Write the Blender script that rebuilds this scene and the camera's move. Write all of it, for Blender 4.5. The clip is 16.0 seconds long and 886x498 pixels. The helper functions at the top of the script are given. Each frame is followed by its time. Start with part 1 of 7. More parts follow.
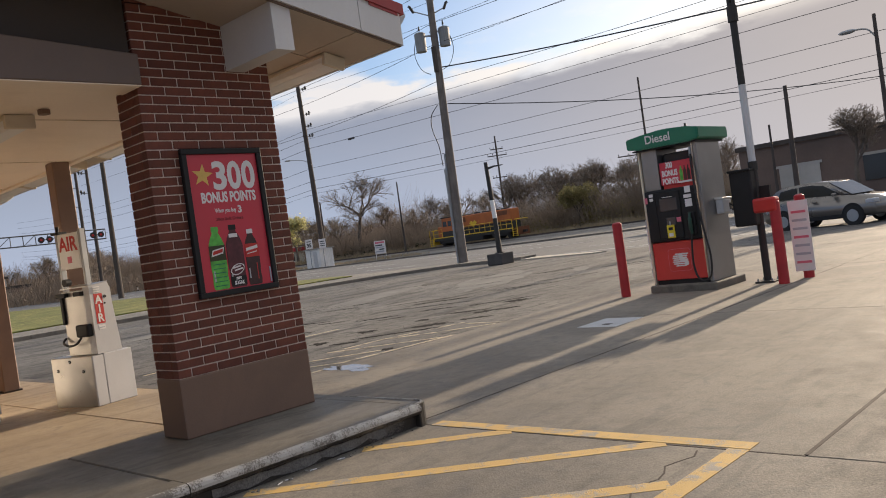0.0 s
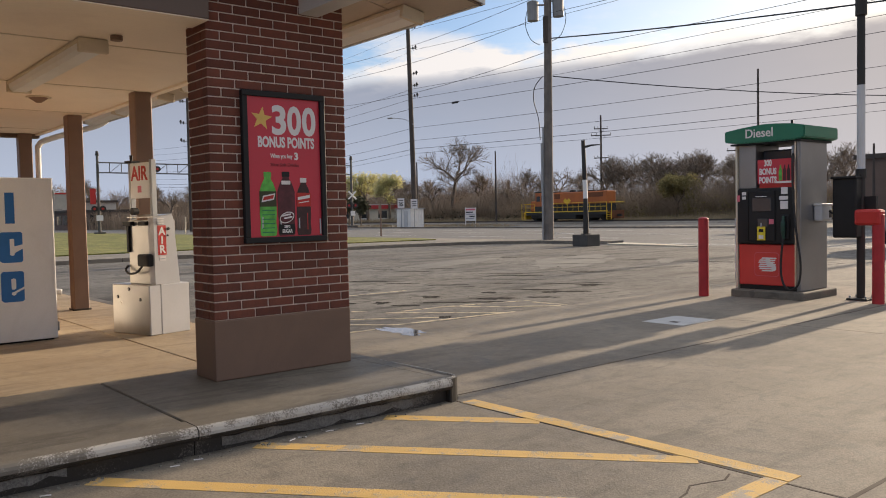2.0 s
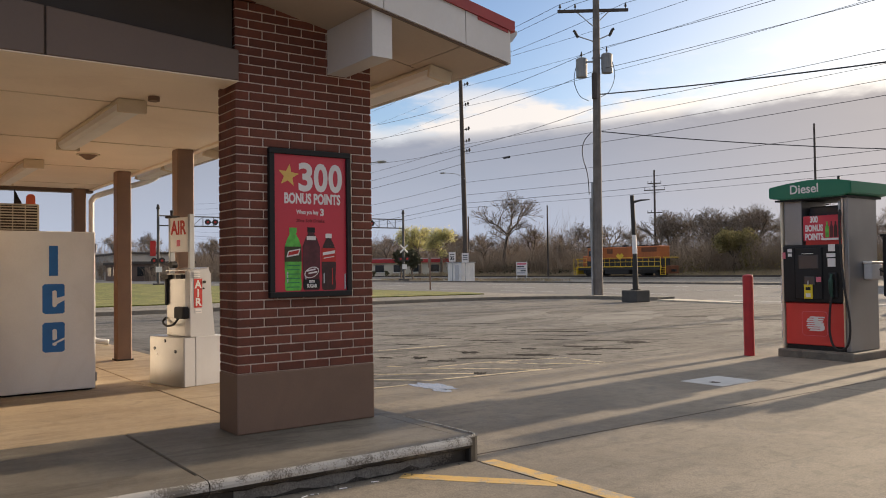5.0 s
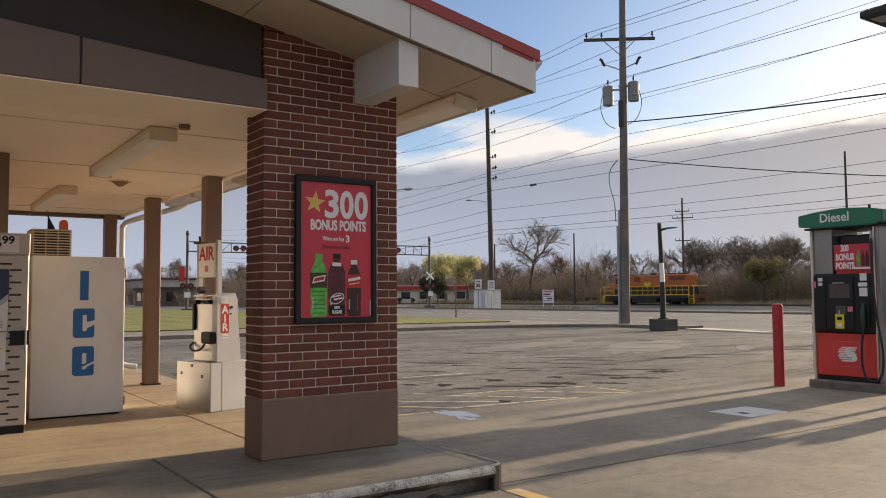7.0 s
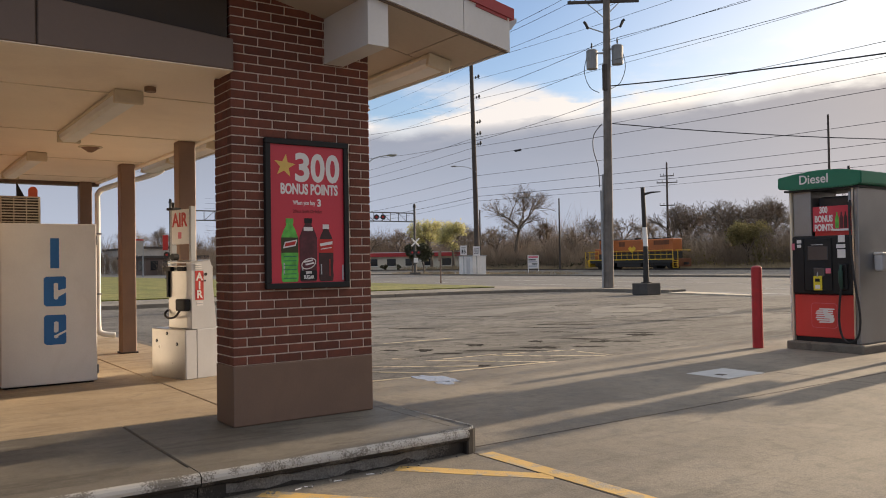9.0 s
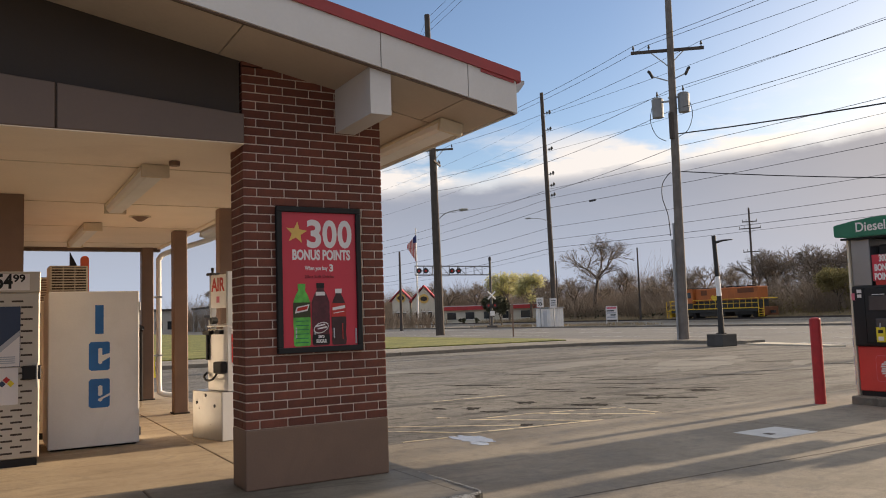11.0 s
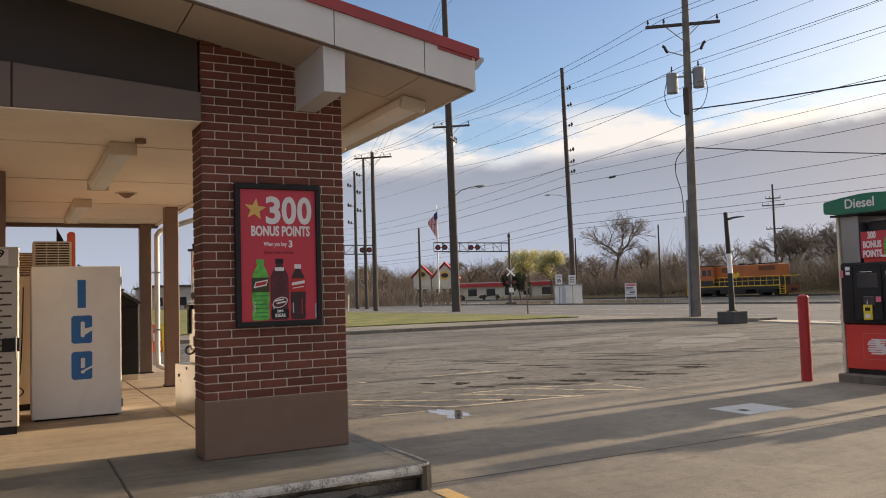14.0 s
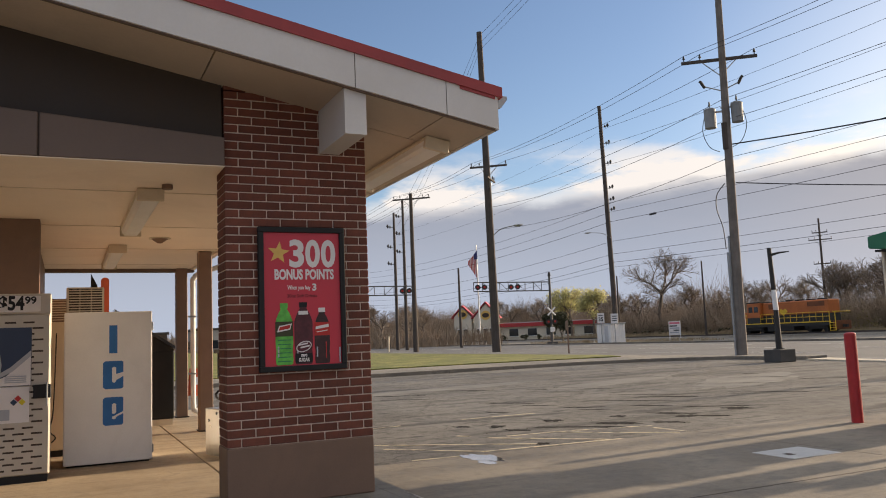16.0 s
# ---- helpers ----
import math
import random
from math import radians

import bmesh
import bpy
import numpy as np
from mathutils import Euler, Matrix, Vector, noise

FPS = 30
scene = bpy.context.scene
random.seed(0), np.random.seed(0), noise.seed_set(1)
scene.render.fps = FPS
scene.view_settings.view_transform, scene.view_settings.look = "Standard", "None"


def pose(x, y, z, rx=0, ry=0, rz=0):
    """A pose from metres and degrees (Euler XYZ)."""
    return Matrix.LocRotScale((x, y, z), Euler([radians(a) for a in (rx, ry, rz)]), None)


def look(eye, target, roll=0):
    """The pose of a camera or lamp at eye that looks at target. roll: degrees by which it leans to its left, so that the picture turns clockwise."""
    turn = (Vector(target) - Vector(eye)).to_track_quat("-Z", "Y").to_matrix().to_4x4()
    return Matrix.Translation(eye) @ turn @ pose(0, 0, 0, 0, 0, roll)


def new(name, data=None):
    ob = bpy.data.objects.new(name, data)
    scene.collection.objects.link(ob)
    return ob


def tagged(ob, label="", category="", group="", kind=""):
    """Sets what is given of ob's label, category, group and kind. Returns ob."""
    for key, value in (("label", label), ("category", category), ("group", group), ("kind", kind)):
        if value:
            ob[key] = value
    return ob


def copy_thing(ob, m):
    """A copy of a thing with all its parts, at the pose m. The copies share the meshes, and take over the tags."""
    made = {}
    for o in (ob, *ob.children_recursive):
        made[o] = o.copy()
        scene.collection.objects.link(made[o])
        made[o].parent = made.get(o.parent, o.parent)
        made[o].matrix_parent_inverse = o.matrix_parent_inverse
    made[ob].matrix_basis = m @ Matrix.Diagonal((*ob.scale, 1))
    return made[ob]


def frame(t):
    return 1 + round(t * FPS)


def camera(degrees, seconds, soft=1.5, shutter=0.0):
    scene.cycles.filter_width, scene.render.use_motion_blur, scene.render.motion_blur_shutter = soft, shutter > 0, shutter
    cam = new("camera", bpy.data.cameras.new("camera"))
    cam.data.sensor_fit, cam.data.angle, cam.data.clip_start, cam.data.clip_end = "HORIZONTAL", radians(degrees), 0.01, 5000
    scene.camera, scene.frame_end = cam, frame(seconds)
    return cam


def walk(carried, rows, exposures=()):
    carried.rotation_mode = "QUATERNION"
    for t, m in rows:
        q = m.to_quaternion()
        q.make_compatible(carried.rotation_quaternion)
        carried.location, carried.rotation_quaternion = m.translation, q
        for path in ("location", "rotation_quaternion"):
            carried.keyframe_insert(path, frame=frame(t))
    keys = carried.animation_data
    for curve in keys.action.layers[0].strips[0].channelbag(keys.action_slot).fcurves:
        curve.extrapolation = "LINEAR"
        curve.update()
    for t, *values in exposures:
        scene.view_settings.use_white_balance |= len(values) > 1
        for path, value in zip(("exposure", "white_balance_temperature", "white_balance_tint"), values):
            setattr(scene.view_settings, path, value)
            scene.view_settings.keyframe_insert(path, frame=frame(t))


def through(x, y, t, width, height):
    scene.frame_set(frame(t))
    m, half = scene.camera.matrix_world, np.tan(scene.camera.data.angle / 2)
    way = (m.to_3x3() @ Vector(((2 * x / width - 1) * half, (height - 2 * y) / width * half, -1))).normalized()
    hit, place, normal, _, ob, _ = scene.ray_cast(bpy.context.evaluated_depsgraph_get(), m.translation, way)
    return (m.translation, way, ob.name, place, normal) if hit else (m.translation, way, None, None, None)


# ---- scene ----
cam = camera(57.5, 16.0, soft=1.0)
PATH = [
    (0, (-0.198, 0.375, 1.527), (-1.577, 1.824, 1.5), -8.0),
    (0.5, (-0.038, 0.656, 1.526), (-1.436, 2.083, 1.432), -8.5),
    (1, (-0.135, 0.735, 1.53), (-1.6, 2.09, 1.391), -7.6),
    (1.5, (-0.233, 0.745, 1.514), (-1.73, 2.066, 1.41), -3.8),
    (2, (-0.187, 0.815, 1.504), (-1.722, 2.095, 1.419), -1.2),
    (2.5, (-0.047, 0.975, 1.516), (-1.627, 2.201, 1.48), -1.8),
    (3, (-0.004, 1.001, 1.512), (-1.58, 2.232, 1.515), -2.3),
    (3.5, (-0.001, 0.971, 1.512), (-1.593, 2.181, 1.524), -2.5),
    (3.7, (-0.05, 0.979, 1.514), (-1.651, 2.178, 1.521), -2.0),
    (6, (-0.017, 1.017, 1.52), (-1.642, 2.179, 1.616), -0.3),
    (6.5, (-0.021, 1.017, 1.515), (-1.663, 2.154, 1.632), -0.5),
    (7, (-0.01, 1.014, 1.517), (-1.66, 2.139, 1.635), -0.4),
    (7.5, (-0.014, 1.015, 1.518), (-1.669, 2.132, 1.635), -0.4),
    (8, (-0.023, 1.024, 1.516), (-1.686, 2.129, 1.633), -0.4),
    (8.5, (-0.015, 1.059, 1.506), (-1.68, 2.165, 1.591), -0.4),
    (9, (-0.022, 1.154, 1.494), (-1.655, 2.308, 1.529), -0.9),
    (9.5, (-0.055, 1.31, 1.514), (-1.674, 2.483, 1.531), -0.6),
    (10, (-0.027, 1.54, 1.533), (-1.691, 2.646, 1.624), 0.1),
    (10.2, (0.069, 1.526, 1.558), (-1.631, 2.566, 1.722), -0.9),
    (12.3, (0.52, 1.978, 1.534), (-1.241, 2.915, 1.668), -2.1),
    (12.5, (0.586, 2.01, 1.525), (-1.167, 2.965, 1.647), -2.0),
    (13, (0.678, 2.067, 1.528), (-1.066, 3.04, 1.633), -1.5),
    (13.5, (0.685, 2.084, 1.541), (-1.07, 3.036, 1.657), -2.0),
    (14, (0.692, 2.106, 1.529), (-1.073, 3.041, 1.643), -1.7),
    (14.5, (0.698, 2.114, 1.531), (-1.075, 3.029, 1.672), -1.2),
    (15, (0.699, 2.128, 1.532), (-1.082, 3.021, 1.7), -1.5),
    (15.5, (0.678, 2.168, 1.538), (-1.117, 3.031, 1.728), -2.0),
    (16, (0.651, 2.282, 1.543), (-1.149, 3.126, 1.759), -2.3),
]
walk(cam, [(t, look(eye, target, roll)) for t, eye, target, roll in PATH], [(0.0, 0.45, 6350, 10), (0.5, 0.50, 6380, 10), (1.5, 0.66, 6450, 10), (2.0, 0.55, 6490, 10), (2.5, 0.56, 6520, 10), (3.0, 0.57, 6550, 10), (6.0, 0.57, 6680, 10), (16.0, 0.57, 6720, 10)])

# ---- sky, sun ----
SUN = Vector((-0.070, 0.970, 0.232)).normalized()
sun_data = bpy.data.lights.new("sun", "SUN")
sun_data.energy, sun_data.angle, sun_data.color = 5.0, radians(0.9), (1.0, 0.79, 0.56)
sun = new("sun", sun_data)
sun.matrix_world = look(SUN * 60, (0, 0, 0))

world = bpy.data.worlds.new("world")
scene.world = world
world.use_nodes = True


class Nodes:
    """A small helper that adds nodes to a tree and links them."""

    def __init__(self, tree):
        self.t = tree
        tree.nodes.clear()

    def add(self, kind, operation=None, feature=None, sky_type=None, **values):
        n = self.t.nodes.new(kind)
        if operation:
            n.operation = operation
        if feature:
            n.feature = feature
        if sky_type:
            n.sky_type = sky_type
        for k, v in values.items():
            n.inputs[k].default_value = v
        return n

    def link(self, a, b):
        self.t.links.new(a, b)

    def math(self, op, a, b=None, clamp=False):
        n = self.t.nodes.new("ShaderNodeMath")
        n.operation, n.use_clamp = op, clamp
        for k, v in enumerate((a, b)):
            if v is None:
                continue
            if isinstance(v, (int, float)):
                n.inputs[k].default_value = v
            else:
                self.link(v, n.inputs[k])
        return n.outputs[0]

    def mix(self, fac, a, b, blend="MIX"):
        n = self.t.nodes.new("ShaderNodeMix")
        n.data_type, n.blend_type = "RGBA", blend
        for k, v in ((0, fac), (6, a), (7, b)):
            if isinstance(v, (int, float)):
                n.inputs[k].default_value = v
            elif isinstance(v, tuple):
                n.inputs[k].default_value = (*v, 1)
            else:
                self.link(v, n.inputs[k])
        return n.outputs[2]

    def ramp(self, fac, lo, hi, a=0.0, b=1.0):
        n = self.t.nodes.new("ShaderNodeMapRange")
        n.interpolation_type = "SMOOTHSTEP"
        self.link(fac, n.inputs[0])
        for k, v in zip((1, 2, 3, 4), (lo, hi, a, b)):
            n.inputs[k].default_value = v
        return n.outputs[0]

    def noise(self, vec, scale, detail=4.0, rough=0.55, distort=0.0):
        n = self.t.nodes.new("ShaderNodeTexNoise")
        n.inputs["Scale"].default_value, n.inputs["Detail"].default_value = scale, detail
        n.inputs["Roughness"].default_value, n.inputs["Distortion"].default_value = rough, distort
        self.link(vec, n.inputs["Vector"])
        return n.outputs["Fac"]


w = Nodes(world.node_tree)
tc = w.add("ShaderNodeTexCoord").outputs["Generated"]
sep = w.add("ShaderNodeSeparateXYZ")
w.link(tc, sep.inputs[0])
sky = w.add("ShaderNodeTexSky", sky_type="NISHITA")
sky.sun_disc, sky.sun_elevation, sky.sun_rotation = False, radians(13.4), radians(-4.1)
sky.air_density, sky.dust_density = 1.0, 0.6
stretch = w.add("ShaderNodeVectorMath", operation="MULTIPLY")
w.link(tc, stretch.inputs[0])
stretch.inputs[1].default_value = (2.2, 2.2, 7.0)
puff = w.noise(stretch.outputs[0], 2.4, 6.0, 0.6)
wisp = w.noise(stretch.outputs[0], 6.0, 5.0, 0.6)
height = sep.outputs[2]
edge = w.math("ADD", w.math("MULTIPLY", sep.outputs[0], 0.085), 0.240)
below = w.math("SUBTRACT", w.math("ADD", edge, w.math("MULTIPLY", w.math("SUBTRACT", puff, 0.5), 0.055)), height)
bank = w.ramp(below, -0.006, 0.014)
heaps = w.math("MULTIPLY", w.ramp(below, -0.062, -0.006), w.ramp(below, 0.030, 0.0))
rim = w.math("ADD", w.math("MULTIPLY", heaps, w.ramp(puff, 0.44, 0.62)), w.math("MULTIPLY", w.math("MULTIPLY", w.ramp(below, -0.016, 0.0), w.ramp(below, 0.016, 0.0)), 0.6), True)
sunward = w.ramp(w.math("ADD", w.math("MULTIPLY", sep.outputs[1], 0.95), w.math("MULTIPLY", sep.outputs[0], 0.30)), 0.35, 1.0)
blue = w.mix(1.0, sky.outputs[0], (0.092, 0.100, 0.122), "MULTIPLY")
blue = w.mix(w.math("MULTIPLY", sunward, w.ramp(height, 0.62, 0.16)), blue, (1.05, 1.0, 0.92))
grey = w.mix(w.ramp(height, 0.0, 0.2), (0.362, 0.408, 0.512), (0.250, 0.272, 0.335))
grey = w.mix(w.math("MULTIPLY", w.ramp(wisp, 0.35, 0.75), 0.14), grey, (0.36, 0.36, 0.42))
grey = w.mix(w.math("MULTIPLY", sunward, 0.7), grey, (0.58, 0.48, 0.40))
white = w.mix(sunward, (0.72, 0.68, 0.66), (1.15, 1.02, 0.84))
blue = w.mix(w.math("MULTIPLY", w.ramp(height, 0.44, 0.75), w.ramp(wisp, 0.25, 0.6, 0.35, 0.7)), blue, (0.95, 0.91, 0.85))
tone = w.mix(bank, blue, grey)
tone = w.mix(rim, tone, white)
bg = w.add("ShaderNodeBackground", Strength=0.90)
w.link(tone, bg.inputs[0])
out = w.add("ShaderNodeOutputWorld")
w.link(bg.outputs[0], out.inputs[0])


# ---- materials ----
def material(name, col, rough=0.7, metal=0.0, var=0.14, scale=3.0, fine=60.0, bump=0.15, dirt=None, dirt_amount=0.3, spec=0.5, coat=0.0, pieces=0.0, glow=None):
    m = bpy.data.materials.new(name)
    m.use_nodes = True
    n = Nodes(m.node_tree)
    pos = n.add("ShaderNodeTexCoord").outputs["Object"]
    big, small = n.noise(pos, scale, 5.0), n.noise(pos, fine, 3.0)
    c = n.mix(n.ramp(big, 0.3, 0.7), tuple(v * (1 - var) for v in col), tuple(min(1, v * (1 + var)) for v in col))
    c = n.mix(n.math("MULTIPLY", n.ramp(small, 0.35, 0.7), 0.5 * var + 0.03), c, tuple(v * 0.55 for v in col))
    if dirt:
        spots = n.noise(pos, scale * 0.45, 8.0, 0.68, 0.6)
        c = n.mix(n.math("MULTIPLY", n.ramp(spots, 0.48, 0.68), dirt_amount), c, dirt)
    if pieces:
        r = n.add("ShaderNodeObjectInfo").outputs["Random"]
        c = n.mix(1.0, c, n.mix(r, (1 - pieces,) * 3, (1 + pieces,) * 3), "MULTIPLY")
    b = n.add("ShaderNodeBsdfPrincipled")
    n.link(c, b.inputs["Base Color"])
    n.link(n.ramp(big, 0.2, 0.8, max(0.02, rough - 0.08), min(1, rough + 0.08)), b.inputs["Roughness"])
    b.inputs["Metallic"].default_value = metal
    b.inputs["Specular IOR Level"].default_value = spec
    b.inputs["Coat Weight"].default_value = coat
    if glow:
        b.inputs["Emission Color"].default_value, b.inputs["Emission Strength"].default_value = (*glow[:3], 1), glow[3]
    if bump:
        k = n.add("ShaderNodeBump", Strength=bump, Distance=0.01)
        n.link(n.math("ADD", small, n.math("MULTIPLY", big, 0.5)), k.inputs["Height"])
        n.link(k.outputs[0], b.inputs["Normal"])
    o = n.add("ShaderNodeOutputMaterial")
    n.link(b.outputs[0], o.inputs[0])
    return m


def paving(name, col, light, dark, cracks, crack_scale, patch_scale, grain=140.0, rough=0.85, bump=0.35, streak=0.0, mottle=1.0):
    """Asphalt or concrete with patches, stains, aggregate and cracks."""
    m = bpy.data.materials.new(name)
    m.use_nodes = True
    n = Nodes(m.node_tree)
    pos = n.add("ShaderNodeTexCoord").outputs["Object"]
    patch = n.noise(pos, patch_scale, 6.0, 0.6, 0.4)
    stain = n.noise(pos, patch_scale * 5.5, 6.0, 0.65, 0.8)
    speck = n.noise(pos, grain, 2.0)
    c = n.mix(n.ramp(patch, 0.38, 0.64), col, light)
    c = n.mix(n.math("MULTIPLY", n.ramp(stain, 0.52, 0.74), 0.6), c, dark)
    if streak:
        s = n.add("ShaderNodeVectorMath", operation="MULTIPLY")
        n.link(pos, s.inputs[0])
        s.inputs[1].default_value = (0.9, 0.16, 1.0)
        worn = n.noise(s.outputs[0], 1.3, 7.0, 0.7, 0.5)
        c = n.mix(n.math("MULTIPLY", n.ramp(worn, 0.50, 0.66), streak), c, dark)
        c = n.mix(n.math("MULTIPLY", n.ramp(worn, 0.46, 0.34), streak * 0.8), c, light)
        scuff = n.noise(s.outputs[0], 5.5, 6.0, 0.72, 0.8)
        c = n.mix(n.math("MULTIPLY", n.ramp(scuff, 0.54, 0.63), streak * 0.95), c, dark)
    blot = n.noise(pos, grain * 0.09, 5.0, 0.7, 0.3)
    c = n.mix(n.math("MULTIPLY", n.ramp(blot, 0.50, 0.66), 0.55 * mottle), c, dark)
    c = n.mix(n.math("MULTIPLY", n.ramp(blot, 0.46, 0.32), 0.6 * mottle), c, light)
    c = n.mix(n.math("MULTIPLY", n.ramp(speck, 0.42, 0.66), 0.55 * mottle), c, tuple(v * 0.38 for v in col))
    c = n.mix(n.math("MULTIPLY", n.ramp(speck, 0.40, 0.28), 0.40 * mottle), c, tuple(min(1, v * 1.35) for v in light))
    height = n.math("ADD", speck, n.math("MULTIPLY", blot, 0.8))
    if cracks:
        warp = n.add("ShaderNodeTexNoise", Scale=crack_scale * 2.5, Detail=5.0)
        n.link(pos, warp.inputs["Vector"])
        off = n.add("ShaderNodeVectorMath", operation="MULTIPLY_ADD")
        n.link(warp.outputs["Color"], off.inputs[0])
        off.inputs[1].default_value = (0.9 / crack_scale * 0.5,) * 3
        n.link(pos, off.inputs[2])
        v = n.add("ShaderNodeTexVoronoi", feature="DISTANCE_TO_EDGE", Scale=crack_scale)
        n.link(off.outputs[0], v.inputs["Vector"])
        line = n.math("MULTIPLY", n.ramp(v.outputs["Distance"], 0.028, 0.004), n.math("MULTIPLY", n.ramp(patch, 0.44, 0.58), cracks))
        c = n.mix(line, c, tuple(v * 0.30 for v in col))
        height = n.math("SUBTRACT", height, line)
    b = n.add("ShaderNodeBsdfPrincipled")
    n.link(c, b.inputs["Base Color"])
    n.link(n.ramp(stain, 0.3, 0.8, rough + 0.07, rough - 0.18), b.inputs["Roughness"])
    b.inputs["Specular IOR Level"].default_value = 0.35
    k = n.add("ShaderNodeBump", Strength=bump, Distance=0.008)
    n.link(height, k.inputs["Height"])
    n.link(k.outputs[0], b.inputs["Normal"])
    o = n.add("ShaderNodeOutputMaterial")
    n.link(b.outputs[0], o.inputs[0])
    return m


def worn_paint(name, col, under, wear=0.5, scale=7.0, rough=0.75):
    """Paint that has rubbed off in patches."""
    m = bpy.data.materials.new(name)
    m.use_nodes = True
    n = Nodes(m.node_tree)
    pos = n.add("ShaderNodeTexCoord").outputs["Object"]
    a, g = n.noise(pos, scale, 8.0, 0.7, 0.3), n.noise(pos, 90.0, 2.0)
    f = n.ramp(n.math("ADD", a, n.math("MULTIPLY", n.math("SUBTRACT", g, 0.5), 0.35)), wear - 0.06, wear + 0.06)
    c = n.mix(n.math("MULTIPLY", n.ramp(n.noise(pos, 1.6, 4.0), 0.3, 0.7), 0.35), col, tuple(v * 0.62 for v in col))
    c = n.mix(f, c, under)
    b = n.add("ShaderNodeBsdfPrincipled", Roughness=rough)
    n.link(c, b.inputs["Base Color"])
    k = n.add("ShaderNodeBump", Strength=0.25, Distance=0.006)
    n.link(n.math("ADD", g, f), k.inputs["Height"])
    n.link(k.outputs[0], b.inputs["Normal"])
    o = n.add("ShaderNodeOutputMaterial")
    n.link(b.outputs[0], o.inputs[0])
    return m


CONCRETE = paving("concrete", (0.188, 0.165, 0.137), (0.265, 0.232, 0.188), (0.092, 0.083, 0.074), 0.0, 1.0, 0.55, 75.0, 0.84, 0.30, 0.32, 0.55)
SIDEWALK = paving("sidewalk_concrete", (0.415, 0.325, 0.222), (0.50, 0.40, 0.275), (0.22, 0.175, 0.122), 0.0, 1.0, 0.8, 110.0, 0.78, 0.25, 0.5, 0.35)
# grey walk concrete, darkened further to paint in pier and roof shadow
WALK_EDGE = paving("worn_grey_shaded_walk", (0.148, 0.133, 0.111), (0.205, 0.185, 0.155), (0.075, 0.067, 0.057), 0.0, 1.0, 1.1, 110.0, 0.7, 0.22, 0.55, 0.35)
ASPHALT = paving("old_asphalt", (0.128, 0.117, 0.105), (0.215, 0.20, 0.178), (0.034, 0.031, 0.028), 0.45, 0.30, 0.16, 55.0, 0.88, 0.45, 0.95)
ROAD = paving("road_asphalt", (0.145, 0.142, 0.14), (0.18, 0.176, 0.17), (0.09, 0.087, 0.084), 0.4, 0.25, 0.08, 60.0, 0.85, 0.2, 0.25)
GRAVEL = paving("gravel", (0.20, 0.185, 0.16), (0.27, 0.245, 0.21), (0.11, 0.10, 0.085), 0.0, 1.0, 0.12, 8.0, 0.95, 0.4)
DIRT = paving("dirt_and_dry_grass", (0.17, 0.15, 0.085), (0.23, 0.20, 0.12), (0.10, 0.09, 0.05), 0.0, 1.0, 0.06, 5.0, 0.95, 0.4)
TURF = paving("turf", (0.13, 0.15, 0.030), (0.26, 0.235, 0.065), (0.085, 0.08, 0.03), 0.0, 1.0, 0.6, 9.0, 0.95, 0.4)
YELLOW = worn_paint("worn_yellow_paint", (0.62, 0.40, 0.13), (0.33, 0.29, 0.23), 0.56, 6.0)
FAINT = worn_paint("faded_yellow_paint", (0.60, 0.50, 0.34), (0.17, 0.155, 0.138), 0.54, 5.0)
WHITE_LINE = worn_paint("worn_white_paint", (0.55, 0.55, 0.54), (0.19, 0.185, 0.18), 0.54, 4.0)
CURB_TOP = worn_paint("worn_curb_edge", (0.46, 0.44, 0.41), (0.15, 0.135, 0.115), 0.49, 2.2)
ORANGE_SIGN = material("orange_red_board", (0.72, 0.13, 0.05), 0.5, 0, 0.06, 3.0, 50.0, 0.0)
CURB_FACE = worn_paint("tar_stained_curb", (0.034, 0.029, 0.025), (0.15, 0.135, 0.115), 0.56, 1.4, 0.55)
BRICK = material("red_brick", (0.150, 0.047, 0.029), 0.8, 0, 0.18, 9.0, 120.0, 0.35, (0.075, 0.032, 0.025), 0.35, pieces=0.22)
MORTAR = material("pale_mortar", (0.60, 0.50, 0.425), 0.9, 0, 0.14, 12.0, 150.0, 0.3)
BROWN = material("brown_masonry_paint", (0.190, 0.116, 0.080), 0.65, 0, 0.06, 3.0, 60.0, 0.12, (0.12, 0.075, 0.055), 0.25)
BROWN_METAL = material("brown_metal_panel", (0.145, 0.100, 0.077), 0.5, 0, 0.08, 1.2, 40.0, 0.04)
DARK_PANEL = material("dark_brown_panel", (0.040, 0.028, 0.020), 0.6, 0, 0.10, 1.5, 40.0, 0.05)
COLUMN = material("tan_brown_column_paint", (0.215, 0.135, 0.095), 0.6, 0, 0.08, 3.0, 60.0, 0.06, (0.13, 0.08, 0.055), 0.2)
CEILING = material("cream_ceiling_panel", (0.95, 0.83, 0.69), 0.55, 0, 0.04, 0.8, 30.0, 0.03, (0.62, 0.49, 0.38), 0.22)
# soffit boards have a darker tone than the porch ceiling
SOFFIT = material("darker_cream_soffit", (0.52, 0.44, 0.36), 0.6, 0, 0.08, 0.9, 30.0, 0.05, (0.30, 0.24, 0.19), 0.4)
FASCIA = material("white_fascia_panel", (0.64, 0.62, 0.60), 0.5, 0, 0.04, 1.4, 40.0, 0.03, (0.52, 0.48, 0.44), 0.25)
RED_TRIM = material("dark_red_roof_edge", (0.30, 0.035, 0.035), 0.45, 0, 0.12, 2.0, 40.0, 0.04)
SHINGLE = material("grey_roof", (0.12, 0.11, 0.10), 0.9, 0, 0.2, 2.0, 30.0, 0.4)
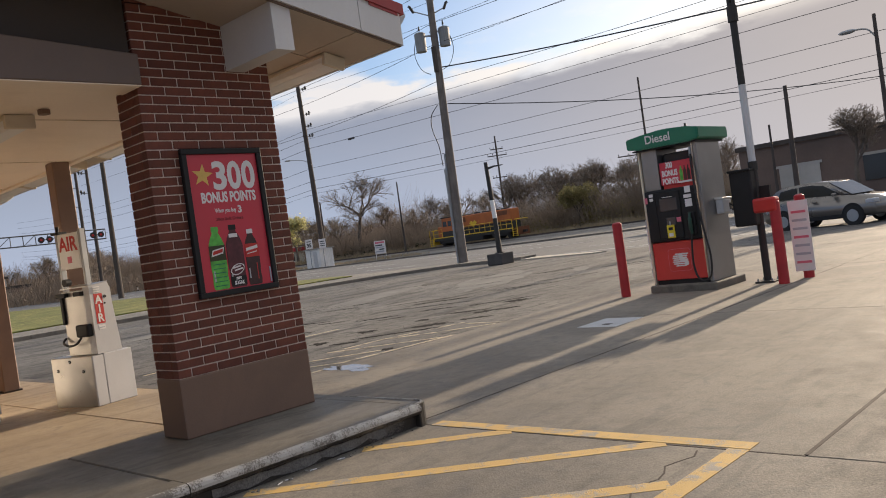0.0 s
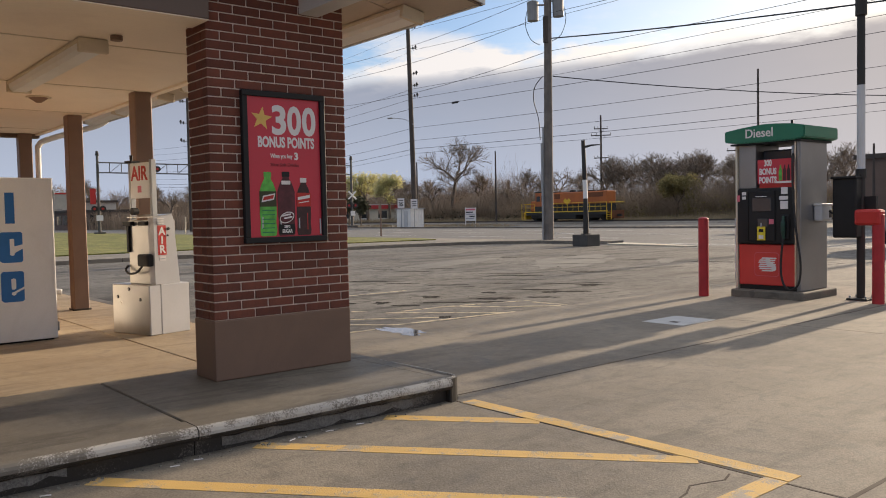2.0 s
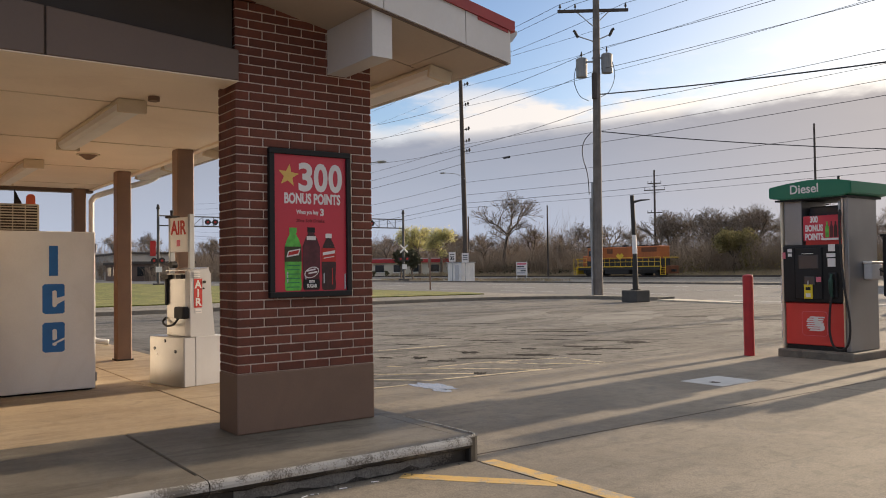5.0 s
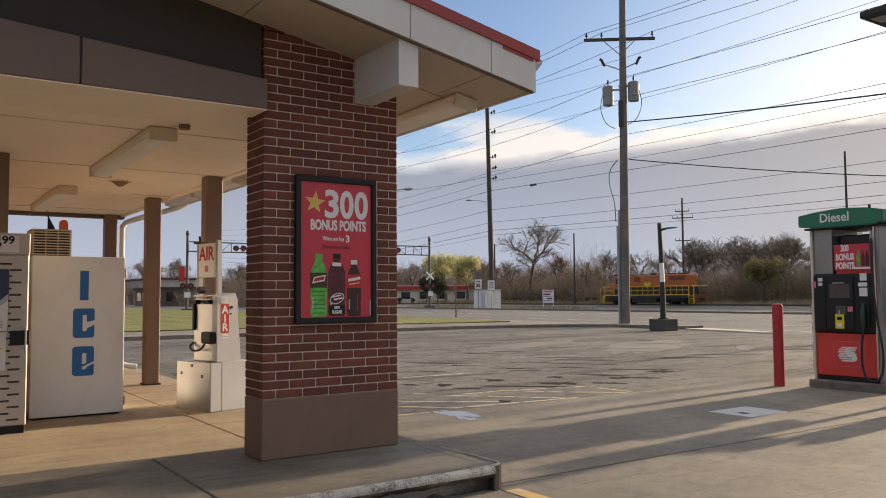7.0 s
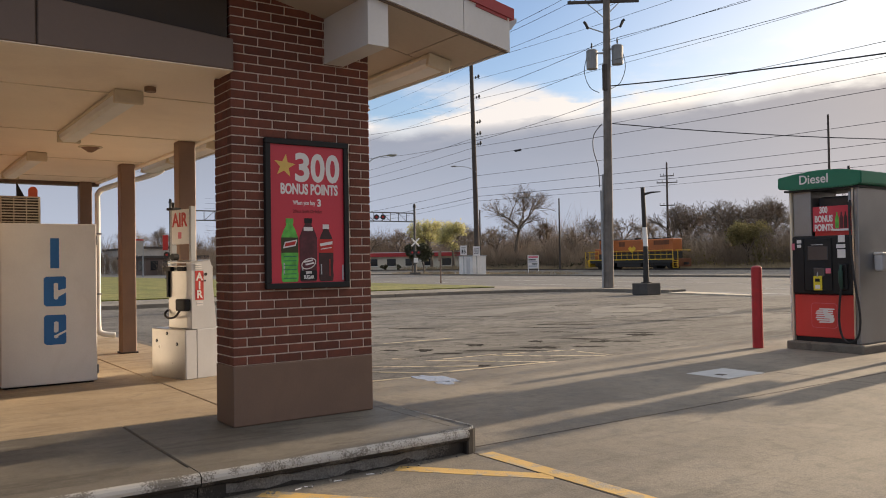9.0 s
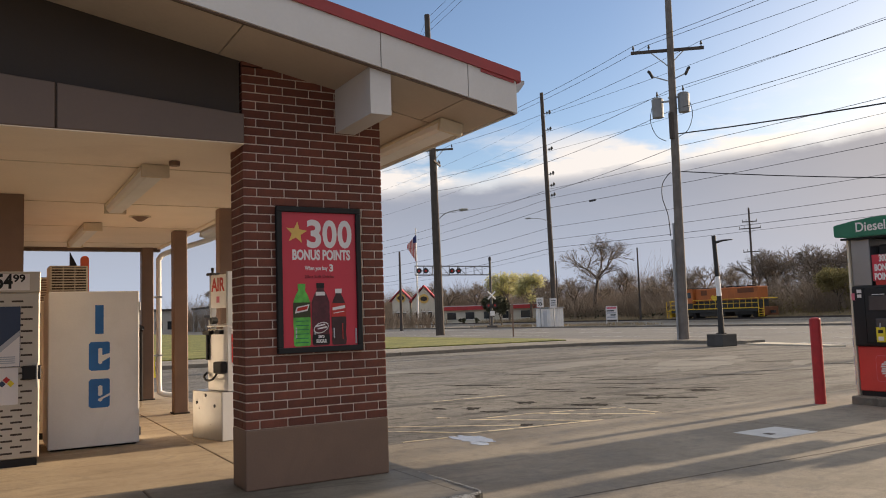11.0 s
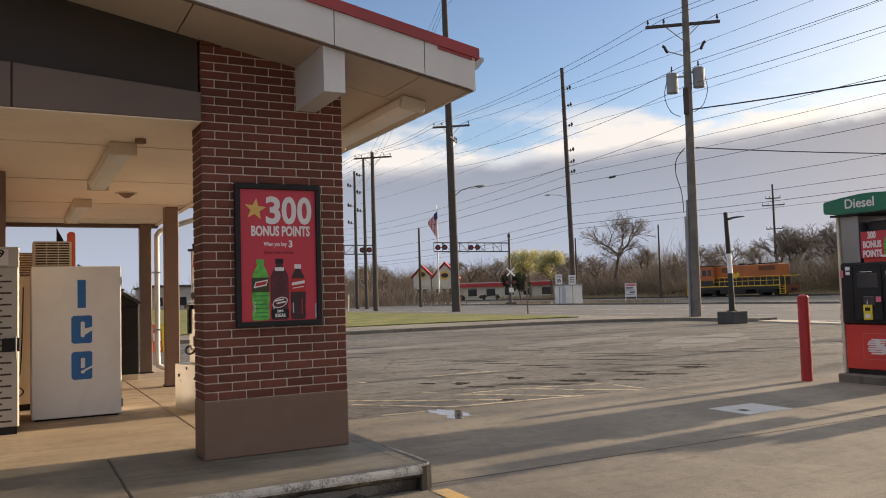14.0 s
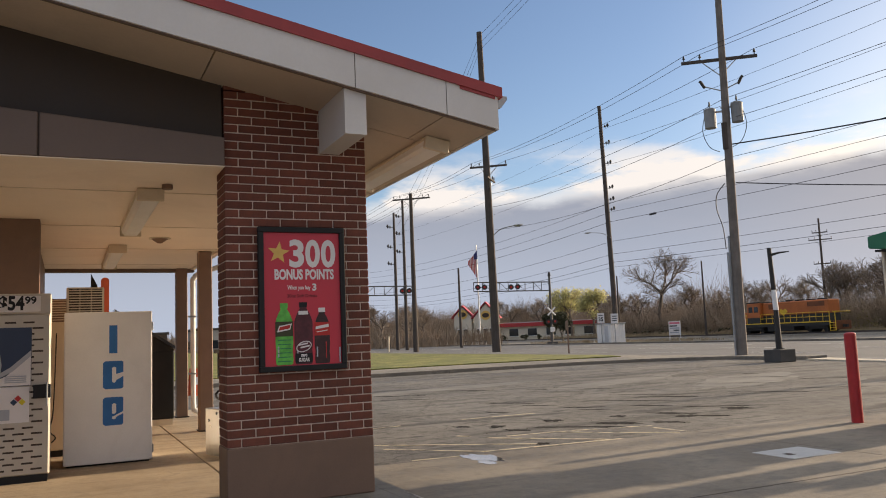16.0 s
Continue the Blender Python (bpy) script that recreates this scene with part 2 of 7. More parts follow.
WHITE = material("white_enamel", (0.80, 0.79, 0.77), 0.4, 0, 0.04, 2.0, 50.0, 0.03, (0.55, 0.52, 0.46), 0.2)
CREAM = material("cream_enamel", (0.66, 0.58, 0.45), 0.45, 0, 0.06, 2.0, 50.0, 0.03, (0.45, 0.36, 0.24), 0.25)
ICE_BLUE = material("blue_lettering", (0.025, 0.15, 0.42), 0.45, 0, 0.08, 4.0, 60.0, 0.0)
STAINLESS = material("brushed_stainless", (0.52, 0.50, 0.47), 0.33, 0.9, 0.10, 2.0, 90.0, 0.03, (0.32, 0.29, 0.25), 0.35)
SILVER = material("grey_aluminium", (0.42, 0.42, 0.43), 0.38, 0.8, 0.07, 1.5, 60.0, 0.02)
GREY_PAINT = material("pale_grey_paint", (0.56, 0.56, 0.57), 0.45, 0, 0.05, 2.0, 50.0, 0.03, (0.40, 0.39, 0.37), 0.25)
RED = material("red_enamel", (0.50, 0.025, 0.020), 0.42, 0, 0.10, 3.0, 60.0, 0.04, (0.32, 0.02, 0.02), 0.3)
POST_RED = material("red_bollard_paint", (0.40, 0.022, 0.028), 0.5, 0, 0.14, 5.0, 60.0, 0.08, (0.20, 0.02, 0.02), 0.35)
PUMP_RED = material("orange_red_panel", (0.60, 0.048, 0.042), 0.4, 0, 0.06, 2.0, 60.0, 0.02, (0.48, 0.05, 0.03), 0.2)
POSTER = material("crimson_poster", (0.54, 0.035, 0.060), 0.35, 0, 0.03, 1.0, 60.0, 0.0)
PAPER = material("white_print", (0.74, 0.71, 0.70), 0.5, 0, 0.03, 3.0, 60.0, 0.0)
GOLD = material("gold_print", (0.70, 0.46, 0.12), 0.5, 0, 0.06, 8.0, 60.0, 0.0)
DIM = material("dark_red_print", (0.20, 0.012, 0.02), 0.5, 0, 0.05, 4.0, 60.0, 0.0)
BLACK = material("black_plastic", (0.016, 0.016, 0.017), 0.55, 0, 0.2, 4.0, 80.0, 0.05, spec=0.3)
RUBBER = material("black_rubber", (0.015, 0.015, 0.016), 0.6, 0, 0.2, 6.0, 80.0, 0.1)
SCREEN = material("dark_screen", (0.05, 0.055, 0.065), 0.12, 0, 0.1, 2.0, 50.0, 0.0)
GREEN = material("green_canopy_plastic", (0.010, 0.155, 0.085), 0.4, 0, 0.06, 2.0, 50.0, 0.02)
TAG = material("yellow_tag", (0.72, 0.58, 0.03), 0.5, 0, 0.05, 5.0, 60.0, 0.0)
PINK = material("pink_sticker", (0.66, 0.16, 0.22), 0.5, 0, 0.05, 5.0, 60.0, 0.0)
LIME = material("green_bottle_print", (0.10, 0.42, 0.06), 0.4, 0, 0.3, 14.0, 60.0, 0.0)
COLA = material("dark_cola_print", (0.040, 0.012, 0.014), 0.4, 0, 0.4, 14.0, 60.0, 0.0)
MAROON = material("maroon_bottle_print", (0.085, 0.014, 0.022), 0.4, 0, 0.35, 14.0, 60.0, 0.0)
POLE_WOOD = material("weathered_pole_wood", (0.17, 0.15, 0.135), 0.9, 0, 0.2, 2.0, 25.0, 0.3)
DARK_WOOD = material("dark_pole_wood", (0.075, 0.062, 0.055), 0.9, 0, 0.2, 2.0, 25.0, 0.3)


def foliage(name, col, through):
    """Thin leaves that let part of the light through."""
    m = bpy.data.materials.new(name)
    m.use_nodes = True
    n = Nodes(m.node_tree)
    pos = n.add("ShaderNodeTexCoord").outputs["Object"]
    isle = n.add("ShaderNodeNewGeometry").outputs["Random Per Island"]
    c = n.mix(n.ramp(n.noise(pos, 0.6, 4.0), 0.3, 0.7), tuple(v * 0.75 for v in col), tuple(min(1, v * 1.25) for v in col))
    c = n.mix(1.0, c, n.mix(isle, (0.7, 0.72, 0.7), (1.25, 1.2, 1.15)), "MULTIPLY")
    a, b = n.add("ShaderNodeBsdfDiffuse"), n.add("ShaderNodeBsdfTranslucent")
    n.link(c, a.inputs[0]), n.link(c, b.inputs[0])
    mix = n.add("ShaderNodeMixShader", Fac=through)
    n.link(a.outputs[0], mix.inputs[1]), n.link(b.outputs[0], mix.inputs[2])
    o = n.add("ShaderNodeOutputMaterial")
    n.link(mix.outputs[0], o.inputs[0])
    return m


PYLON_GREY = material("dark_brushed_aluminium", (0.27, 0.27, 0.275), 0.4, 0.75, 0.10, 1.5, 70.0, 0.03)
BARK = material("grey_brown_bark", (0.155, 0.125, 0.10), 0.95, 0, 0.25, 1.0, 12.0, 0.3)
TWIG = material("thicket_twigs", (0.31, 0.24, 0.175), 0.95, 0, 0.35, 0.15, 3.0, 0.0)
OLIVE = foliage("olive_spring_leaves", (0.36, 0.31, 0.15), 0.45)
CROWN = material("pale_brown_twigs", (0.23, 0.185, 0.145), 0.95, 0, 0.3, 0.5, 6.0, 0.0)
YELLOW_LEAF = foliage("yellow_green_blossom", (0.52, 0.50, 0.26), 0.5)
EVERGREEN = material("dark_evergreen_leaves", (0.06, 0.062, 0.032), 0.85, 0, 0.3, 0.8, 6.0, 0.0)
DRY = material("dry_reed", (0.34, 0.27, 0.17), 0.95, 0, 0.25, 0.5, 6.0, 0.0)
STRAW = material("grass_blades", (0.135, 0.155, 0.038), 0.9, 0, 0.35, 0.6, 9.0, 0.0)
WIRE = material("dark_cable", (0.03, 0.03, 0.034), 0.7, 0, 0.1, 1.0, 20.0, 0.0)
RUSTY = material("weathered_signal_steel", (0.11, 0.105, 0.10), 0.7, 0.2, 0.2, 1.0, 20.0, 0.05)
# transformer can grey, taken down so the colour carries their shade
CAN_GREY = material("shaded_can_grey", (0.24, 0.25, 0.255), 0.6, 0, 0.12, 2.0, 40.0, 0.03)
GALV = material("galvanised_steel", (0.36, 0.37, 0.38), 0.5, 0.6, 0.1, 2.0, 40.0, 0.03)
ORANGE = material("orange_locomotive_paint", (0.42, 0.120, 0.028), 0.55, 0, 0.12, 0.8, 12.0, 0.02, (0.35, 0.10, 0.02), 0.3)
LOCO_BLACK = material("sooty_black", (0.03, 0.028, 0.026), 0.7, 0, 0.2, 1.0, 12.0, 0.05)
LOCO_YELLOW = material("yellow_handrail_paint", (0.72, 0.47, 0.03), 0.55, 0, 0.1, 1.0, 12.0, 0.0)
STUCCO = material("cream_stucco", (0.60, 0.56, 0.47), 0.85, 0, 0.07, 0.5, 10.0, 0.1)
ROOF_RED = material("red_metal_roof", (0.42, 0.035, 0.04), 0.5, 0, 0.1, 0.5, 8.0, 0.02)
BUILD_BRICK = material("dull_brown_brick", (0.16, 0.115, 0.095), 0.9, 0, 0.2, 0.25, 6.0, 0.1)
PALE_WALL = material("pale_block_wall", (0.45, 0.42, 0.38), 0.85, 0, 0.12, 0.3, 6.0, 0.1)
CAR_PAINT = material("grey_metallic_car_paint", (0.20, 0.185, 0.17), 0.3, 0.6, 0.03, 1.0, 40.0, 0.0, coat=0.6)
TYRE = material("tyre_rubber", (0.02, 0.02, 0.02), 0.8, 0, 0.2, 4.0, 40.0, 0.1)
GLASS_DARK = material("tinted_window", (0.02, 0.024, 0.028), 0.08, 0, 0.1, 1.0, 30.0, 0.0)
LENS = material("red_signal_lens", (0.22, 0.008, 0.008), 0.3, 0, 0.05, 4.0, 30.0, 0.0, glow=(1.0, 0.06, 0.03, 0.06))
HEAD = material("lit_headlamp", (0.9, 0.8, 0.55), 0.3, 0, 0.02, 4.0, 30.0, 0.0, glow=(1.0, 0.72, 0.35, 6.0))
FLAG_BLUE = material("flag_blue_cloth", (0.03, 0.04, 0.16), 0.8, 0, 0.1, 4.0, 30.0, 0.0)
NAVY = material("navy_print", (0.022, 0.038, 0.085), 0.4, 0, 0.08, 2.0, 60.0, 0.0)
SKYGREY = material("pale_print", (0.40, 0.42, 0.46), 0.5, 0, 0.05, 4.0, 60.0, 0.0)
CAGE = material("cage_sheet_metal", (0.52, 0.47, 0.40), 0.5, 0.2, 0.06, 2.0, 50.0, 0.03, (0.36, 0.30, 0.22), 0.2)
HOLE = material("dark_slot", (0.06, 0.045, 0.035), 0.9, 0, 0.1, 5.0, 40.0, 0.0)
WET = material("thin_water", (0.22, 0.21, 0.20), 0.05, 0, 0.2, 2.0, 30.0, 0.01, spec=1.0, coat=1.0)
PALE_ISLAND = material("pale_island_concrete", (0.52, 0.46, 0.37), 0.8, 0, 0.1, 1.0, 30.0, 0.2)
LOUVRE = material("dark_orange_louvre", (0.16, 0.055, 0.02), 0.7, 0, 0.2, 1.0, 12.0, 0.05)
STEEL_COVER = material("pale_cover_plate", (0.46, 0.46, 0.46), 0.6, 0.2, 0.12, 3.0, 50.0, 0.1)
STONE_BLOCK = material("dark_cast_block", (0.075, 0.07, 0.065), 0.85, 0, 0.2, 3.0, 30.0, 0.25)


# ---- builders ----
def box(bm, x0, x1, y0, y1, z0, z1, bevel=0.0, seg=2):
    r = bmesh.ops.create_cube(bm, size=1.0, matrix=Matrix.Translation(((x0 + x1) / 2, (y0 + y1) / 2, (z0 + z1) / 2)) @ Matrix.Diagonal((x1 - x0, y1 - y0, z1 - z0, 1)))
    if bevel:
        bmesh.ops.bevel(bm, geom=list({e for v in r["verts"] for e in v.link_edges}), offset=bevel, segments=seg, affect="EDGES", profile=0.5)
    return bm


def rod(bm, a, b, r0, r1=None, seg=10):
    a, b = Vector(a), Vector(b)
    r1 = r0 if r1 is None else r1
    q = (b - a).to_track_quat("Z", "Y").to_matrix().to_4x4()
    bmesh.ops.create_cone(bm, cap_ends=True, segments=seg, radius1=r0, radius2=max(r1, 1e-4), depth=(b - a).length, matrix=Matrix.Translation((a + b) / 2) @ q)
    return bm


def tube(bm, pts, r, seg=8):
    """A bent pipe or hose through the points."""
    pts, rings, side = [Vector(p) for p in pts], [], None
    for k, p in enumerate(pts):
        d = (pts[min(k + 1, len(pts) - 1)] - pts[max(k - 1, 0)]).normalized()
        side = d.orthogonal().normalized() if side is None else (side - d * side.dot(d)).normalized()
        other = d.cross(side)
        rr = r[k] if isinstance(r, (list, tuple)) else r
        rings.append([bm.verts.new(p + side * (rr * math.cos(a)) + other * (rr * math.sin(a))) for a in [2 * math.pi * s / seg for s in range(seg)]])
    for u, v in zip(rings, rings[1:]):
        for s in range(seg):
            bm.faces.new((u[s], u[(s + 1) % seg], v[(s + 1) % seg], v[s]))
    bm.faces.new(rings[0][::-1])
    bm.faces.new(rings[-1])
    return bm


def bend(pts, steps=8):
    """A smooth line through the points."""
    pts, outp = [Vector(p) for p in pts], []
    for k in range(len(pts) - 1):
        p0, p1, p2, p3 = pts[max(k - 1, 0)], pts[k], pts[k + 1], pts[min(k + 2, len(pts) - 1)]
        for s in range(steps):
            u = s / steps
            outp.append(0.5 * ((2 * p1) + (p2 - p0) * u + (2 * p0 - 5 * p1 + 4 * p2 - p3) * u * u + (3 * p1 - p0 - 3 * p2 + p3) * u ** 3))
    return outp + [pts[-1]]


def prism(bm, outline, axis, lo, hi):
    """An outline in the plane across the axis, drawn out from lo to hi."""
    def at(u, v, k):
        return {"x": (k, u, v), "y": (u, k, v), "z": (u, v, k)}[axis]
    a = [bm.verts.new(at(u, v, lo)) for u, v in outline]
    b = [bm.verts.new(at(u, v, hi)) for u, v in outline]
    n = len(outline)
    bm.faces.new(a), bm.faces.new(b[::-1])
    for k in range(n):
        bm.faces.new((a[k], a[(k + 1) % n], b[(k + 1) % n], b[k]))
    bmesh.ops.recalc_face_normals(bm, faces=bm.faces)
    return bm


def mesh_of(name, bm, mat, smooth=False):
    me = bpy.data.meshes.new(name)
    bm.to_mesh(me)
    bm.free()
    me.materials.append(mat)
    if smooth:
        me.polygons.foreach_set("use_smooth", [True] * len(me.polygons))
    return me


def part(name, bm, mat, parent, label="", smooth=False, at=None):
    ob = new(name, mesh_of(name, bm, mat, smooth))
    ob.parent = parent
    if at:
        ob.location = at
    if label:
        ob["label"] = label
    return ob


def thing(name, m, label, category, group="", kind=""):
    ob = new(name)
    ob.empty_display_size = 0.2
    ob.matrix_world = m if isinstance(m, Matrix) else pose(*m)
    return tagged(ob, label, category, group, kind)


def solid(name, bm, mat, label, category, group="", kind="", at=(0, 0, 0), smooth=False):
    ob = new(name, mesh_of(name, bm, mat, smooth))
    ob.location = at
    return tagged(ob, label, category, group, kind)


def B():
    return bmesh.new()


FACE_X = Matrix(((0, 0, 1, 0), (1, 0, 0, 0), (0, 1, 0, 0), (0, 0, 0, 1)))      # writing that faces +x and reads towards +y
FACE_Y = Matrix(((1, 0, 0, 0), (0, 0, -1, 0), (0, 1, 0, 0), (0, 0, 0, 1)))     # writing that faces -y and reads towards +x


def writing(name, body, size, mat, parent, place, facing, width=None, bold=0.0, label="", spacing=1.0):
    """Raised lettering in the built-in font, its middle at the place."""
    cu = bpy.data.curves.new(name, "FONT")
    cu.body, cu.size, cu.align_x, cu.align_y, cu.extrude, cu.offset, cu.space_character = body, size, "CENTER", "CENTER", 0.0012, bold, spacing
    cu.resolution_u = 4
    tmp = new(name, cu)
    bpy.context.view_layer.update()
    me = bpy.data.meshes.new_from_object(tmp.evaluated_get(bpy.context.evaluated_depsgraph_get()))
    bpy.data.objects.remove(tmp)
    sx = 1.0
    if width:
        xs = [v.co.x for v in me.vertices]
        sx = width / (max(xs) - min(xs))
    me.transform(facing.to_3x3().to_4x4() @ Matrix.Diagonal((sx, 1, 1, 1)))
    me.materials.clear()
    me.materials.append(mat)
    ob = new(name, me)
    ob.parent, ob.location = parent, place
    if label:
        ob["label"] = label
    return ob


def shape(bm, outline, facing, place, thick=0.002):
    """A flat printed shape: an outline of (right, up) at a place, facing as writing does."""
    m = Matrix.Translation(place) @ facing
    a = [bm.verts.new(m @ Vector((u, v, 0))) for u, v in outline]
    b = [bm.verts.new(m @ Vector((u, v, thick))) for u, v in outline]
    n = len(outline)
    bm.faces.new(a[::-1]), bm.faces.new(b)
    for k in range(n):
        bm.faces.new((a[k], a[(k + 1) % n], b[(k + 1) % n], b[k]))
    return bm


def rect(u0, u1, v0, v1):
    return [(u0, v0), (u1, v0), (u1, v1), (u0, v1)]


def round_rect(u0, u1, v0, v1, r, steps=4):
    pts = []
    for cx, cy, a0 in ((u1 - r, v0 + r, -90), (u1 - r, v1 - r, 0), (u0 + r, v1 - r, 90), (u0 + r, v0 + r, 180)):
        for k in range(steps + 1):
            a = radians(a0 + 90 * k / steps)
            pts.append((cx + r * math.cos(a), cy + r * math.sin(a)))
    return pts


# ---- ground, road, pavement ----
G, WALK = 0.03, 0.215
solid("ground", box(B(), -1600, 1600, -1600, 1600, -1.0, 0.0), DIRT, "flat dirt and dry grass ground", "ground", kind="structure")
solid("parking_lot", box(B(), -30.2, 45, -60, 29.6, -0.2, G - 0.008), ASPHALT, "old grey asphalt lot, cracked and patched", "asphalt", kind="structure")
road = solid("road", box(B(), -700, 300, 29.6, 57.0, -0.2, 0.018), ROAD, "wide grey asphalt street", "road", kind="structure")
solid("road_side", box(B(), -360, -31.0, -40, -14, -0.2, 0.018), ROAD, "grey asphalt side street", "road", kind="structure")
solid("gravel_shoulder", prism(B(), [(-700, 57.0), (120, 57.0), (120, 84), (-700, 84)], "z", -0.2, 0.030), GRAVEL, "pale gravel shoulder along the rails", "gravel", kind="structure")
# lane marks on the street
for y in (36.5, 43.2, 50.0):
    for k in range(12):
        x = -96 + k * 9.0
        solid("lane_mark", box(B(), x, x + 5.0, y - 0.10, y + 0.10, 0.012, 0.024), WHITE_LINE, "worn white lane mark on the street", "road marking", "lane marks", "structure")
solid("stop_line", box(B(), -22.0, -9.0, 31.2, 31.5, 0.012, 0.024), WHITE_LINE, "worn white line along the street edge", "road marking", kind="structure")

# the raised verge beyond the lot: kerb, pavement strip, turf
verge = [(-30.5, -14), (-30.5, 23.0), (-29.6, 26.6), (-27.2, 29.3), (-23.4, 29.6), (-23.4, 31.0), (-33, 30.4), (-50, 30.6), (-360, 33), (-360, -14)]
solid("verge_pavement", prism(B(), verge, "z", -0.1, 0.15), GRAVEL, "pale concrete strip along the verge", "pavement", kind="structure")
turf = [(-34.6, -13), (-34.9, 20), (-33.6, 28.2), (-36, 29.2), (-52, 29.6), (-350, 32), (-350, -13)]
solid("turf", prism(B(), turf, "z", 0.0, 0.20), TURF, "patchy spring turf on the verge", "grass", kind="structure")


def kerb_run(name, pts, width, top, mat, label):
    """Kerb stones laid end to end along a line."""
    run = thing(name, (0, 0, 0), label, "kerb", kind="structure")
    for a, b in zip(pts, pts[1:]):
        a, b = Vector((*a, 0)), Vector((*b, 0))
        n = max(1, round((b - a).length / 3.0))
        for k in range(n):
            p, q = a.lerp(b, k / n), a.lerp(b, (k + 1) / n)
            d = (q - p).normalized() * 0.012
            s = Vector((-d.y, d.x, 0)).normalized() * width / 2
            bm = B()
            prism(bm, [(v.x, v.y) for v in (p + d - s, q - d - s, q - d + s, p + d + s)], "z", -0.05, top)
            bmesh.ops.bevel(bm, geom=[e for e in bm.edges if all(v.co.z > 0.01 for v in e.verts)], offset=0.025, segments=2, affect="EDGES")
            part("kerb_stone", bm, mat, run)
    return run


kerb_run("lot_kerb", [(-30.35, -14), (-30.35, 23.0), (-29.45, 26.7), (-27.1, 29.4), (-23.2, 29.7)], 0.2, 0.165, CONCRETE, "worn concrete kerb round the lot")
kerb_run("far_kerb", [(-330, 57.1), (-100, 57.1), (-60, 57.1), (-30, 57.1)], 0.25, 0.17, CONCRETE, "far concrete kerb of the street")
solid("traffic_island", prism(B(), [(-23.0, 29.3), (-18.6, 28.6), (-18.2, 28.9), (-20, 29.7), (-23.0, 30.6)], "z", -0.05, 0.075), PALE_ISLAND, "low pale concrete island at the lot entrance", "kerb", kind="structure")

# concrete apron, slab by slab
apron = thing("apron", (0, 0, 0), "grey-tan concrete forecourt in large slabs", "pavement", kind="structure")
xs, ys = [-8.75, -5.15, -1.97, 1.9, 5.8, 9.7], [-12, -7.8, -3.4, 0.7, 4.93, 10.6, 16.2, 21.8, 27.0]
slabs = [(x0, x1, y0, y1) for x0, x1 in zip(xs, xs[1:3]) for y0, y1 in zip(ys[4:], ys[5:])]
slabs += [(x0, x1, y0, y1) for x0, x1 in zip(xs[2:], xs[3:]) for y0, y1 in zip((4.93, 6.55, 12.0, 17.5, 22.5), (6.55, 12.0, 17.5, 22.5, 27.0))]
slabs += [(x0, x1, y0, y1) for x0, x1 in ((-5.15, 1.9), (1.9, 5.8), (5.8, 9.7)) for y0, y1 in zip((-12, -6.5, -1.2), (-6.5, -1.2, 4.93))]
for x0, x1, y0, y1 in slabs:
    bm = box(B(), x0 + 0.005, x1 - 0.005, y0 + 0.005, y1 - 0.005, -0.1, G, 0.006, 1)
    part("concrete_slab", bm, CONCRETE, apron)
part("joint_filler", box(B(), -8.75, 9.7, -12, 27.0, -0.15, G - 0.006), ASPHALT, apron, "dark joint filler between slabs")
part("joint_seal", box(B(), -1.984, -1.958, 4.95, 27.0, G - 0.02, G + 0.0015), HOLE, apron, "wide dark joint")
part("joint_seal", box(B(), -5.158, -5.142, 5.02, 16.0, G - 0.02, G + 0.0015), HOLE, apron, "dark joint")
part("joint_seal", box(B(), -5.1, -1.97, 4.922, 4.940, G - 0.02, G + 0.0015), HOLE, apron, "wide dark joint")
random.seed(4)
crack = [(-2.58 + 0.04 * math.sin(k * 1.7) + random.uniform(-0.015, 0.015), 4.86 - k * 0.11) for k in range(20)]
bm = B()
for (ax, ay), (bx, by) in zip(crack, crack[1:]):
    prism(bm, [(ax - 0.006, ay), (bx - 0.006, by), (bx + 0.006, by), (ax + 0.006, ay)], "z", G - 0.004, G + 0.0015)
part("crack", bm, HOLE, apron, "jagged dark crack")


def stripe(a, b, width, mat, label, name="painted_line", z=G):
    a, b = Vector((*a, 0)), Vector((*b, 0))
    s = Vector((-(b - a).y, (b - a).x, 0)).normalized() * width / 2
    return solid(name, prism(B(), [(v.x, v.y) for v in (a - s, b - s, b + s, a + s)], "z", z - 0.004, z + 0.004), mat, label, "road marking", "painted lines", "structure")


hatch = "worn yellow hatch line on the concrete"
stripe((-4.93, 4.99), (-2.30, 5.03), 0.14, YELLOW, "worn yellow border line of the hatched bay")
stripe((-2.36, 4.945), (-2.40, -4.0), 0.13, YELLOW, "worn yellow border line of the hatched bay")
for k in range(8):
    a = (-4.97, 4.22 - k * 1.03)
    reach = min(2.52, (4.93 - a[1]) / 0.82) if k == 0 else 2.52
    b = (a[0] + reach, a[1] + reach * 0.83)
    if b[1] > 4.95:
        b = (a[0] + (4.95 - a[1]) / 0.83, 4.95)
    stripe(a, b, 0.135, YELLOW, hatch, z=G - 0.0018)
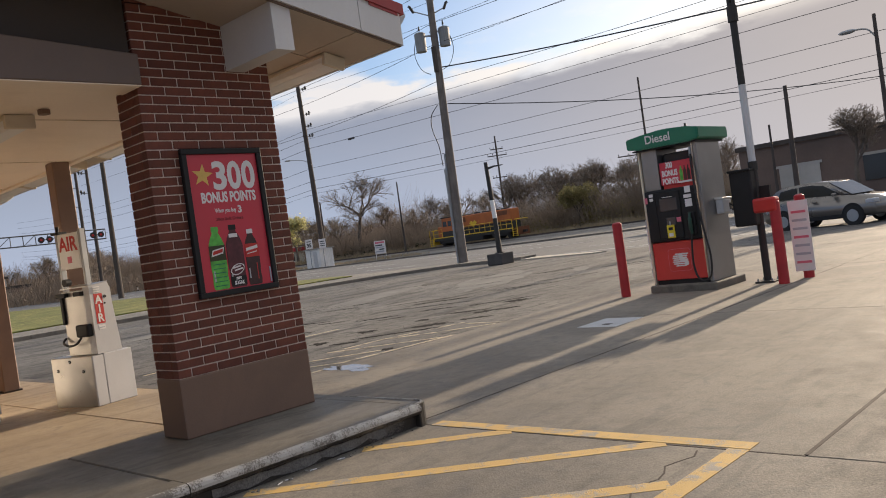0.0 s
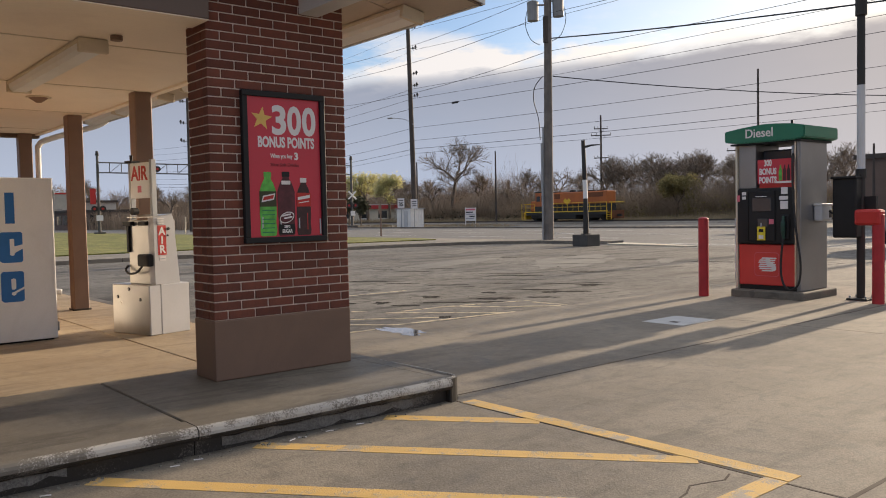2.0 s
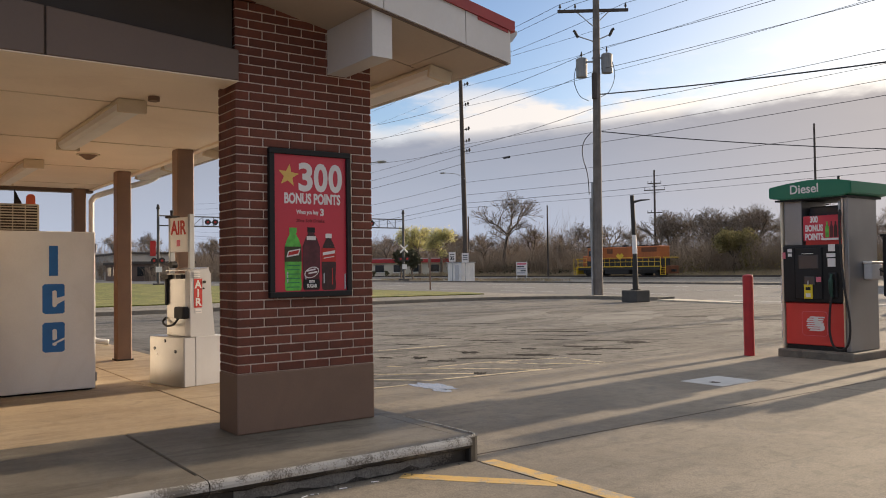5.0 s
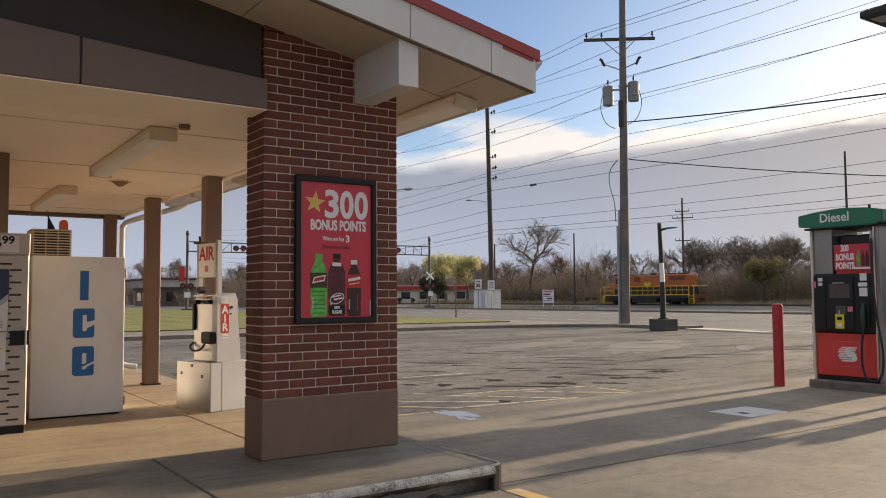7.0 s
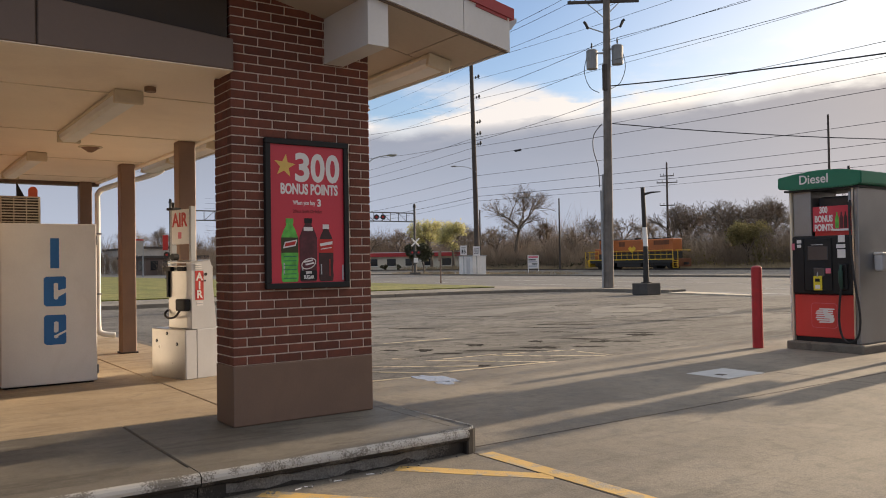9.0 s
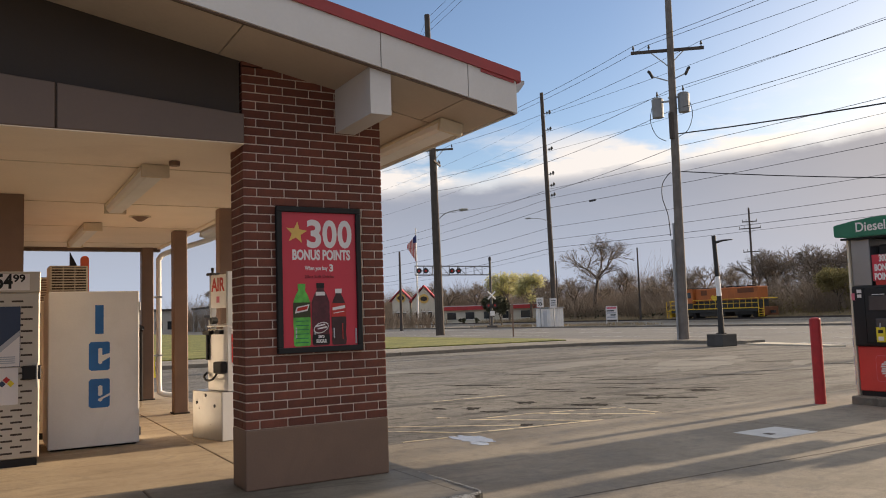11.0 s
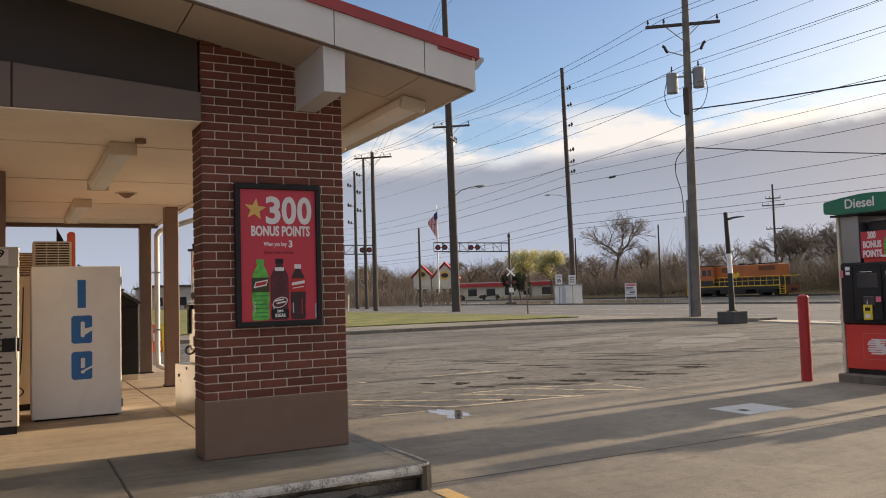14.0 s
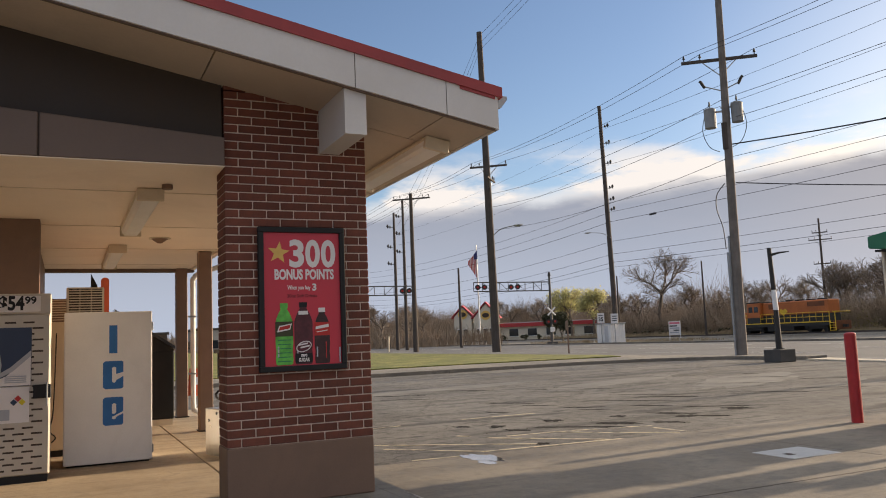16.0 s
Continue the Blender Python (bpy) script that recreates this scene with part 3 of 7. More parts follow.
# faded bay lines on the old asphalt
old = "faded yellow bay line on old asphalt"
for a, b in (((-12.87, 8.86), (-12.87, 10.41)), ((-10.16, 8.29), (-10.13, 9.11)), ((-10.13, 9.11), (-9.74, 10.66)), ((-10.13, 9.11), (-9.47, 9.65)), ((-9.47, 9.65), (-8.80, 10.40)), ((-10.19, 7.99), (-8.86, 9.20)), ((-10.00, 7.09), (-9.15, 8.19)), ((-9.53, 6.80), (-9.0, 7.28)), ((-8.98, 7.29), (-8.80, 9.4)), ((-9.54, 10.52), (-8.8, 10.54)), ((-10.73, 7.73), (-10.54, 7.87)), ((-8.87, 6.2), (-8.82, 6.95)), ((-10.9, 5.9), (-10.0, 7.09)), ((-10.1, 6.3), (-9.53, 6.80)), ((-12.6, 6.2), (-12.75, 7.6))):
    stripe(a, b, 0.07, FAINT, old, z=G - 0.008)
# repairs, wet spots, covers
random.seed(11)


def blotch(name, cx, cy, rx, ry, mat, label, category, z, wob=0.25, turn=0.0):
    pts = []
    for k in range(28):
        a = 2 * math.pi * k / 28
        r = 1 + random.uniform(-wob, wob)
        u, v = rx * r * math.cos(a), ry * r * math.sin(a)
        pts.append((cx + u * math.cos(turn) - v * math.sin(turn), cy + u * math.sin(turn) + v * math.cos(turn)))
    return solid(name, prism(B(), pts, "z", z - 0.004, z + 0.003), mat, label, category, kind="structure")


blotch("puddle", -8.46, 6.98, 0.36, 0.20, WET, "shallow puddle that mirrors the sky", "puddle", G)
blotch("puddle", -8.10, 6.86, 0.15, 0.09, WET, "small puddle on the concrete", "puddle", G)
solid("cover_plate", box(B(), -6.70, -6.08, 9.66, 10.42, 0.0, G + 0.006, 0.003, 1), STEEL_COVER, "pale square cover plate set in the concrete", "cover plate")
solid("oil_spot", box(B(), -6.40, -6.28, 9.82, 9.92, G, G + 0.009, 0.002, 1), HOLE, "dark spot on the cover plate", "stain")
SCAR = material("broken_asphalt", (0.022, 0.020, 0.018), 0.97, 0, 0.35, 3.0, 40.0, 0.8, spec=0.08)
random.seed(23)
scars = [(-10.39, 10.50, 0.34, 0.16), (-10.36, 9.78, 0.67, 0.07), (-9.89, 11.22, 0.25, 0.10), (-10.42, 11.98, 0.16, 0.17), (-11.25, 11.16, 0.13, 0.11), (-11.39, 8.77, 0.13, 0.16), (-11.80, 8.35, 0.13, 0.09), (-9.11, 8.26, 0.08, 0.10), (-10.82, 13.53, 0.23, 0.20), (-11.48, 9.94, 0.15, 0.15), (-10.76, 8.78, 0.19, 0.08), (-10.97, 12.12, 0.33, 0.09), (-10.18, 12.32, 0.27, 0.08), (-13.59, 10.02, 0.23, 0.06), (-13.18, 11.73, 0.36, 0.07), (-12.44, 12.79, 0.36, 0.08)]
scars += [(random.uniform(-20, -11), random.uniform(9, 22), random.uniform(0.2, 0.9), random.uniform(0.03, 0.10)) for _ in range(26)]
for cx, cy, rx, ry in scars:
    blotch("asphalt_scar", cx, cy, rx, ry, SCAR, "dark broken scar in the asphalt", "asphalt patch", G - 0.008, 0.5, radians(43) + random.uniform(-0.2, 0.2))
for cx, cy, rx, ry, t in ((-16.5, 19.5, 1.0, 3.2, 0.5), (-14.2, 21.0, 0.25, 1.0, 0.6), (-19, 17, 0.7, 3.6, 0.4), (-21, 12, 0.6, 4.5, 0.2)):
    blotch("asphalt_repair", cx, cy, rx, ry, bpy.data.materials.get("asphalt_repair") or material("asphalt_repair", (0.158, 0.15, 0.136), 0.9, 0, 0.22, 1.2, 60.0, 0.3), "pale repair patch in the asphalt", "asphalt patch", G - 0.008, 0.2, t)
bm = B()
for cx, cy, n in ((-11.0, 9.5, 60), (-9.6, 7.5, 25)):
    for _ in range(n):
        x, y, s = random.gauss(cx, 0.7), random.gauss(cy, 1.5), random.uniform(0.003, 0.008)
        if x > -8.7:
            continue
        box(bm, x - s, x + s, y - s * 0.8, y + s * 0.8, G - 0.012, G - 0.008 + s)
solid("asphalt_crumbs", bm, GRAVEL, "loose crumbs of broken asphalt", "gravel", kind="stuff")

# raised walk under the porch
walkway = thing("walkway", (0, 0, 0), "raised tan concrete walk under the porch roof", "pavement", kind="structure")
for x0, x1, yy in ((-6.9, -5.16, (-9, -5.6, -2.8, 0.0, 2.8, 5.0)), (-11.4, -6.9, (-9, -5.0, -1.2, 1.0, 3.76, 5.0)), (-17.5, -11.4, (-9, -4.0, 1.2, 3.76, 5.0))):
    for y0, y1 in zip(yy, yy[1:]):
        # outer row gets the grey with part of the shadow in its colour
        part("concrete_slab", box(B(), x0 + 0.006, x1 - 0.006, y0 + 0.006, y1 - 0.006, -0.05, WALK, 0.008, 1), WALK_EDGE if x1 > -6 else SIDEWALK, walkway)
part("joint_filler", box(B(), -17.5, -5.17, -9, 4.99, -0.05, WALK - 0.012), HOLE, walkway, "dark joint between slabs")


def curb_bit(bm, y0, y1):
    arc = [(-5.005 + 0.048 * math.cos(a), 0.176 + 0.046 * math.sin(a)) for a in [radians(d) for d in (-75, -45, -15, 10, 35, 60, 85)]]
    prof = [(-5.17, -0.05), (-5.045, -0.05), (-5.036, 0.118)] + arc + [(-5.17, 0.222)]
    a = [bm.verts.new((u, y0, v)) for u, v in prof]
    b = [bm.verts.new((u, y1, v)) for u, v in prof]
    for k in range(len(prof)):
        bm.faces.new((a[k], b[k], b[(k + 1) % len(prof)], a[(k + 1) % len(prof)]))
    bm.faces.new(a), bm.faces.new(b[::-1])
    bmesh.ops.recalc_face_normals(bm, faces=bm.faces)
    return bm


curb = thing("curb", (0, 0, 0), "worn concrete curb with a tar-stained face and pale rubbed edge", "kerb", kind="structure")
for y0, y1 in ((-9, -5.6), (-5.6, -2.8), (-2.8, 0.0), (0.0, 2.8), (2.8, 4.87)):
    bm = curb_bit(B(), y0 + 0.004, y1 - 0.003)
    ob = part("curb_stone", bm, CURB_TOP, curb)
    ob.data.materials.append(CURB_FACE)
    ob.data.materials.append(WALK_EDGE)
    for p in ob.data.polygons:
        p.material_index = 1 if p.center.z < 0.172 and p.normal.z < 0.5 else 2 if p.normal.z > 0.97 and p.center.x < -5.04 else 0
CHIPPED = paving("chipped_curb_coat", (0.20, 0.19, 0.175), (0.25, 0.24, 0.22), (0.10, 0.09, 0.08), 0.0, 1.0, 1.5, 90.0, 0.7, 0.3)
random.seed(17)
for y0, y1, low in ((2.98, 4.52, 0.035), (1.5, 2.05, 0.06), (-0.4, 1.1, 0.04), (-2.6, -0.9, 0.05)):
    n = max(6, int((y1 - y0) / 0.09))
    lower = [(y0 + (y1 - y0) * k / n, low + random.uniform(0.0, 0.022) * (1 + (k % 5 == 0))) for k in range(n + 1)]
    upper = [(y0 + (y1 - y0) * k / n, 0.116 + random.uniform(-0.012, 0.004)) for k in range(n, -1, -1)]
    part("chipped_coat", prism(B(), lower + upper, "x", -5.046, -5.029), CHIPPED, curb, "grey coat chipped off the dark curb face")
bm = B()
steps = [(-4.99, 4.86)] + [(-5.11 + 0.13 * math.cos(radians(d)), 4.87 + 0.13 * math.sin(radians(d))) for d in (0, 22, 45, 68, 90)] + [(-17.5, 5.0), (-17.5, 4.85), (-5.2, 4.85)]
prism(bm, steps, "z", -0.05, 0.2165)
ob = part("corner_stone", bm, WALK_EDGE, curb)
ob.data.materials.append(CURB_FACE)
for p in ob.data.polygons:
    p.material_index = 1 if abs(p.normal.z) < 0.3 and p.center.y > 4.855 else 0
rim = [(-5.03, 4.60, 0.216)] + [(-5.11 + 0.105 * math.cos(radians(d)), 4.87 + 0.105 * math.sin(radians(d)), 0.217) for d in (0, 22, 45, 68, 90)]
part("rubbed_rim", tube(B(), rim + [(-5.5, 4.978, 0.214), (-6.1, 4.98, 0.206)], 0.013, 8), CURB_TOP, curb, "pale rubbed rim", True)
bm = B()
random.seed(3)
for k in range(260):
    y, s = random.uniform(-6, 4.8), random.uniform(0.003, 0.009)
    x = -5.0 + abs(random.gauss(0, 0.04))
    box(bm, x - s, x + s, y - s, y + s, G - 0.002, G + s)
solid("gutter_grit", bm, GRAVEL, "grit and crumbs along the foot of the curb", "gravel", kind="stuff")

random.seed(29)
for x, y in ((-4.90, 2.62), (-4.93, 2.78), (-4.91, 3.42), (-4.92, 3.50), (-4.93, 3.72), (-4.94, 3.98), (-4.88, 1.9)):
    a = random.uniform(0.6, 2.2)
    d = Vector((math.cos(a), math.sin(a), 0)) * 0.028
    solid("cigarette_end", rod(B(), Vector((x, y, G + 0.004)) - d, Vector((x, y, G + 0.004)) + d, 0.004, 0.004, 6), PAPER, "white cigarette end lying at the curb foot", "litter", "litter at the curb")

# ---- porch roof ----
SLOPE, EAVE_Y, EAVE_Z, FX = 0.19, 5.71, 3.34, -5.42


def under(y):
    return EAVE_Z + SLOPE * (EAVE_Y - y)


RIDGE = -2.6
ceiling = solid("ceiling", box(B(), -15.7, -6.43, -8.6, 4.47, 3.065, 3.12), CEILING, "flat cream-painted porch ceiling with panel seams", "ceiling", kind="structure")
bm = B()
for x in (-14.8, -12.4, -10.0, -7.6):
    box(bm, x - 0.006, x + 0.006, -8.6, 4.46, 3.057, 3.066)
for y in (-4.6, -2.2):
    box(bm, -15.7, -6.35, y - 0.01, y + 0.01, 3.059, 3.0655)
solid("ceiling_seam", bm, material("seam_strip", (0.74, 0.64, 0.51), 0.7), "narrow cream batten over a ceiling seam", "trim", kind="structure")
for sgn, name in ((1, "roof_slope"), (-1, "roof_slope")):
    bm = B()
    if sgn == 1:
        prism(bm, [(EAVE_Y, under(EAVE_Y) + 0.03), (EAVE_Y, under(EAVE_Y) + 0.30), (RIDGE, under(RIDGE) + 0.30), (RIDGE, under(RIDGE) + 0.03)], "x", -16.0, FX - 0.04)
    else:
        prism(bm, [(2 * RIDGE - EAVE_Y, under(EAVE_Y) + 0.03), (2 * RIDGE - EAVE_Y, under(EAVE_Y) + 0.30), (RIDGE, under(RIDGE) + 0.30), (RIDGE, under(RIDGE) + 0.03)], "x", -16.0, FX - 0.04)
    solid(name, bm, SHINGLE, "low-pitched grey roof over the porch", "roof", kind="structure")
# soffit boards under the overhangs
soffit = thing("soffit", (0, 0, 0), "sloped cream soffit boards under the roof overhang", "soffit", kind="structure")


def sloped(bm, x0, x1, y0, y1, t=0.022, lift=0.0):
    prism(bm, [(y0, under(y0) + lift), (y1, under(y1) + lift), (y1, under(y1) + lift + t), (y0, under(y0) + lift + t)], "x", x0, x1)
    return bm


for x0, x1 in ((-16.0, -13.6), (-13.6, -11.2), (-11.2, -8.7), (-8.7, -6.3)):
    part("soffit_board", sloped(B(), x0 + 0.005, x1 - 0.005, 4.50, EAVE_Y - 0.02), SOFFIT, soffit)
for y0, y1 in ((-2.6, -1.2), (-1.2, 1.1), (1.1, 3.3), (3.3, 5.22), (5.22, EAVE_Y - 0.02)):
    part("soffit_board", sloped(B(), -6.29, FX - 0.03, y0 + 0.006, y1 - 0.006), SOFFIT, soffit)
part("edge_bead", sloped(B(), FX - 0.05, FX - 0.02, RIDGE, EAVE_Y, 0.03, -0.012), BROWN_METAL, soffit, "thin brown bead along the gable edge")
solid("bulkhead", box(B(), -15.7, -6.62, 4.48, 4.56, 3.04, 3.62), CEILING, "cream bulkhead board above the porch columns", "wall", kind="structure")
# gable fascia panels with a red metal edge
fascia = thing("fascia", (0, 0, 0), "white painted metal fascia panels along the gable", "fascia", kind="structure")


def rake(bm, y0, y1, a, b, x0, x1):
    prism(bm, [(y0, under(y0) + a), (y1, under(y1) + a), (y1, under(y1) + b), (y0, under(y0) + b)], "x", x0, x1)
    return bm


for y0, y1 in ((-2.6, -0.3), (-0.3, 2.05), (2.05, 4.40), (4.40, 5.22), (5.22, EAVE_Y)):
    part("fascia_panel", rake(B(), y0 + 0.004, y1 - 0.004, 0.0, 0.30, FX - 0.03, FX), FASCIA, fascia)
part("fascia_backing", rake(B(), RIDGE, EAVE_Y - 0.004, 0.004, 0.30, FX - 0.05, FX - 0.012), HOLE, fascia, "dark gap behind the panels")
part("roof_edge", rake(B(), RIDGE, EAVE_Y + 0.05, 0.29, 0.385, FX - 0.10, FX + 0.018), RED_TRIM, fascia, "dark red metal roof edge")
part("torn_corner", rake(B(), 5.35, EAVE_Y - 0.02, 0.262, 0.30, FX - 0.03, FX + 0.008), RED_TRIM, fascia, "red flashing bent down at the corner")
part("fascia_panel", prism(B(), [(2 * RIDGE - EAVE_Y, under(EAVE_Y)), (RIDGE, under(RIDGE)), (RIDGE, under(RIDGE) + 0.36), (2 * RIDGE - EAVE_Y, under(EAVE_Y) + 0.36)], "x", FX - 0.03, FX), FASCIA, fascia)
eave = thing("eave_fascia", (0, 0, 0), "white eave board with a metal gutter", "fascia", kind="structure")
part("board", box(B(), -16.0, FX - 0.003, EAVE_Y - 0.02, EAVE_Y + 0.012, EAVE_Z - 0.005, EAVE_Z + 0.33), FASCIA, eave)
bm = B()
prism(bm, [(EAVE_Y + 0.02, 3.55), (EAVE_Y + 0.07, 3.55), (EAVE_Y + 0.135, 3.63), (EAVE_Y + 0.135, 3.66), (EAVE_Y + 0.02, 3.66)], "x", -16.0, FX - 0.05)
part("gutter", bm, GALV, eave, "white metal gutter")
# outrigger beam that carries the gable overhang
bm = B()
prism(bm, [(4.32, 3.215), (4.505, 3.215), (4.505, under(4.505) - 0.004), (4.32, under(4.32) - 0.004)], "x", -6.225, -5.47)
solid("outrigger_beam", bm, FASCIA, "white boxed beam end under the gable overhang", "beam", kind="structure")
# gable wall: brown header over the porch mouth, darker brown above it
header = thing("gable_wall", (0, 0, 0), "brown metal header beam, gable coloured darker above it", "wall", kind="structure")
# line where the darker brown begins, falling towards the pier
def header_top(y):
    return 3.381 - 0.0735 * (max(y, -2.6) - 2.064)


for y0, y1 in ((-8.6, -2.5), (-2.5, -0.2), (-0.2, 2.075), (2.075, 3.475)):
    a, b = y0 + 0.006, y1 - 0.006
    bm = prism(B(), [(a, 3.036), (b, 3.036), (b, header_top(b)), (a, header_top(a))], "x", -6.42, -6.10)
    bmesh.ops.bevel(bm, geom=list(bm.edges), offset=0.006, segments=1, affect="EDGES")
    part("header_panel", bm, BROWN_METAL, header)
part("header_core", prism(B(), [(-8.6, 3.05), (3.47, 3.05), (3.47, header_top(3.47) - 0.01), (-2.6, header_top(-2.6) - 0.01), (-8.6, header_top(-2.6) - 0.01)], "x", -6.40, -6.115), HOLE, header, "dark joint between header panels")
part("lip", box(B(), -6.435, -6.11, -8.6, 3.47, 3.028, 3.0355), CEILING, header, "cream metal lip under the header")
bm = B()
prism(bm, [(-8.6, header_top(-8.6) + 0.002), (-2.6, header_top(-2.6) + 0.002), (3.47, header_top(3.47) + 0.002), (3.47, under(3.47)), (RIDGE, under(RIDGE)), (-8.6, under(2 * RIDGE + 8.6))], "x", -6.42, -6.24)
part("gable_panel", bm, DARK_PANEL, header, "gable wall coloured dark brown")
# far end of the porch and the shop volume beside it
solid("porch_end_beam", box(B(), -15.9, -15.70, -8.6, 4.55, 3.0, 3.60), BROWN_METAL, "brown end beam of the porch", "beam", kind="structure")
shop = thing("shop_wall", (0, 0, 0), "brown shop wall with glazed front under the porch", "wall", kind="structure")
part("corner_pier", box(B(), -9.95, -9.55, 1.35, 2.0, WALK, 3.063), COLUMN, shop, "brown painted corner pier")
part("side_wall", box(B(), -15.7, -9.95, 1.6, 1.92, WALK, 3.063), COLUMN, shop)
part("sill_wall", box(B(), -9.85, -9.6, -8.6, 1.35, WALK, 0.75), COLUMN, shop)
part("head_wall", box(B(), -9.85, -9.6, -8.6, 1.35, 2.6, 3.063), COLUMN, shop)
for k in range(4):
    y = -8.6 + k * 2.4875
    part("mullion", box(B(), -9.80, -9.66, y, y + 0.09, 0.75, 2.6), SILVER, shop)
    part("pane", box(B(), -9.74, -9.72, y + 0.09, y + 2.48, 0.75, 2.6), GLASS_DARK, shop)
solid("shop_end_wall", box(B(), -15.7, -6.0, -8.9, -8.6, 0, 3.02), BUILD_BRICK, "plain brick end wall of the shop", "wall", kind="structure")
# porch columns
post = thing("porch_column", (-10.12, 4.35, WALK), "square tan-brown steel porch column", "column", "porch columns")
part("shaft", box(B(), -0.105, 0.105, -0.105, 0.105, 0.0, 2.848, 0.012, 1), COLUMN, post)
part("base_plate", box(B(), -0.125, 0.125, -0.125, 0.125, 0.0, 0.025, 0.004, 1), DARK_PANEL, post, "dark rusted foot plate")
for x, y in ((-12.76, 4.30), (-15.7, 4.30)):
    copy_thing(post, pose(x, y, WALK))
# downspout from the gutter to the last column
pipe = thing("downspout", (-15.5, 4.52, WALK), "white bent metal downspout by the last column", "drainpipe")
part("pipe", tube(B(), bend([(-0.05, 1.15, 3.15), (-0.1, 0.95, 3.03), (-0.2, 0.2, 2.78), (-0.22, 0.02, 2.66), (-0.22, 0.0, 2.45), (-0.22, 0.0, 1.2), (-0.22, 0.0, 0.25), (-0.2, 0.05, 0.10), (-0.15, 0.28, 0.05)], 6), 0.05, 10), WHITE, pipe, smooth=True)
for z in (0.8, 1.9):
    part("strap", box(B(), -0.28, -0.16, -0.20, 0.055, z, z + 0.03), GALV, pipe)


def tube_light(name, at, length, turn, label):
    """A ceiling batten with end caps and a tube, running from its place along local -x."""
    lamp = thing(name, Matrix.Translation(at) @ turn, label, "ceiling light", "tube lights")
    part("housing", box(B(), -length, 0, -0.12, 0.12, -0.04, 0.0, 0.008, 1), CREAM, lamp)
    bm = B()
    prism(bm, [(-0.11, -0.04), (-0.10, -0.085), (-0.07, -0.115), (0.07, -0.115), (0.10, -0.085), (0.11, -0.04)], "x", -length + 0.03, -0.03)
    part("diffuser", bm, WHITE, lamp, "milky ribbed diffuser")
    for x in (-length, -0.035):
        part("end_cap", box(B(), x - 0.004, x + 0.039, -0.124, 0.124, -0.122, -0.004, 0.006, 1), CREAM, lamp)
    return lamp


flat = Matrix.Identity(4)
tube_light("tube_light", (-7.38, 3.00, 3.063), 2.68, flat, "unlit cream fluorescent batten on the porch ceiling")
tube_light("tube_light", (-11.9, 2.95, 3.063), 2.6, flat, "unlit cream fluorescent batten on the porch ceiling")
tilt = Matrix.Rotation(-math.atan(SLOPE), 4, "X")
for x in (-6.05, -9.1, -12.0, -14.0):
    tube_light("tube_light", (x, 5.42, under(5.42) - 0.003), 2.1 if x > -13 else 1.7, tilt, "unlit cream fluorescent batten under the eave")
vent = thing("ceiling_vent", (-11.1, 3.45, 3.063), "small brown round ceiling fitting", "ceiling fitting")
part("cone", rod(B(), (0, 0, -0.07), (0, 0, 0), 0.03, 0.13, 16), COLUMN, vent)
part("rim", rod(B(), (0, 0, -0.012), (0, 0, 0), 0.145, 0.145, 20), CREAM, vent)
knob = solid("junction_box", rod(B(), (0, 0, -0.04), (0, 0, 0), 0.05, 0.05, 12), COLUMN, "small brown junction box on the ceiling", "ceiling fitting", at=(-7.19, 3.13, 3.063))

# ---- brick pier with the poster ----
PX, PY0, PY1, PB = -6.22, 3.485, 4.75, -6.60
pier = thing("brick_pier", (PX, PY0, WALK), "red-brown brick pier with pale joints on a painted base", "pillar", kind="structure")
W, D, BASE = PY1 - PY0, PX - PB, 0.70 - WALK
part("painted_base", box(B(), -D - 0.004, 0.004, -0.004, W + 0.004, 0, BASE, 0.012, 2), BROWN, pier, "smooth brown painted base")
part("mortar", box(B(), -D + 0.008, -0.008, 0.008, W - 0.008, BASE - 0.01, 3.50), MORTAR, pier, "pale mortar")
PITCH, COURSE, JOINT = 0.2365, 0.0737, 0.0102
brick_meshes = {}


def brick(u0, u1, side, row, top=None):
    """One brick of the front (+x) or of the flank (-y), sharing its mesh with others of its length."""
    length = round(u1 - u0, 3)
    key = (length, side)
    if key not in brick_meshes:
        bm = B()
        h = COURSE - JOINT
        if side == "front":
            box(bm, -0.09, 0.0, 0, length, 0, h, 0.004, 1)
        else:
            box(bm, 0, length, 0.0, 0.09, 0, h, 0.004, 1)
        brick_meshes[key] = mesh_of("brick", bm, BRICK)
    ob = new("brick", brick_meshes[key])
    ob.parent = pier
    z = BASE + row * COURSE + JOINT / 2
    wob = random.uniform(-0.0014, 0.0014)
    ob.location = (wob, u0, z) if side == "front" else (u0, wob, z)


random.seed(21)
ROWS_UP = 42
for row in range(ROWS_UP):
    first = PITCH * (0.5 if row % 2 == 0 else 1.0)
    cuts = [0.0]
    u = first
    while u < W - 0.03:
        cuts.append(u)
        u += PITCH
    cuts.append(W)
    for a, b in zip(cuts, cuts[1:]):
        brick(a + (JOINT / 2 if a else 0), b - (JOINT / 2 if b < W else 0), "front", row)
    far = [-D]
    step = 0.093 + PITCH if row % 2 == 0 else 0.093 + PITCH * 0.5
    if D - step > 0.03:
        far.append(-step)
    far.append(-0.093)
    for a, b in zip(far, far[1:]):
        brick(a + JOINT / 2, b - JOINT / 2, "flank", row)
bm = B()
for row in range(ROWS_UP):
    z = BASE + row * COURSE + JOINT / 2
    for k in range(6):
        y = 0.01 + k * PITCH * 0.88
        box(bm, -D - 0.002, -D + 0.05, y, min(W, y + PITCH * 0.88 - JOINT), z, z + COURSE - JOINT)
    box(bm, -D + 0.06, -0.10, W - 0.05, W + 0.001, z, z + COURSE - JOINT)
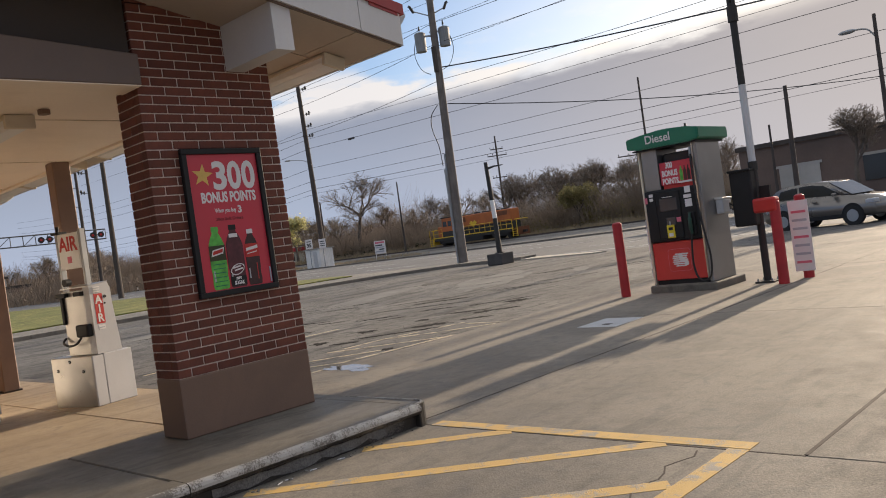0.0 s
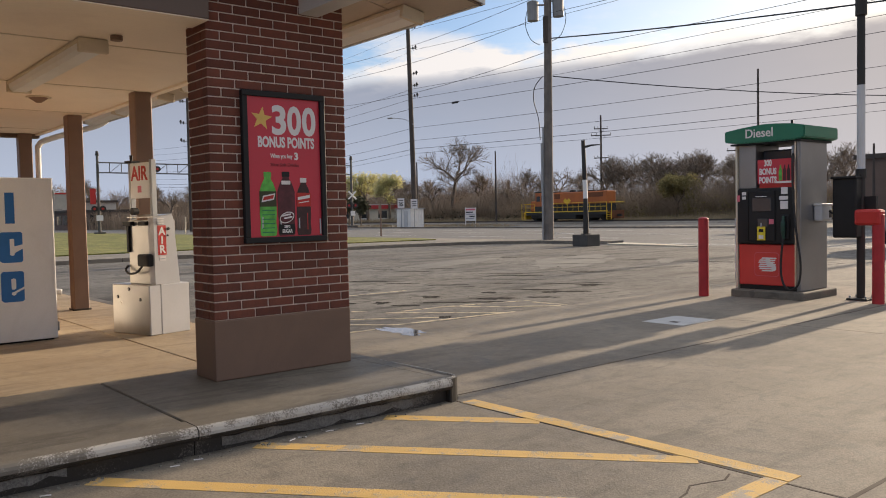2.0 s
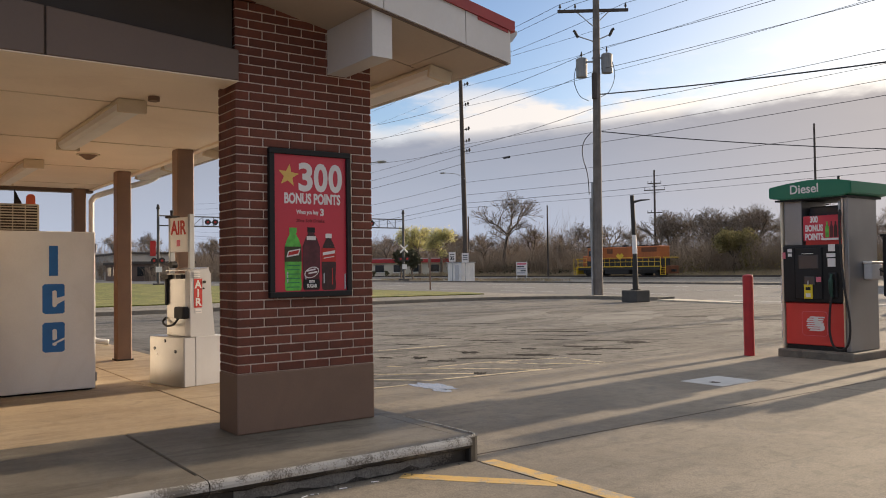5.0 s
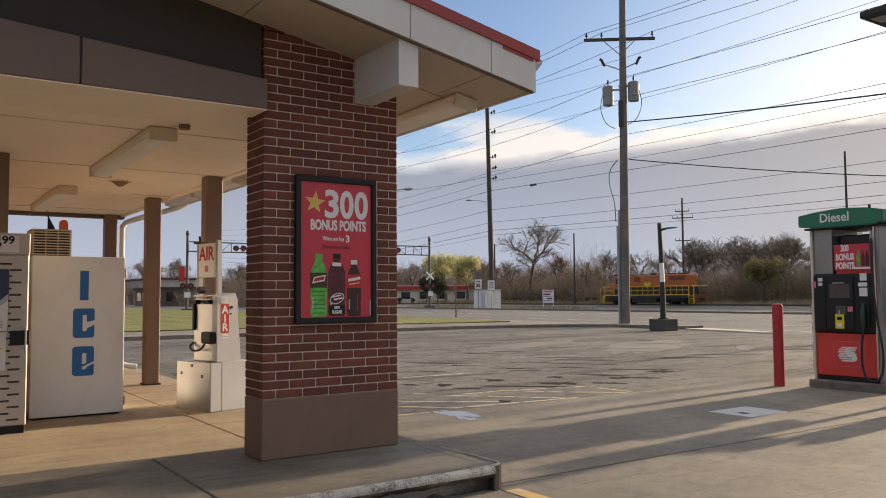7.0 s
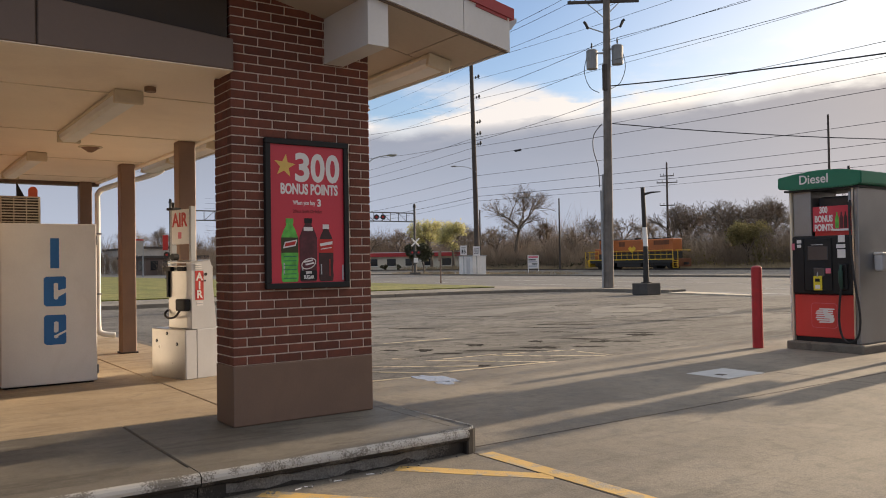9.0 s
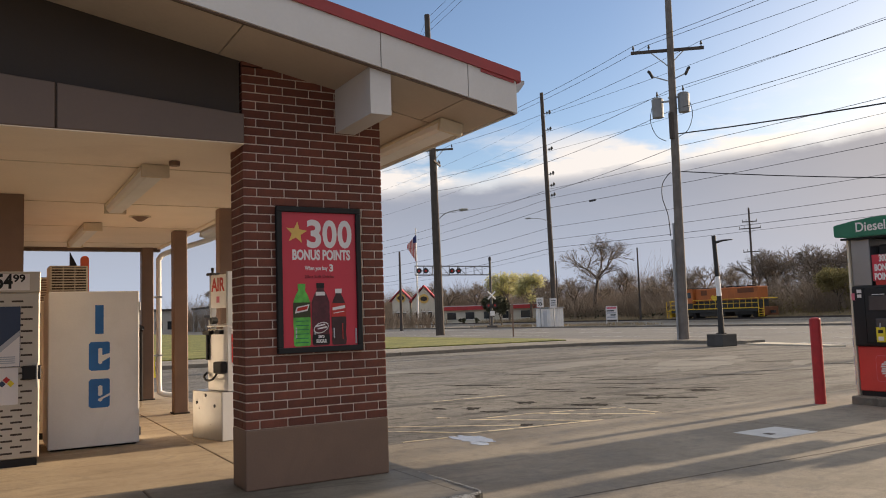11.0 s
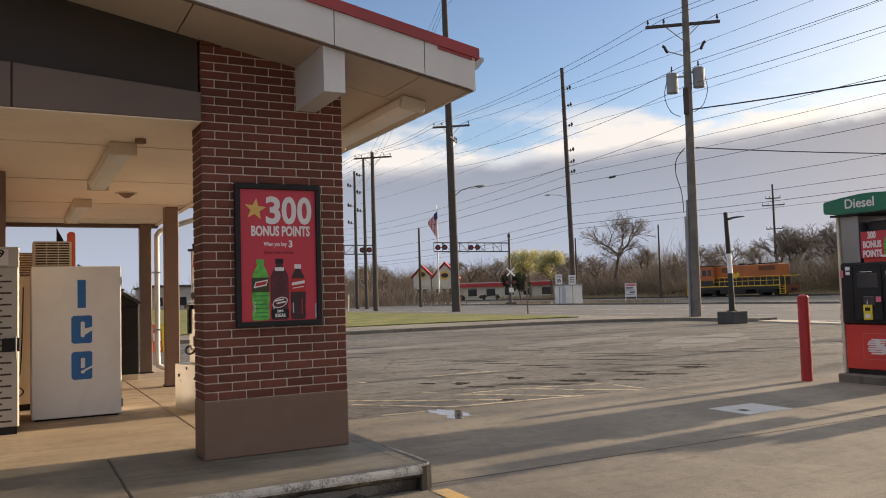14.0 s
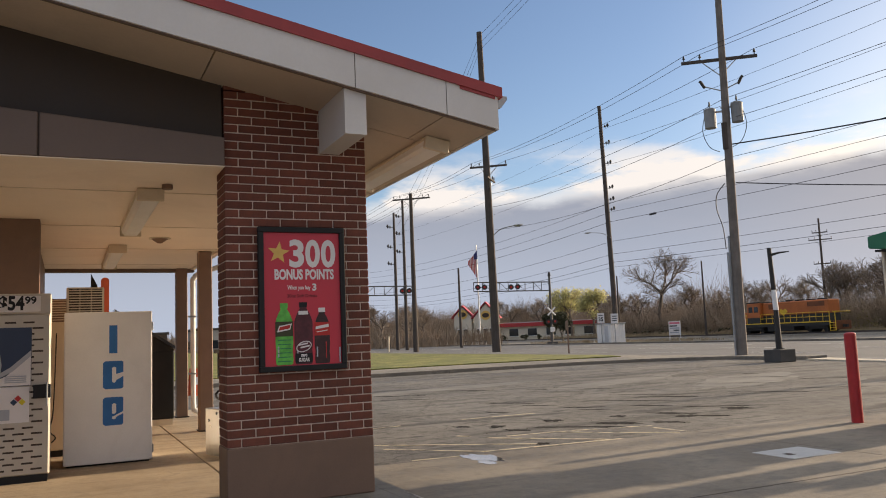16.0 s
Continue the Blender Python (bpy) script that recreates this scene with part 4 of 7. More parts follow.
rest = part("brickwork", bm, BRICK, pier, "brickwork of the hidden sides")
rest["kind"] = "stuff"

frame_y0, frame_y1, frame_z0, frame_z1 = 3.752, 4.517, 1.303, 2.54
poster = thing("poster_frame", (PX, (frame_y0 + frame_y1) / 2, frame_z0), "black framed crimson bonus points poster on the brick pier", "poster")
PW, PH, T = (frame_y1 - frame_y0) / 2, frame_z1 - frame_z0, 0.047
for name, a in (("bottom_rail", (-PW, PW, 0, T)), ("top_rail", (-PW, PW, PH - T, PH)), ("side_rail", (-PW, -PW + T, T, PH - T)), ("side_rail", (PW - T, PW, T, PH - T))):
    part(name, box(B(), 0.001, 0.05, a[0], a[1], a[2], a[3], 0.006, 2), BLACK, poster)
sheet = part("sheet", box(B(), 0.002, 0.026, -PW + T - 0.002, PW - T + 0.002, T - 0.002, PH - T + 0.002), POSTER, poster, "crimson printed sheet")
sx = 0.0268
star = []
for k in range(10):
    r = 0.098 if k % 2 == 0 else 0.041
    star.append((r * math.sin(math.pi * k / 5 + 0.12), r * math.cos(math.pi * k / 5 + 0.12)))
part("star", shape(B(), star, FACE_X, (sx, -0.205, 1.014)), GOLD, sheet, "gold star")
for k, ch in enumerate("300"):
    writing("digit", ch, 0.322, PAPER, sheet, (sx + 0.001, -0.045 + k * 0.140, 0.995), FACE_X, 0.131, 0.010, "large white digit")
writing("headline", "BONUS POINTS", 0.118, PAPER, sheet, (sx, 0.018, 0.822), FACE_X, 0.525, 0.0045, "white headline")
writing("subline", "When you buy", 0.050, PAPER, sheet, (sx, -0.032, 0.712), FACE_X, 0.205, 0.001, "small white line")
writing("figure", "3", 0.082, PAPER, sheet, (sx, 0.105, 0.712), FACE_X, None, 0.003, "white figure")
writing("small_print", "20oz Soft Drinks", 0.038, DIM, sheet, (sx, -0.005, 0.640), FACE_X, 0.265, 0.001, "dark red small line")


def bottle(u, base, h, wide, glass, cap, label_mat, label_lo, label_hi, neck):
    prof = [(0.40, 0.0), (0.47, 0.02), (0.50, 0.10), (0.46, 0.22), (0.50, 0.34), (0.50, 0.62), (0.47, 0.72), (0.34, 0.82), (0.20, 0.89), (0.18, 0.93)]
    outline = [(u + a * wide, base + b * h) for a, b in prof] + [(u - a * wide, base + b * h) for a, b in reversed(prof)]
    ob = part("bottle", shape(B(), outline, FACE_X, (sx, 0, 0)), glass, sheet, "printed soda bottle")
    part("bottle_cap", shape(B(), rect(u - wide * 0.22, u + wide * 0.22, base + h * 0.92, base + h), FACE_X, (sx + 0.001, 0, 0)), cap, ob)
    part("bottle_label", shape(B(), rect(u - wide * 0.5, u + wide * 0.5, base + h * label_lo, base + h * label_hi), FACE_X, (sx + 0.001, 0, 0), 0.0025), label_mat, ob)
    part("bottle_neck", shape(B(), rect(u - wide * 0.26, u + wide * 0.26, base + h * 0.80, base + h * 0.86), FACE_X, (sx + 0.001, 0, 0), 0.0018), neck, ob)
    part("bottle_shine", shape(B(), rect(u - wide * 0.38, u - wide * 0.30, base + h * 0.12, base + h * 0.30), FACE_X, (sx + 0.001, 0, 0), 0.0016), SKYGREY, ob)
    return ob


def printed(u, v, outline):
    """An outline set beside the middle of a printed bottle."""
    return [(u + a, v + b) for a, b in outline]


def oval(rx, ry, lean):
    return [(rx * math.cos(a), ry * math.sin(a) + lean * math.cos(a)) for a in [k * math.pi / 8 for k in range(16)]]


b1 = bottle(-0.168, 0.055, 0.525, 0.152, LIME, LIME, EVERGREEN, 0.46, 0.70, LIME)
part("bottle_mark", shape(B(), printed(-0.168, 0.36, [(-0.062, -0.028), (0.05, -0.008), (0.066, 0.046), (-0.045, 0.026)]), FACE_X, (sx + 0.004, 0, 0)), PAPER, b1, "slanted pale brand shape")
part("bottle_mark", shape(B(), printed(-0.168, 0.36, [(-0.050, -0.014), (0.044, 0.004), (0.053, 0.034), (-0.038, 0.016)]), FACE_X, (sx + 0.0065, 0, 0)), RED, b1, "slanted red brand shape")
for k in range(6):
    part("bottle_rib", shape(B(), rect(-0.168 - 0.058 + 0.004 * (k % 2), -0.168 + 0.058, 0.082 + k * 0.036, 0.089 + k * 0.036), FACE_X, (sx + 0.001, 0, 0)), GREEN, b1)
b2 = bottle(0.0, 0.055, 0.53, 0.160, MAROON, BLACK, MAROON, 0.30, 0.70, PAPER)
part("bottle_mark", shape(B(), printed(0.0, 0.205, oval(0.068, 0.046, 0.016)), FACE_X, (sx + 0.004, 0, 0)), PAPER, b2, "pale oval brand shape")
part("bottle_mark", shape(B(), printed(0.0, 0.205, oval(0.060, 0.038, 0.014)), FACE_X, (sx + 0.0065, 0, 0)), MAROON, b2, "dark red oval brand shape")
for u, v in ((-0.006, 0.212), (0.008, 0.190)):
    part("bottle_mark", shape(B(), printed(u, v, [(-0.040, 0.0), (0.040, 0.014), (0.040, 0.027), (-0.040, 0.013)]), FACE_X, (sx + 0.009, 0, 0)), PAPER, b2, "pale slanted bar")
part("bottle_band", shape(B(), rect(-0.074, 0.074, 0.068, 0.148), FACE_X, (sx + 0.004, 0, 0)), BLACK, b2)
writing("bottle_text", "zero\nSUGAR", 0.042, PAPER, b2, (sx + 0.0075, 0.0, 0.112), FACE_X, 0.095, 0.0016)
b3 = bottle(0.165, 0.055, 0.48, 0.136, COLA, PAPER, RED, 0.50, 0.74, COLA)
part("bottle_mark", shape(B(), printed(0.165, 0.355, [(-0.058, -0.006), (0.058, 0.012), (0.058, 0.038), (-0.058, 0.018)]), FACE_X, (sx + 0.004, 0, 0)), PAPER, b3, "slanted white brand shape")
part("bottle_mark", shape(B(), printed(0.165, 0.322, [(-0.050, 0.0), (0.050, 0.014), (0.050, 0.021), (-0.050, 0.007)]), FACE_X, (sx + 0.004, 0, 0)), PAPER, b3, "slanted white brand shape")
part("bottle_shine", shape(B(), rect(0.195, 0.202, 0.10, 0.24), FACE_X, (sx + 0.001, 0, 0)), RED, b3)
part("clasp", box(B(), 0.026, 0.032, PW - T - 0.02, PW - T - 0.008, 0.06, 0.19), SKYGREY, poster)


# ---- under the porch: ice box, gas cage, air machine ----
ice = thing("ice_box", (-9.74, 2.26, WALK), "white ice merchandiser with blue lettering on the porch walk", "ice freezer")
IW = 0.965
part("cabinet", box(B(), -0.85, -0.035, 0.0, IW, 0.025, 1.775, 0.02, 2), WHITE, ice)
part("door", box(B(), -0.03, 0.0, 0.0, IW, 0.022, 1.78, 0.012, 2), WHITE, ice, "white front panel")
part("plinth", box(B(), -0.80, -0.06, 0.03, IW - 0.03, 0.0, 0.03), BLACK, ice)
for y in (0.06, IW - 0.10):
    part("foot", rod(B(), (-0.06, y, 0.0), (-0.06, y, 0.06), 0.02, 0.02, 8), RUBBER, ice)
for y in (IW,):
    part("hinge", box(B(), -0.05, 0.004, y - 0.004, y + 0.014, 0.10, 0.20, 0.003, 1), GALV, ice)
    part("hinge", box(B(), -0.05, 0.004, y - 0.004, y + 0.014, 1.55, 1.65, 0.003, 1), GALV, ice)
LU = 0.53
part("letter_i", shape(B(), rect(LU - 0.045, LU + 0.045, 1.29, 1.62), FACE_X, (0.001, 0, 0)), ICE_BLUE, ice, "blue letter I")


def ring_letter(kind):
    """The c and e of the ice lettering, squared and heavy with slanted ends."""
    bm = B()
    if kind == "c":
        outlines = [[(-0.09, 0.163), (0.095, 0.163), (0.112, 0.15), (0.112, 0.03), (0.032, 0.01), (0.032, 0.085), (0.012, 0.095), (-0.012, 0.085), (-0.012, -0.08), (0.010, -0.092), (0.030, -0.082), (0.032, -0.062), (0.112, -0.017), (0.112, -0.145), (0.092, -0.163), (-0.085, -0.163), (-0.112, -0.14), (-0.112, 0.14)]]
    else:
        outlines = [
            [(-0.09, 0.163), (0.01, 0.163), (0.01, 0.092), (-0.012, 0.08), (-0.012, -0.026), (0.01, -0.033), (0.01, -0.055), (-0.012, -0.063), (-0.012, -0.085), (0.01, -0.095), (0.01, -0.163), (-0.085, -0.163), (-0.112, -0.14), (-0.112, 0.14)],
            [(0.01, 0.163), (0.095, 0.163), (0.112, 0.15), (0.112, -0.005), (0.01, -0.055), (0.01, -0.033), (0.034, -0.018), (0.034, 0.08), (0.01, 0.092)],
            [(0.01, -0.095), (0.032, -0.085), (0.032, -0.070), (0.112, -0.030), (0.112, -0.145), (0.092, -0.163), (0.01, -0.163)]]
    for pts in outlines:
        shape(bm, pts, FACE_X, (0.001, LU, 0))
    return bm


part("letter_c", ring_letter("c"), ICE_BLUE, ice, "blue letter c", at=(0, 0, 1.036))
part("letter_e", ring_letter("e"), ICE_BLUE, ice, "blue letter e", at=(0, 0, 0.615))
cooler = thing("condenser_unit", (-10.02, 2.28, WALK + 1.777), "cream louvred cooling unit on top of the ice box", "cooling unit")
part("casing", box(B(), -0.40, -0.015, 0.0, 0.42, 0.0, 0.32, 0.012, 1), CREAM, cooler)
part("grille_back", box(B(), -0.014, -0.006, 0.02, 0.40, 0.02, 0.30), HOLE, cooler)
for k in range(9):
    part("louvre", box(B(), -0.008, 0.006, 0.02, 0.40, 0.028 + k * 0.031, 0.040 + k * 0.031), CREAM, cooler)
for k in range(4):
    part("bar", box(B(), -0.004, 0.009, 0.02 + k * 0.125, 0.028 + k * 0.125, 0.02, 0.30), CREAM, cooler)
cab = thing("storage_cabinet", (-11.0, 2.0, WALK), "tan cabinet with a lattice top behind the ice box", "cabinet")
part("body", box(B(), -0.6, 0.0, 0.0, 0.6, 0.08, 1.72, 0.012, 1), CREAM, cab)
part("plinth", box(B(), -0.56, -0.04, 0.03, 0.57, 0.0, 0.09), BLACK, cab)
part("top_box", box(B(), -0.58, -0.03, 0.02, 0.5, 1.722, 2.02), COLUMN, cab, "brown lattice box")
for k in range(9):
    part("lattice_bar", box(B(), -0.03, -0.02, 0.02, 0.5, 1.74 + k * 0.032, 1.752 + k * 0.032), CREAM, cab)
part("cord", tube(B(), bend([(0.9, 0.20, 1.55), (0.85, 0.19, 1.1), (0.85, 0.17, 0.6), (0.9, 0.13, 0.45), (0.9, 0.20, 0.36), (0.85, 0.16, 0.3)], 6), 0.007, 6), RUBBER, ice, "hanging black cord", True, (-0.95, -0.28, 0.0))

cage = thing("gas_cage", (-8.92, 1.06, WALK), "tan slotted steel gas cylinder cage with price header", "gas cage")
CW = 1.075
part("body", box(B(), -0.62, -0.03, 0.0, CW, 0.07, 1.95, 0.01, 1), CAGE, cage)
part("door_panel", box(B(), -0.026, 0.0, 0.01, CW - 0.01, 0.085, 1.735, 0.006, 1), CAGE, cage, "slotted sheet metal door")
part("header_panel", box(B(), -0.026, 0.004, 0.0, CW, 1.745, 1.955, 0.006, 1), CAGE, cage)
part("price_card", box(B(), 0.004, 0.007, 0.05, CW - 0.10, 1.765, 1.93), PAPER, cage, "white price card")
writing("price", "$54", 0.20, BLACK, cage, (0.0085, 0.70, 1.848), FACE_X, 0.24, 0.007)
writing("price_cents", "99", 0.105, BLACK, cage, (0.0085, 0.88, 1.882), FACE_X, 0.11, 0.003)
writing("price", "$24", 0.20, BLACK, cage, (0.0085, 0.22, 1.848), FACE_X, 0.24, 0.007)
writing("price_cents", "99", 0.105, BLACK, cage, (0.0085, 0.41, 1.882), FACE_X, 0.11, 0.003)
part("base_rail", box(B(), -0.60, -0.02, 0.02, CW - 0.02, 0.0, 0.075), BLACK, cage)
for row in range(26):
    z = 0.13 + row * 0.0605
    for c in range(6):
        y = 0.04 + c * 0.172 + (0.086 if row % 2 else 0.0)
        wide = 0.105
        inside = 0.60 < z < 1.63 and y + wide < CW - 0.16
        if inside or y + wide > CW - 0.03:
            if inside or y > CW - 0.10:
                continue
            wide = CW - 0.035 - y
            if wide < 0.03:
                continue
        part("slot", box(B(), 0.0, 0.0015, y, y + wide, z, z + 0.019), HOLE, cage)
ad = part("panel_print", box(B(), 0.001, 0.010, 0.03, CW - 0.18, 0.995, 1.60), NAVY, cage, "navy printed panel with a pale gas cylinder")
part("printed_swoosh", shape(B(), [(0.45, 1.0), (0.89, 1.0), (0.89, 1.34), (0.80, 1.22), (0.66, 1.10), (0.45, 1.02)], FACE_X, (0.0102, 0, 0)), PAPER, ad)
part("printed_band", shape(B(), [(0.55, 1.06), (0.72, 1.145), (0.89, 1.30), (0.89, 1.36), (0.70, 1.19), (0.55, 1.10)], FACE_X, (0.0125, 0, 0)), SKYGREY, ad)
part("printed_cylinder", shape(B(), [(0.10, 1.0), (0.60, 1.0), (0.62, 1.22), (0.60, 1.36), (0.52, 1.44), (0.44, 1.47), (0.44, 1.56), (0.26, 1.56), (0.26, 1.47), (0.18, 1.44), (0.10, 1.36)], FACE_X, (0.0145, 0, 0)), SKYGREY, ad)
part("printed_label", shape(B(), round_rect(0.14, 0.60, 1.10, 1.34, 0.03), FACE_X, (0.017, 0, 0)), NAVY, ad)
for k in range(4):
    part("printed_line", shape(B(), rect(0.65, 0.85, 1.03 + k * 0.02, 1.04 + k * 0.02), FACE_X, (0.0147, 0, 0)), SKYGREY, ad)
note = part("notice", box(B(), 0.001, 0.012, 0.03, CW - 0.195, 0.62, 0.985), PAPER, cage, "white notice with red bars and a hazard diamond")
part("notice_bar", shape(B(), rect(0.08, 0.60, 0.80, 0.855), FACE_X, (0.0122, 0, 0)), PINK, note, "red unreadable number")
part("notice_bar", shape(B(), rect(0.08, 0.46, 0.665, 0.735), FACE_X, (0.0122, 0, 0)), PINK, note, "red unreadable line")
for a, b in ((0.10, 0.34), (0.40, 0.47), (0.50, 0.57)):
    part("notice_bar", shape(B(), rect(a, b, 0.905, 0.945), FACE_X, (0.0122, 0, 0)), SCREEN, note)
part("notice_block", shape(B(), rect(0.50, 0.70, 0.65, 0.76), FACE_X, (0.0122, 0, 0)), SKYGREY, note)
for dx, dz, mm in ((0, 0.038, RED), (-0.038, 0, NAVY), (0.038, 0, TAG), (0, -0.038, PAPER)):
    part("hazard_square", shape(B(), [(dx, dz - 0.034), (dx + 0.034, dz), (dx, dz + 0.034), (dx - 0.034, dz)], FACE_X, (0.0125, 0.775, 0.83)), mm, note)
part("latch", box(B(), -0.01, 0.045, CW - 0.16, CW + 0.01, 0.86, 1.0, 0.008, 1), BLACK, cage, "black steel latch")
part("latch_pin", rod(B(), (0.05, CW - 0.03, 0.78), (0.05, CW - 0.03, 1.02), 0.009, 0.009, 8), GALV, cage)

bin_ = thing("waste_bin", pose(-14.75, 3.05, WALK) @ Matrix.Diagonal((1, 1, 1.28, 1)), "large black bin with a sloped grey lid", "bin")
part("body", box(B(), -0.45, 0.45, 0.0, 0.95, 0.08, 1.0, 0.02, 2), BLACK, bin_)
bm = B()
prism(bm, [(-0.02, 1.52), (0.97, 1.02), (0.97, 1.06), (-0.02, 1.58)], "x", -0.48, 0.48)
part("lid", bm, SCREEN, bin_, "sloped dark grey lid")
bm = B()
prism(bm, [(0.0, 1.0), (0.95, 1.0), (0.95, 1.02), (0.0, 1.515)], "x", -0.44, 0.44)
part("hood", bm, BLACK, bin_)
part("plinth", box(B(), -0.43, 0.43, 0.02, 0.93, 0.0, 0.085), CREAM, bin_)
panel = thing("orange_sign", (-10.86, 2.74, WALK), "rounded orange-red sign board on a post behind the ice box", "sign")
part("board", shape(B(), round_rect(-0.05, 0.05, 1.65, 2.28, 0.048, 6), FACE_X, (0, 0, 0), 0.03), ORANGE_SIGN, panel)
part("post", rod(B(), (-0.03, 0, 0), (-0.03, 0, 1.9), 0.025, 0.025, 8), GALV, panel)
part("dark_board", shape(B(), [(-0.17, 1.9), (-0.09, 1.8), (-0.09, 2.18), (-0.17, 2.34)], FACE_X, (-0.06, 0, 0), 0.02), BLACK, panel)

notice = thing("a_frame_sign", pose(-26.0, 6.0, G - 0.008, 0, 0, 8), "small orange and yellow folding sign on the lot", "sign")
for k in (-1, 1):
    bm = B()
    prism(bm, [(0.20 * k, 0.0), (0.20 * k + 0.03, 0.0), (0.02 * k + 0.03, 0.85), (0.02 * k, 0.85)], "y", -0.20, 0.20)
    part("board", bm, ORANGE_SIGN, notice, "orange board")
part("stripe", prism(B(), [(0.236, 0.0), (0.242, 0.0), (0.062, 0.85), (0.056, 0.85)], "y", 0.12, 0.20), TAG, notice, "yellow edge stripe")
part("print", prism(B(), [(0.165, 0.34), (0.170, 0.34), (0.118, 0.58), (0.113, 0.58)], "y", -0.15, 0.08), PAPER, notice, "pale unreadable print")

air = thing("air_machine", pose(-9.19, 4.045, WALK, 0, 0, 15), "stainless and grey coin air machine with AIR signs", "air machine")
part("lower_case", box(B(), -0.71, -0.002, 0.0, 0.145, 0.0, 0.565, 0.008, 1), STAINLESS, air, "dull stainless lower case")
part("corner_strip", box(B(), -0.004, 0.006, 0.004, 0.140, 0.006, 0.56, 0.003, 1), GREY_PAINT, air, "pale grey corner strip")
part("lower_side", box(B(), -0.71, 0.004, 0.149, 0.53, 0.0, 0.568, 0.008, 1), GREY_PAINT, air, "pale grey painted side case")
for x, z in ((-0.60, 0.42), (-0.17, 0.40), (-0.38, 0.515)):
    lock = part("lock", rod(B(), (x, -0.006, z), (x, 0.01, z), 0.019, 0.019, 12), BLACK, air)
    part("lock_core", rod(B(), (x, -0.009, z), (x, -0.004, z), 0.008, 0.008, 8), GALV, lock)
part("upper_case", box(B(), -0.49, -0.012, 0.09, 0.38, 0.567, 1.30, 0.008, 1), STAINLESS, air, "stained stainless front")
bm = B()
prism(bm, [(0.088, 0.57), (0.415, 0.57), (0.350, 1.315), (0.335, 1.355), (0.088, 1.325)], "x", -0.11, -0.004)
part("upper_side", bm, GREY_PAINT, air, "pale grey tapered side")
part("top_cover", prism(B(), [(0.080, 1.326), (0.338, 1.357), (0.338, 1.366), (0.080, 1.336)], "x", -0.49, 0.0), STAINLESS, air)
part("air_label", shape(B(), rect(0.135, 0.245, 0.90, 1.235), FACE_X, (-0.004, 0, 0)), RED, air, "red AIR label")
for k, ch in enumerate("AIR"):
    writing("label_letter", ch, 0.125, PAPER, air, (-0.0015, 0.19, 1.165 - k * 0.102), FACE_X, None, 0.004)
part("small_label", shape(B(), rect(0.150, 0.236, 0.835, 0.885), FACE_X, (-0.004, 0, 0)), PAPER, air)
part("label_bar", shape(B(), rect(0.160, 0.226, 0.852, 0.862), FACE_X, (-0.0018, 0, 0)), SKYGREY, air)
for k in range(3):
    part("vent_fin", box(B(), -0.006, 0.006, 0.130, 0.215, 1.252 + k * 0.026, 1.264 + k * 0.026), WHITE, air)
part("button", rod(B(), (-0.006, 0.275, 1.195), (0.006, 0.275, 1.195), 0.017, 0.017, 12), BLACK, air)
part("button", rod(B(), (-0.006, 0.265, 1.12), (0.006, 0.265, 1.12), 0.010, 0.010, 10), BLACK, air)
sign = part("sign_box", box(B(), -0.475, -0.125, 0.13, 0.21, 1.55, 1.955, 0.008, 1), WHITE, air, "white AIR sign box")
writing("sign_text", "AIR", 0.225, RED, sign, (-0.30, 0.128, 1.825), FACE_Y, 0.32, 0.006)
part("sign_mark", shape(B(), rect(-0.335, -0.265, 1.615, 1.69), FACE_Y, (0, 0.129, 0)), PINK, sign)
part("sign_cap", box(B(), -0.55, -0.42, 0.11, 0.23, 1.955, 1.985, 0.004, 1), BLACK, sign)
part("cap_knob", rod(B(), (-0.50, 0.17, 1.98), (-0.50, 0.17, 2.05), 0.015, 0.022, 8), BLACK, sign)
for x in (-0.498, -0.102):
    part("sign_post", box(B(), x - 0.02, x + 0.02, 0.135, 0.20, 0.60, 1.985, 0.004, 1), GALV, air)
part("handle_rail", box(B(), -0.488, -0.448, 0.062, 0.090, 0.93, 1.26, 0.004, 1), BLACK, air, "black vertical rail")
part("hook", box(B(), -0.52, -0.36, 0.035, 0.092, 1.235, 1.285, 0.006, 1), BLACK, air)
part("hook", box(B(), -0.22, -0.10, 0.035, 0.092, 1.235, 1.285, 0.006, 1), BLACK, air)
part("meter", rod(B(), (-0.42, 0.17, 1.40), (-0.42, 0.10, 1.40), 0.042, 0.042, 12), BLACK, air, "black round gauge")
part("chuck_holder", box(B(), -0.22, -0.02, 0.005, 0.09, 0.775, 0.915, 0.02, 2), BLACK, air, "black hose holder")
part("hose", tube(B(), bend([(-0.15, 0.03, 0.79), (-0.24, 0.02, 0.71), (-0.38, 0.02, 0.69), (-0.49, 0.04, 0.73), (-0.485, 0.08, 0.78)], 6), 0.013, 8), RUBBER, air, "black air hose", True)

# ---- diesel island ----
pump = thing("fuel_pump", (-7.425, 13.34, G), "diesel pump with black face, red panel and green canopy", "fuel pump")
part("island", box(B(), -0.09, 1.16, -0.12, 1.05, -0.02, 0.13, 0.025, 2), WALK_EDGE, pump, "grey concrete plinth")
part("kick_plate", box(B(), 0.01, 0.99, 0.02, 0.80, 0.13, 0.21), BLACK, pump)
panel_red = part("red_panel", box(B(), 0.0, 0.985, 0.0, 0.80, 0.205, 0.875, 0.01, 1), PUMP_RED, pump, "orange-red lower panel")
part("logo_frame", shape(B(), round_rect(0.28, 0.70, 0.355, 0.745, 0.05), FACE_Y, (0, -0.0005, 0)), PINK, panel_red, "pale outline of a rounded square")
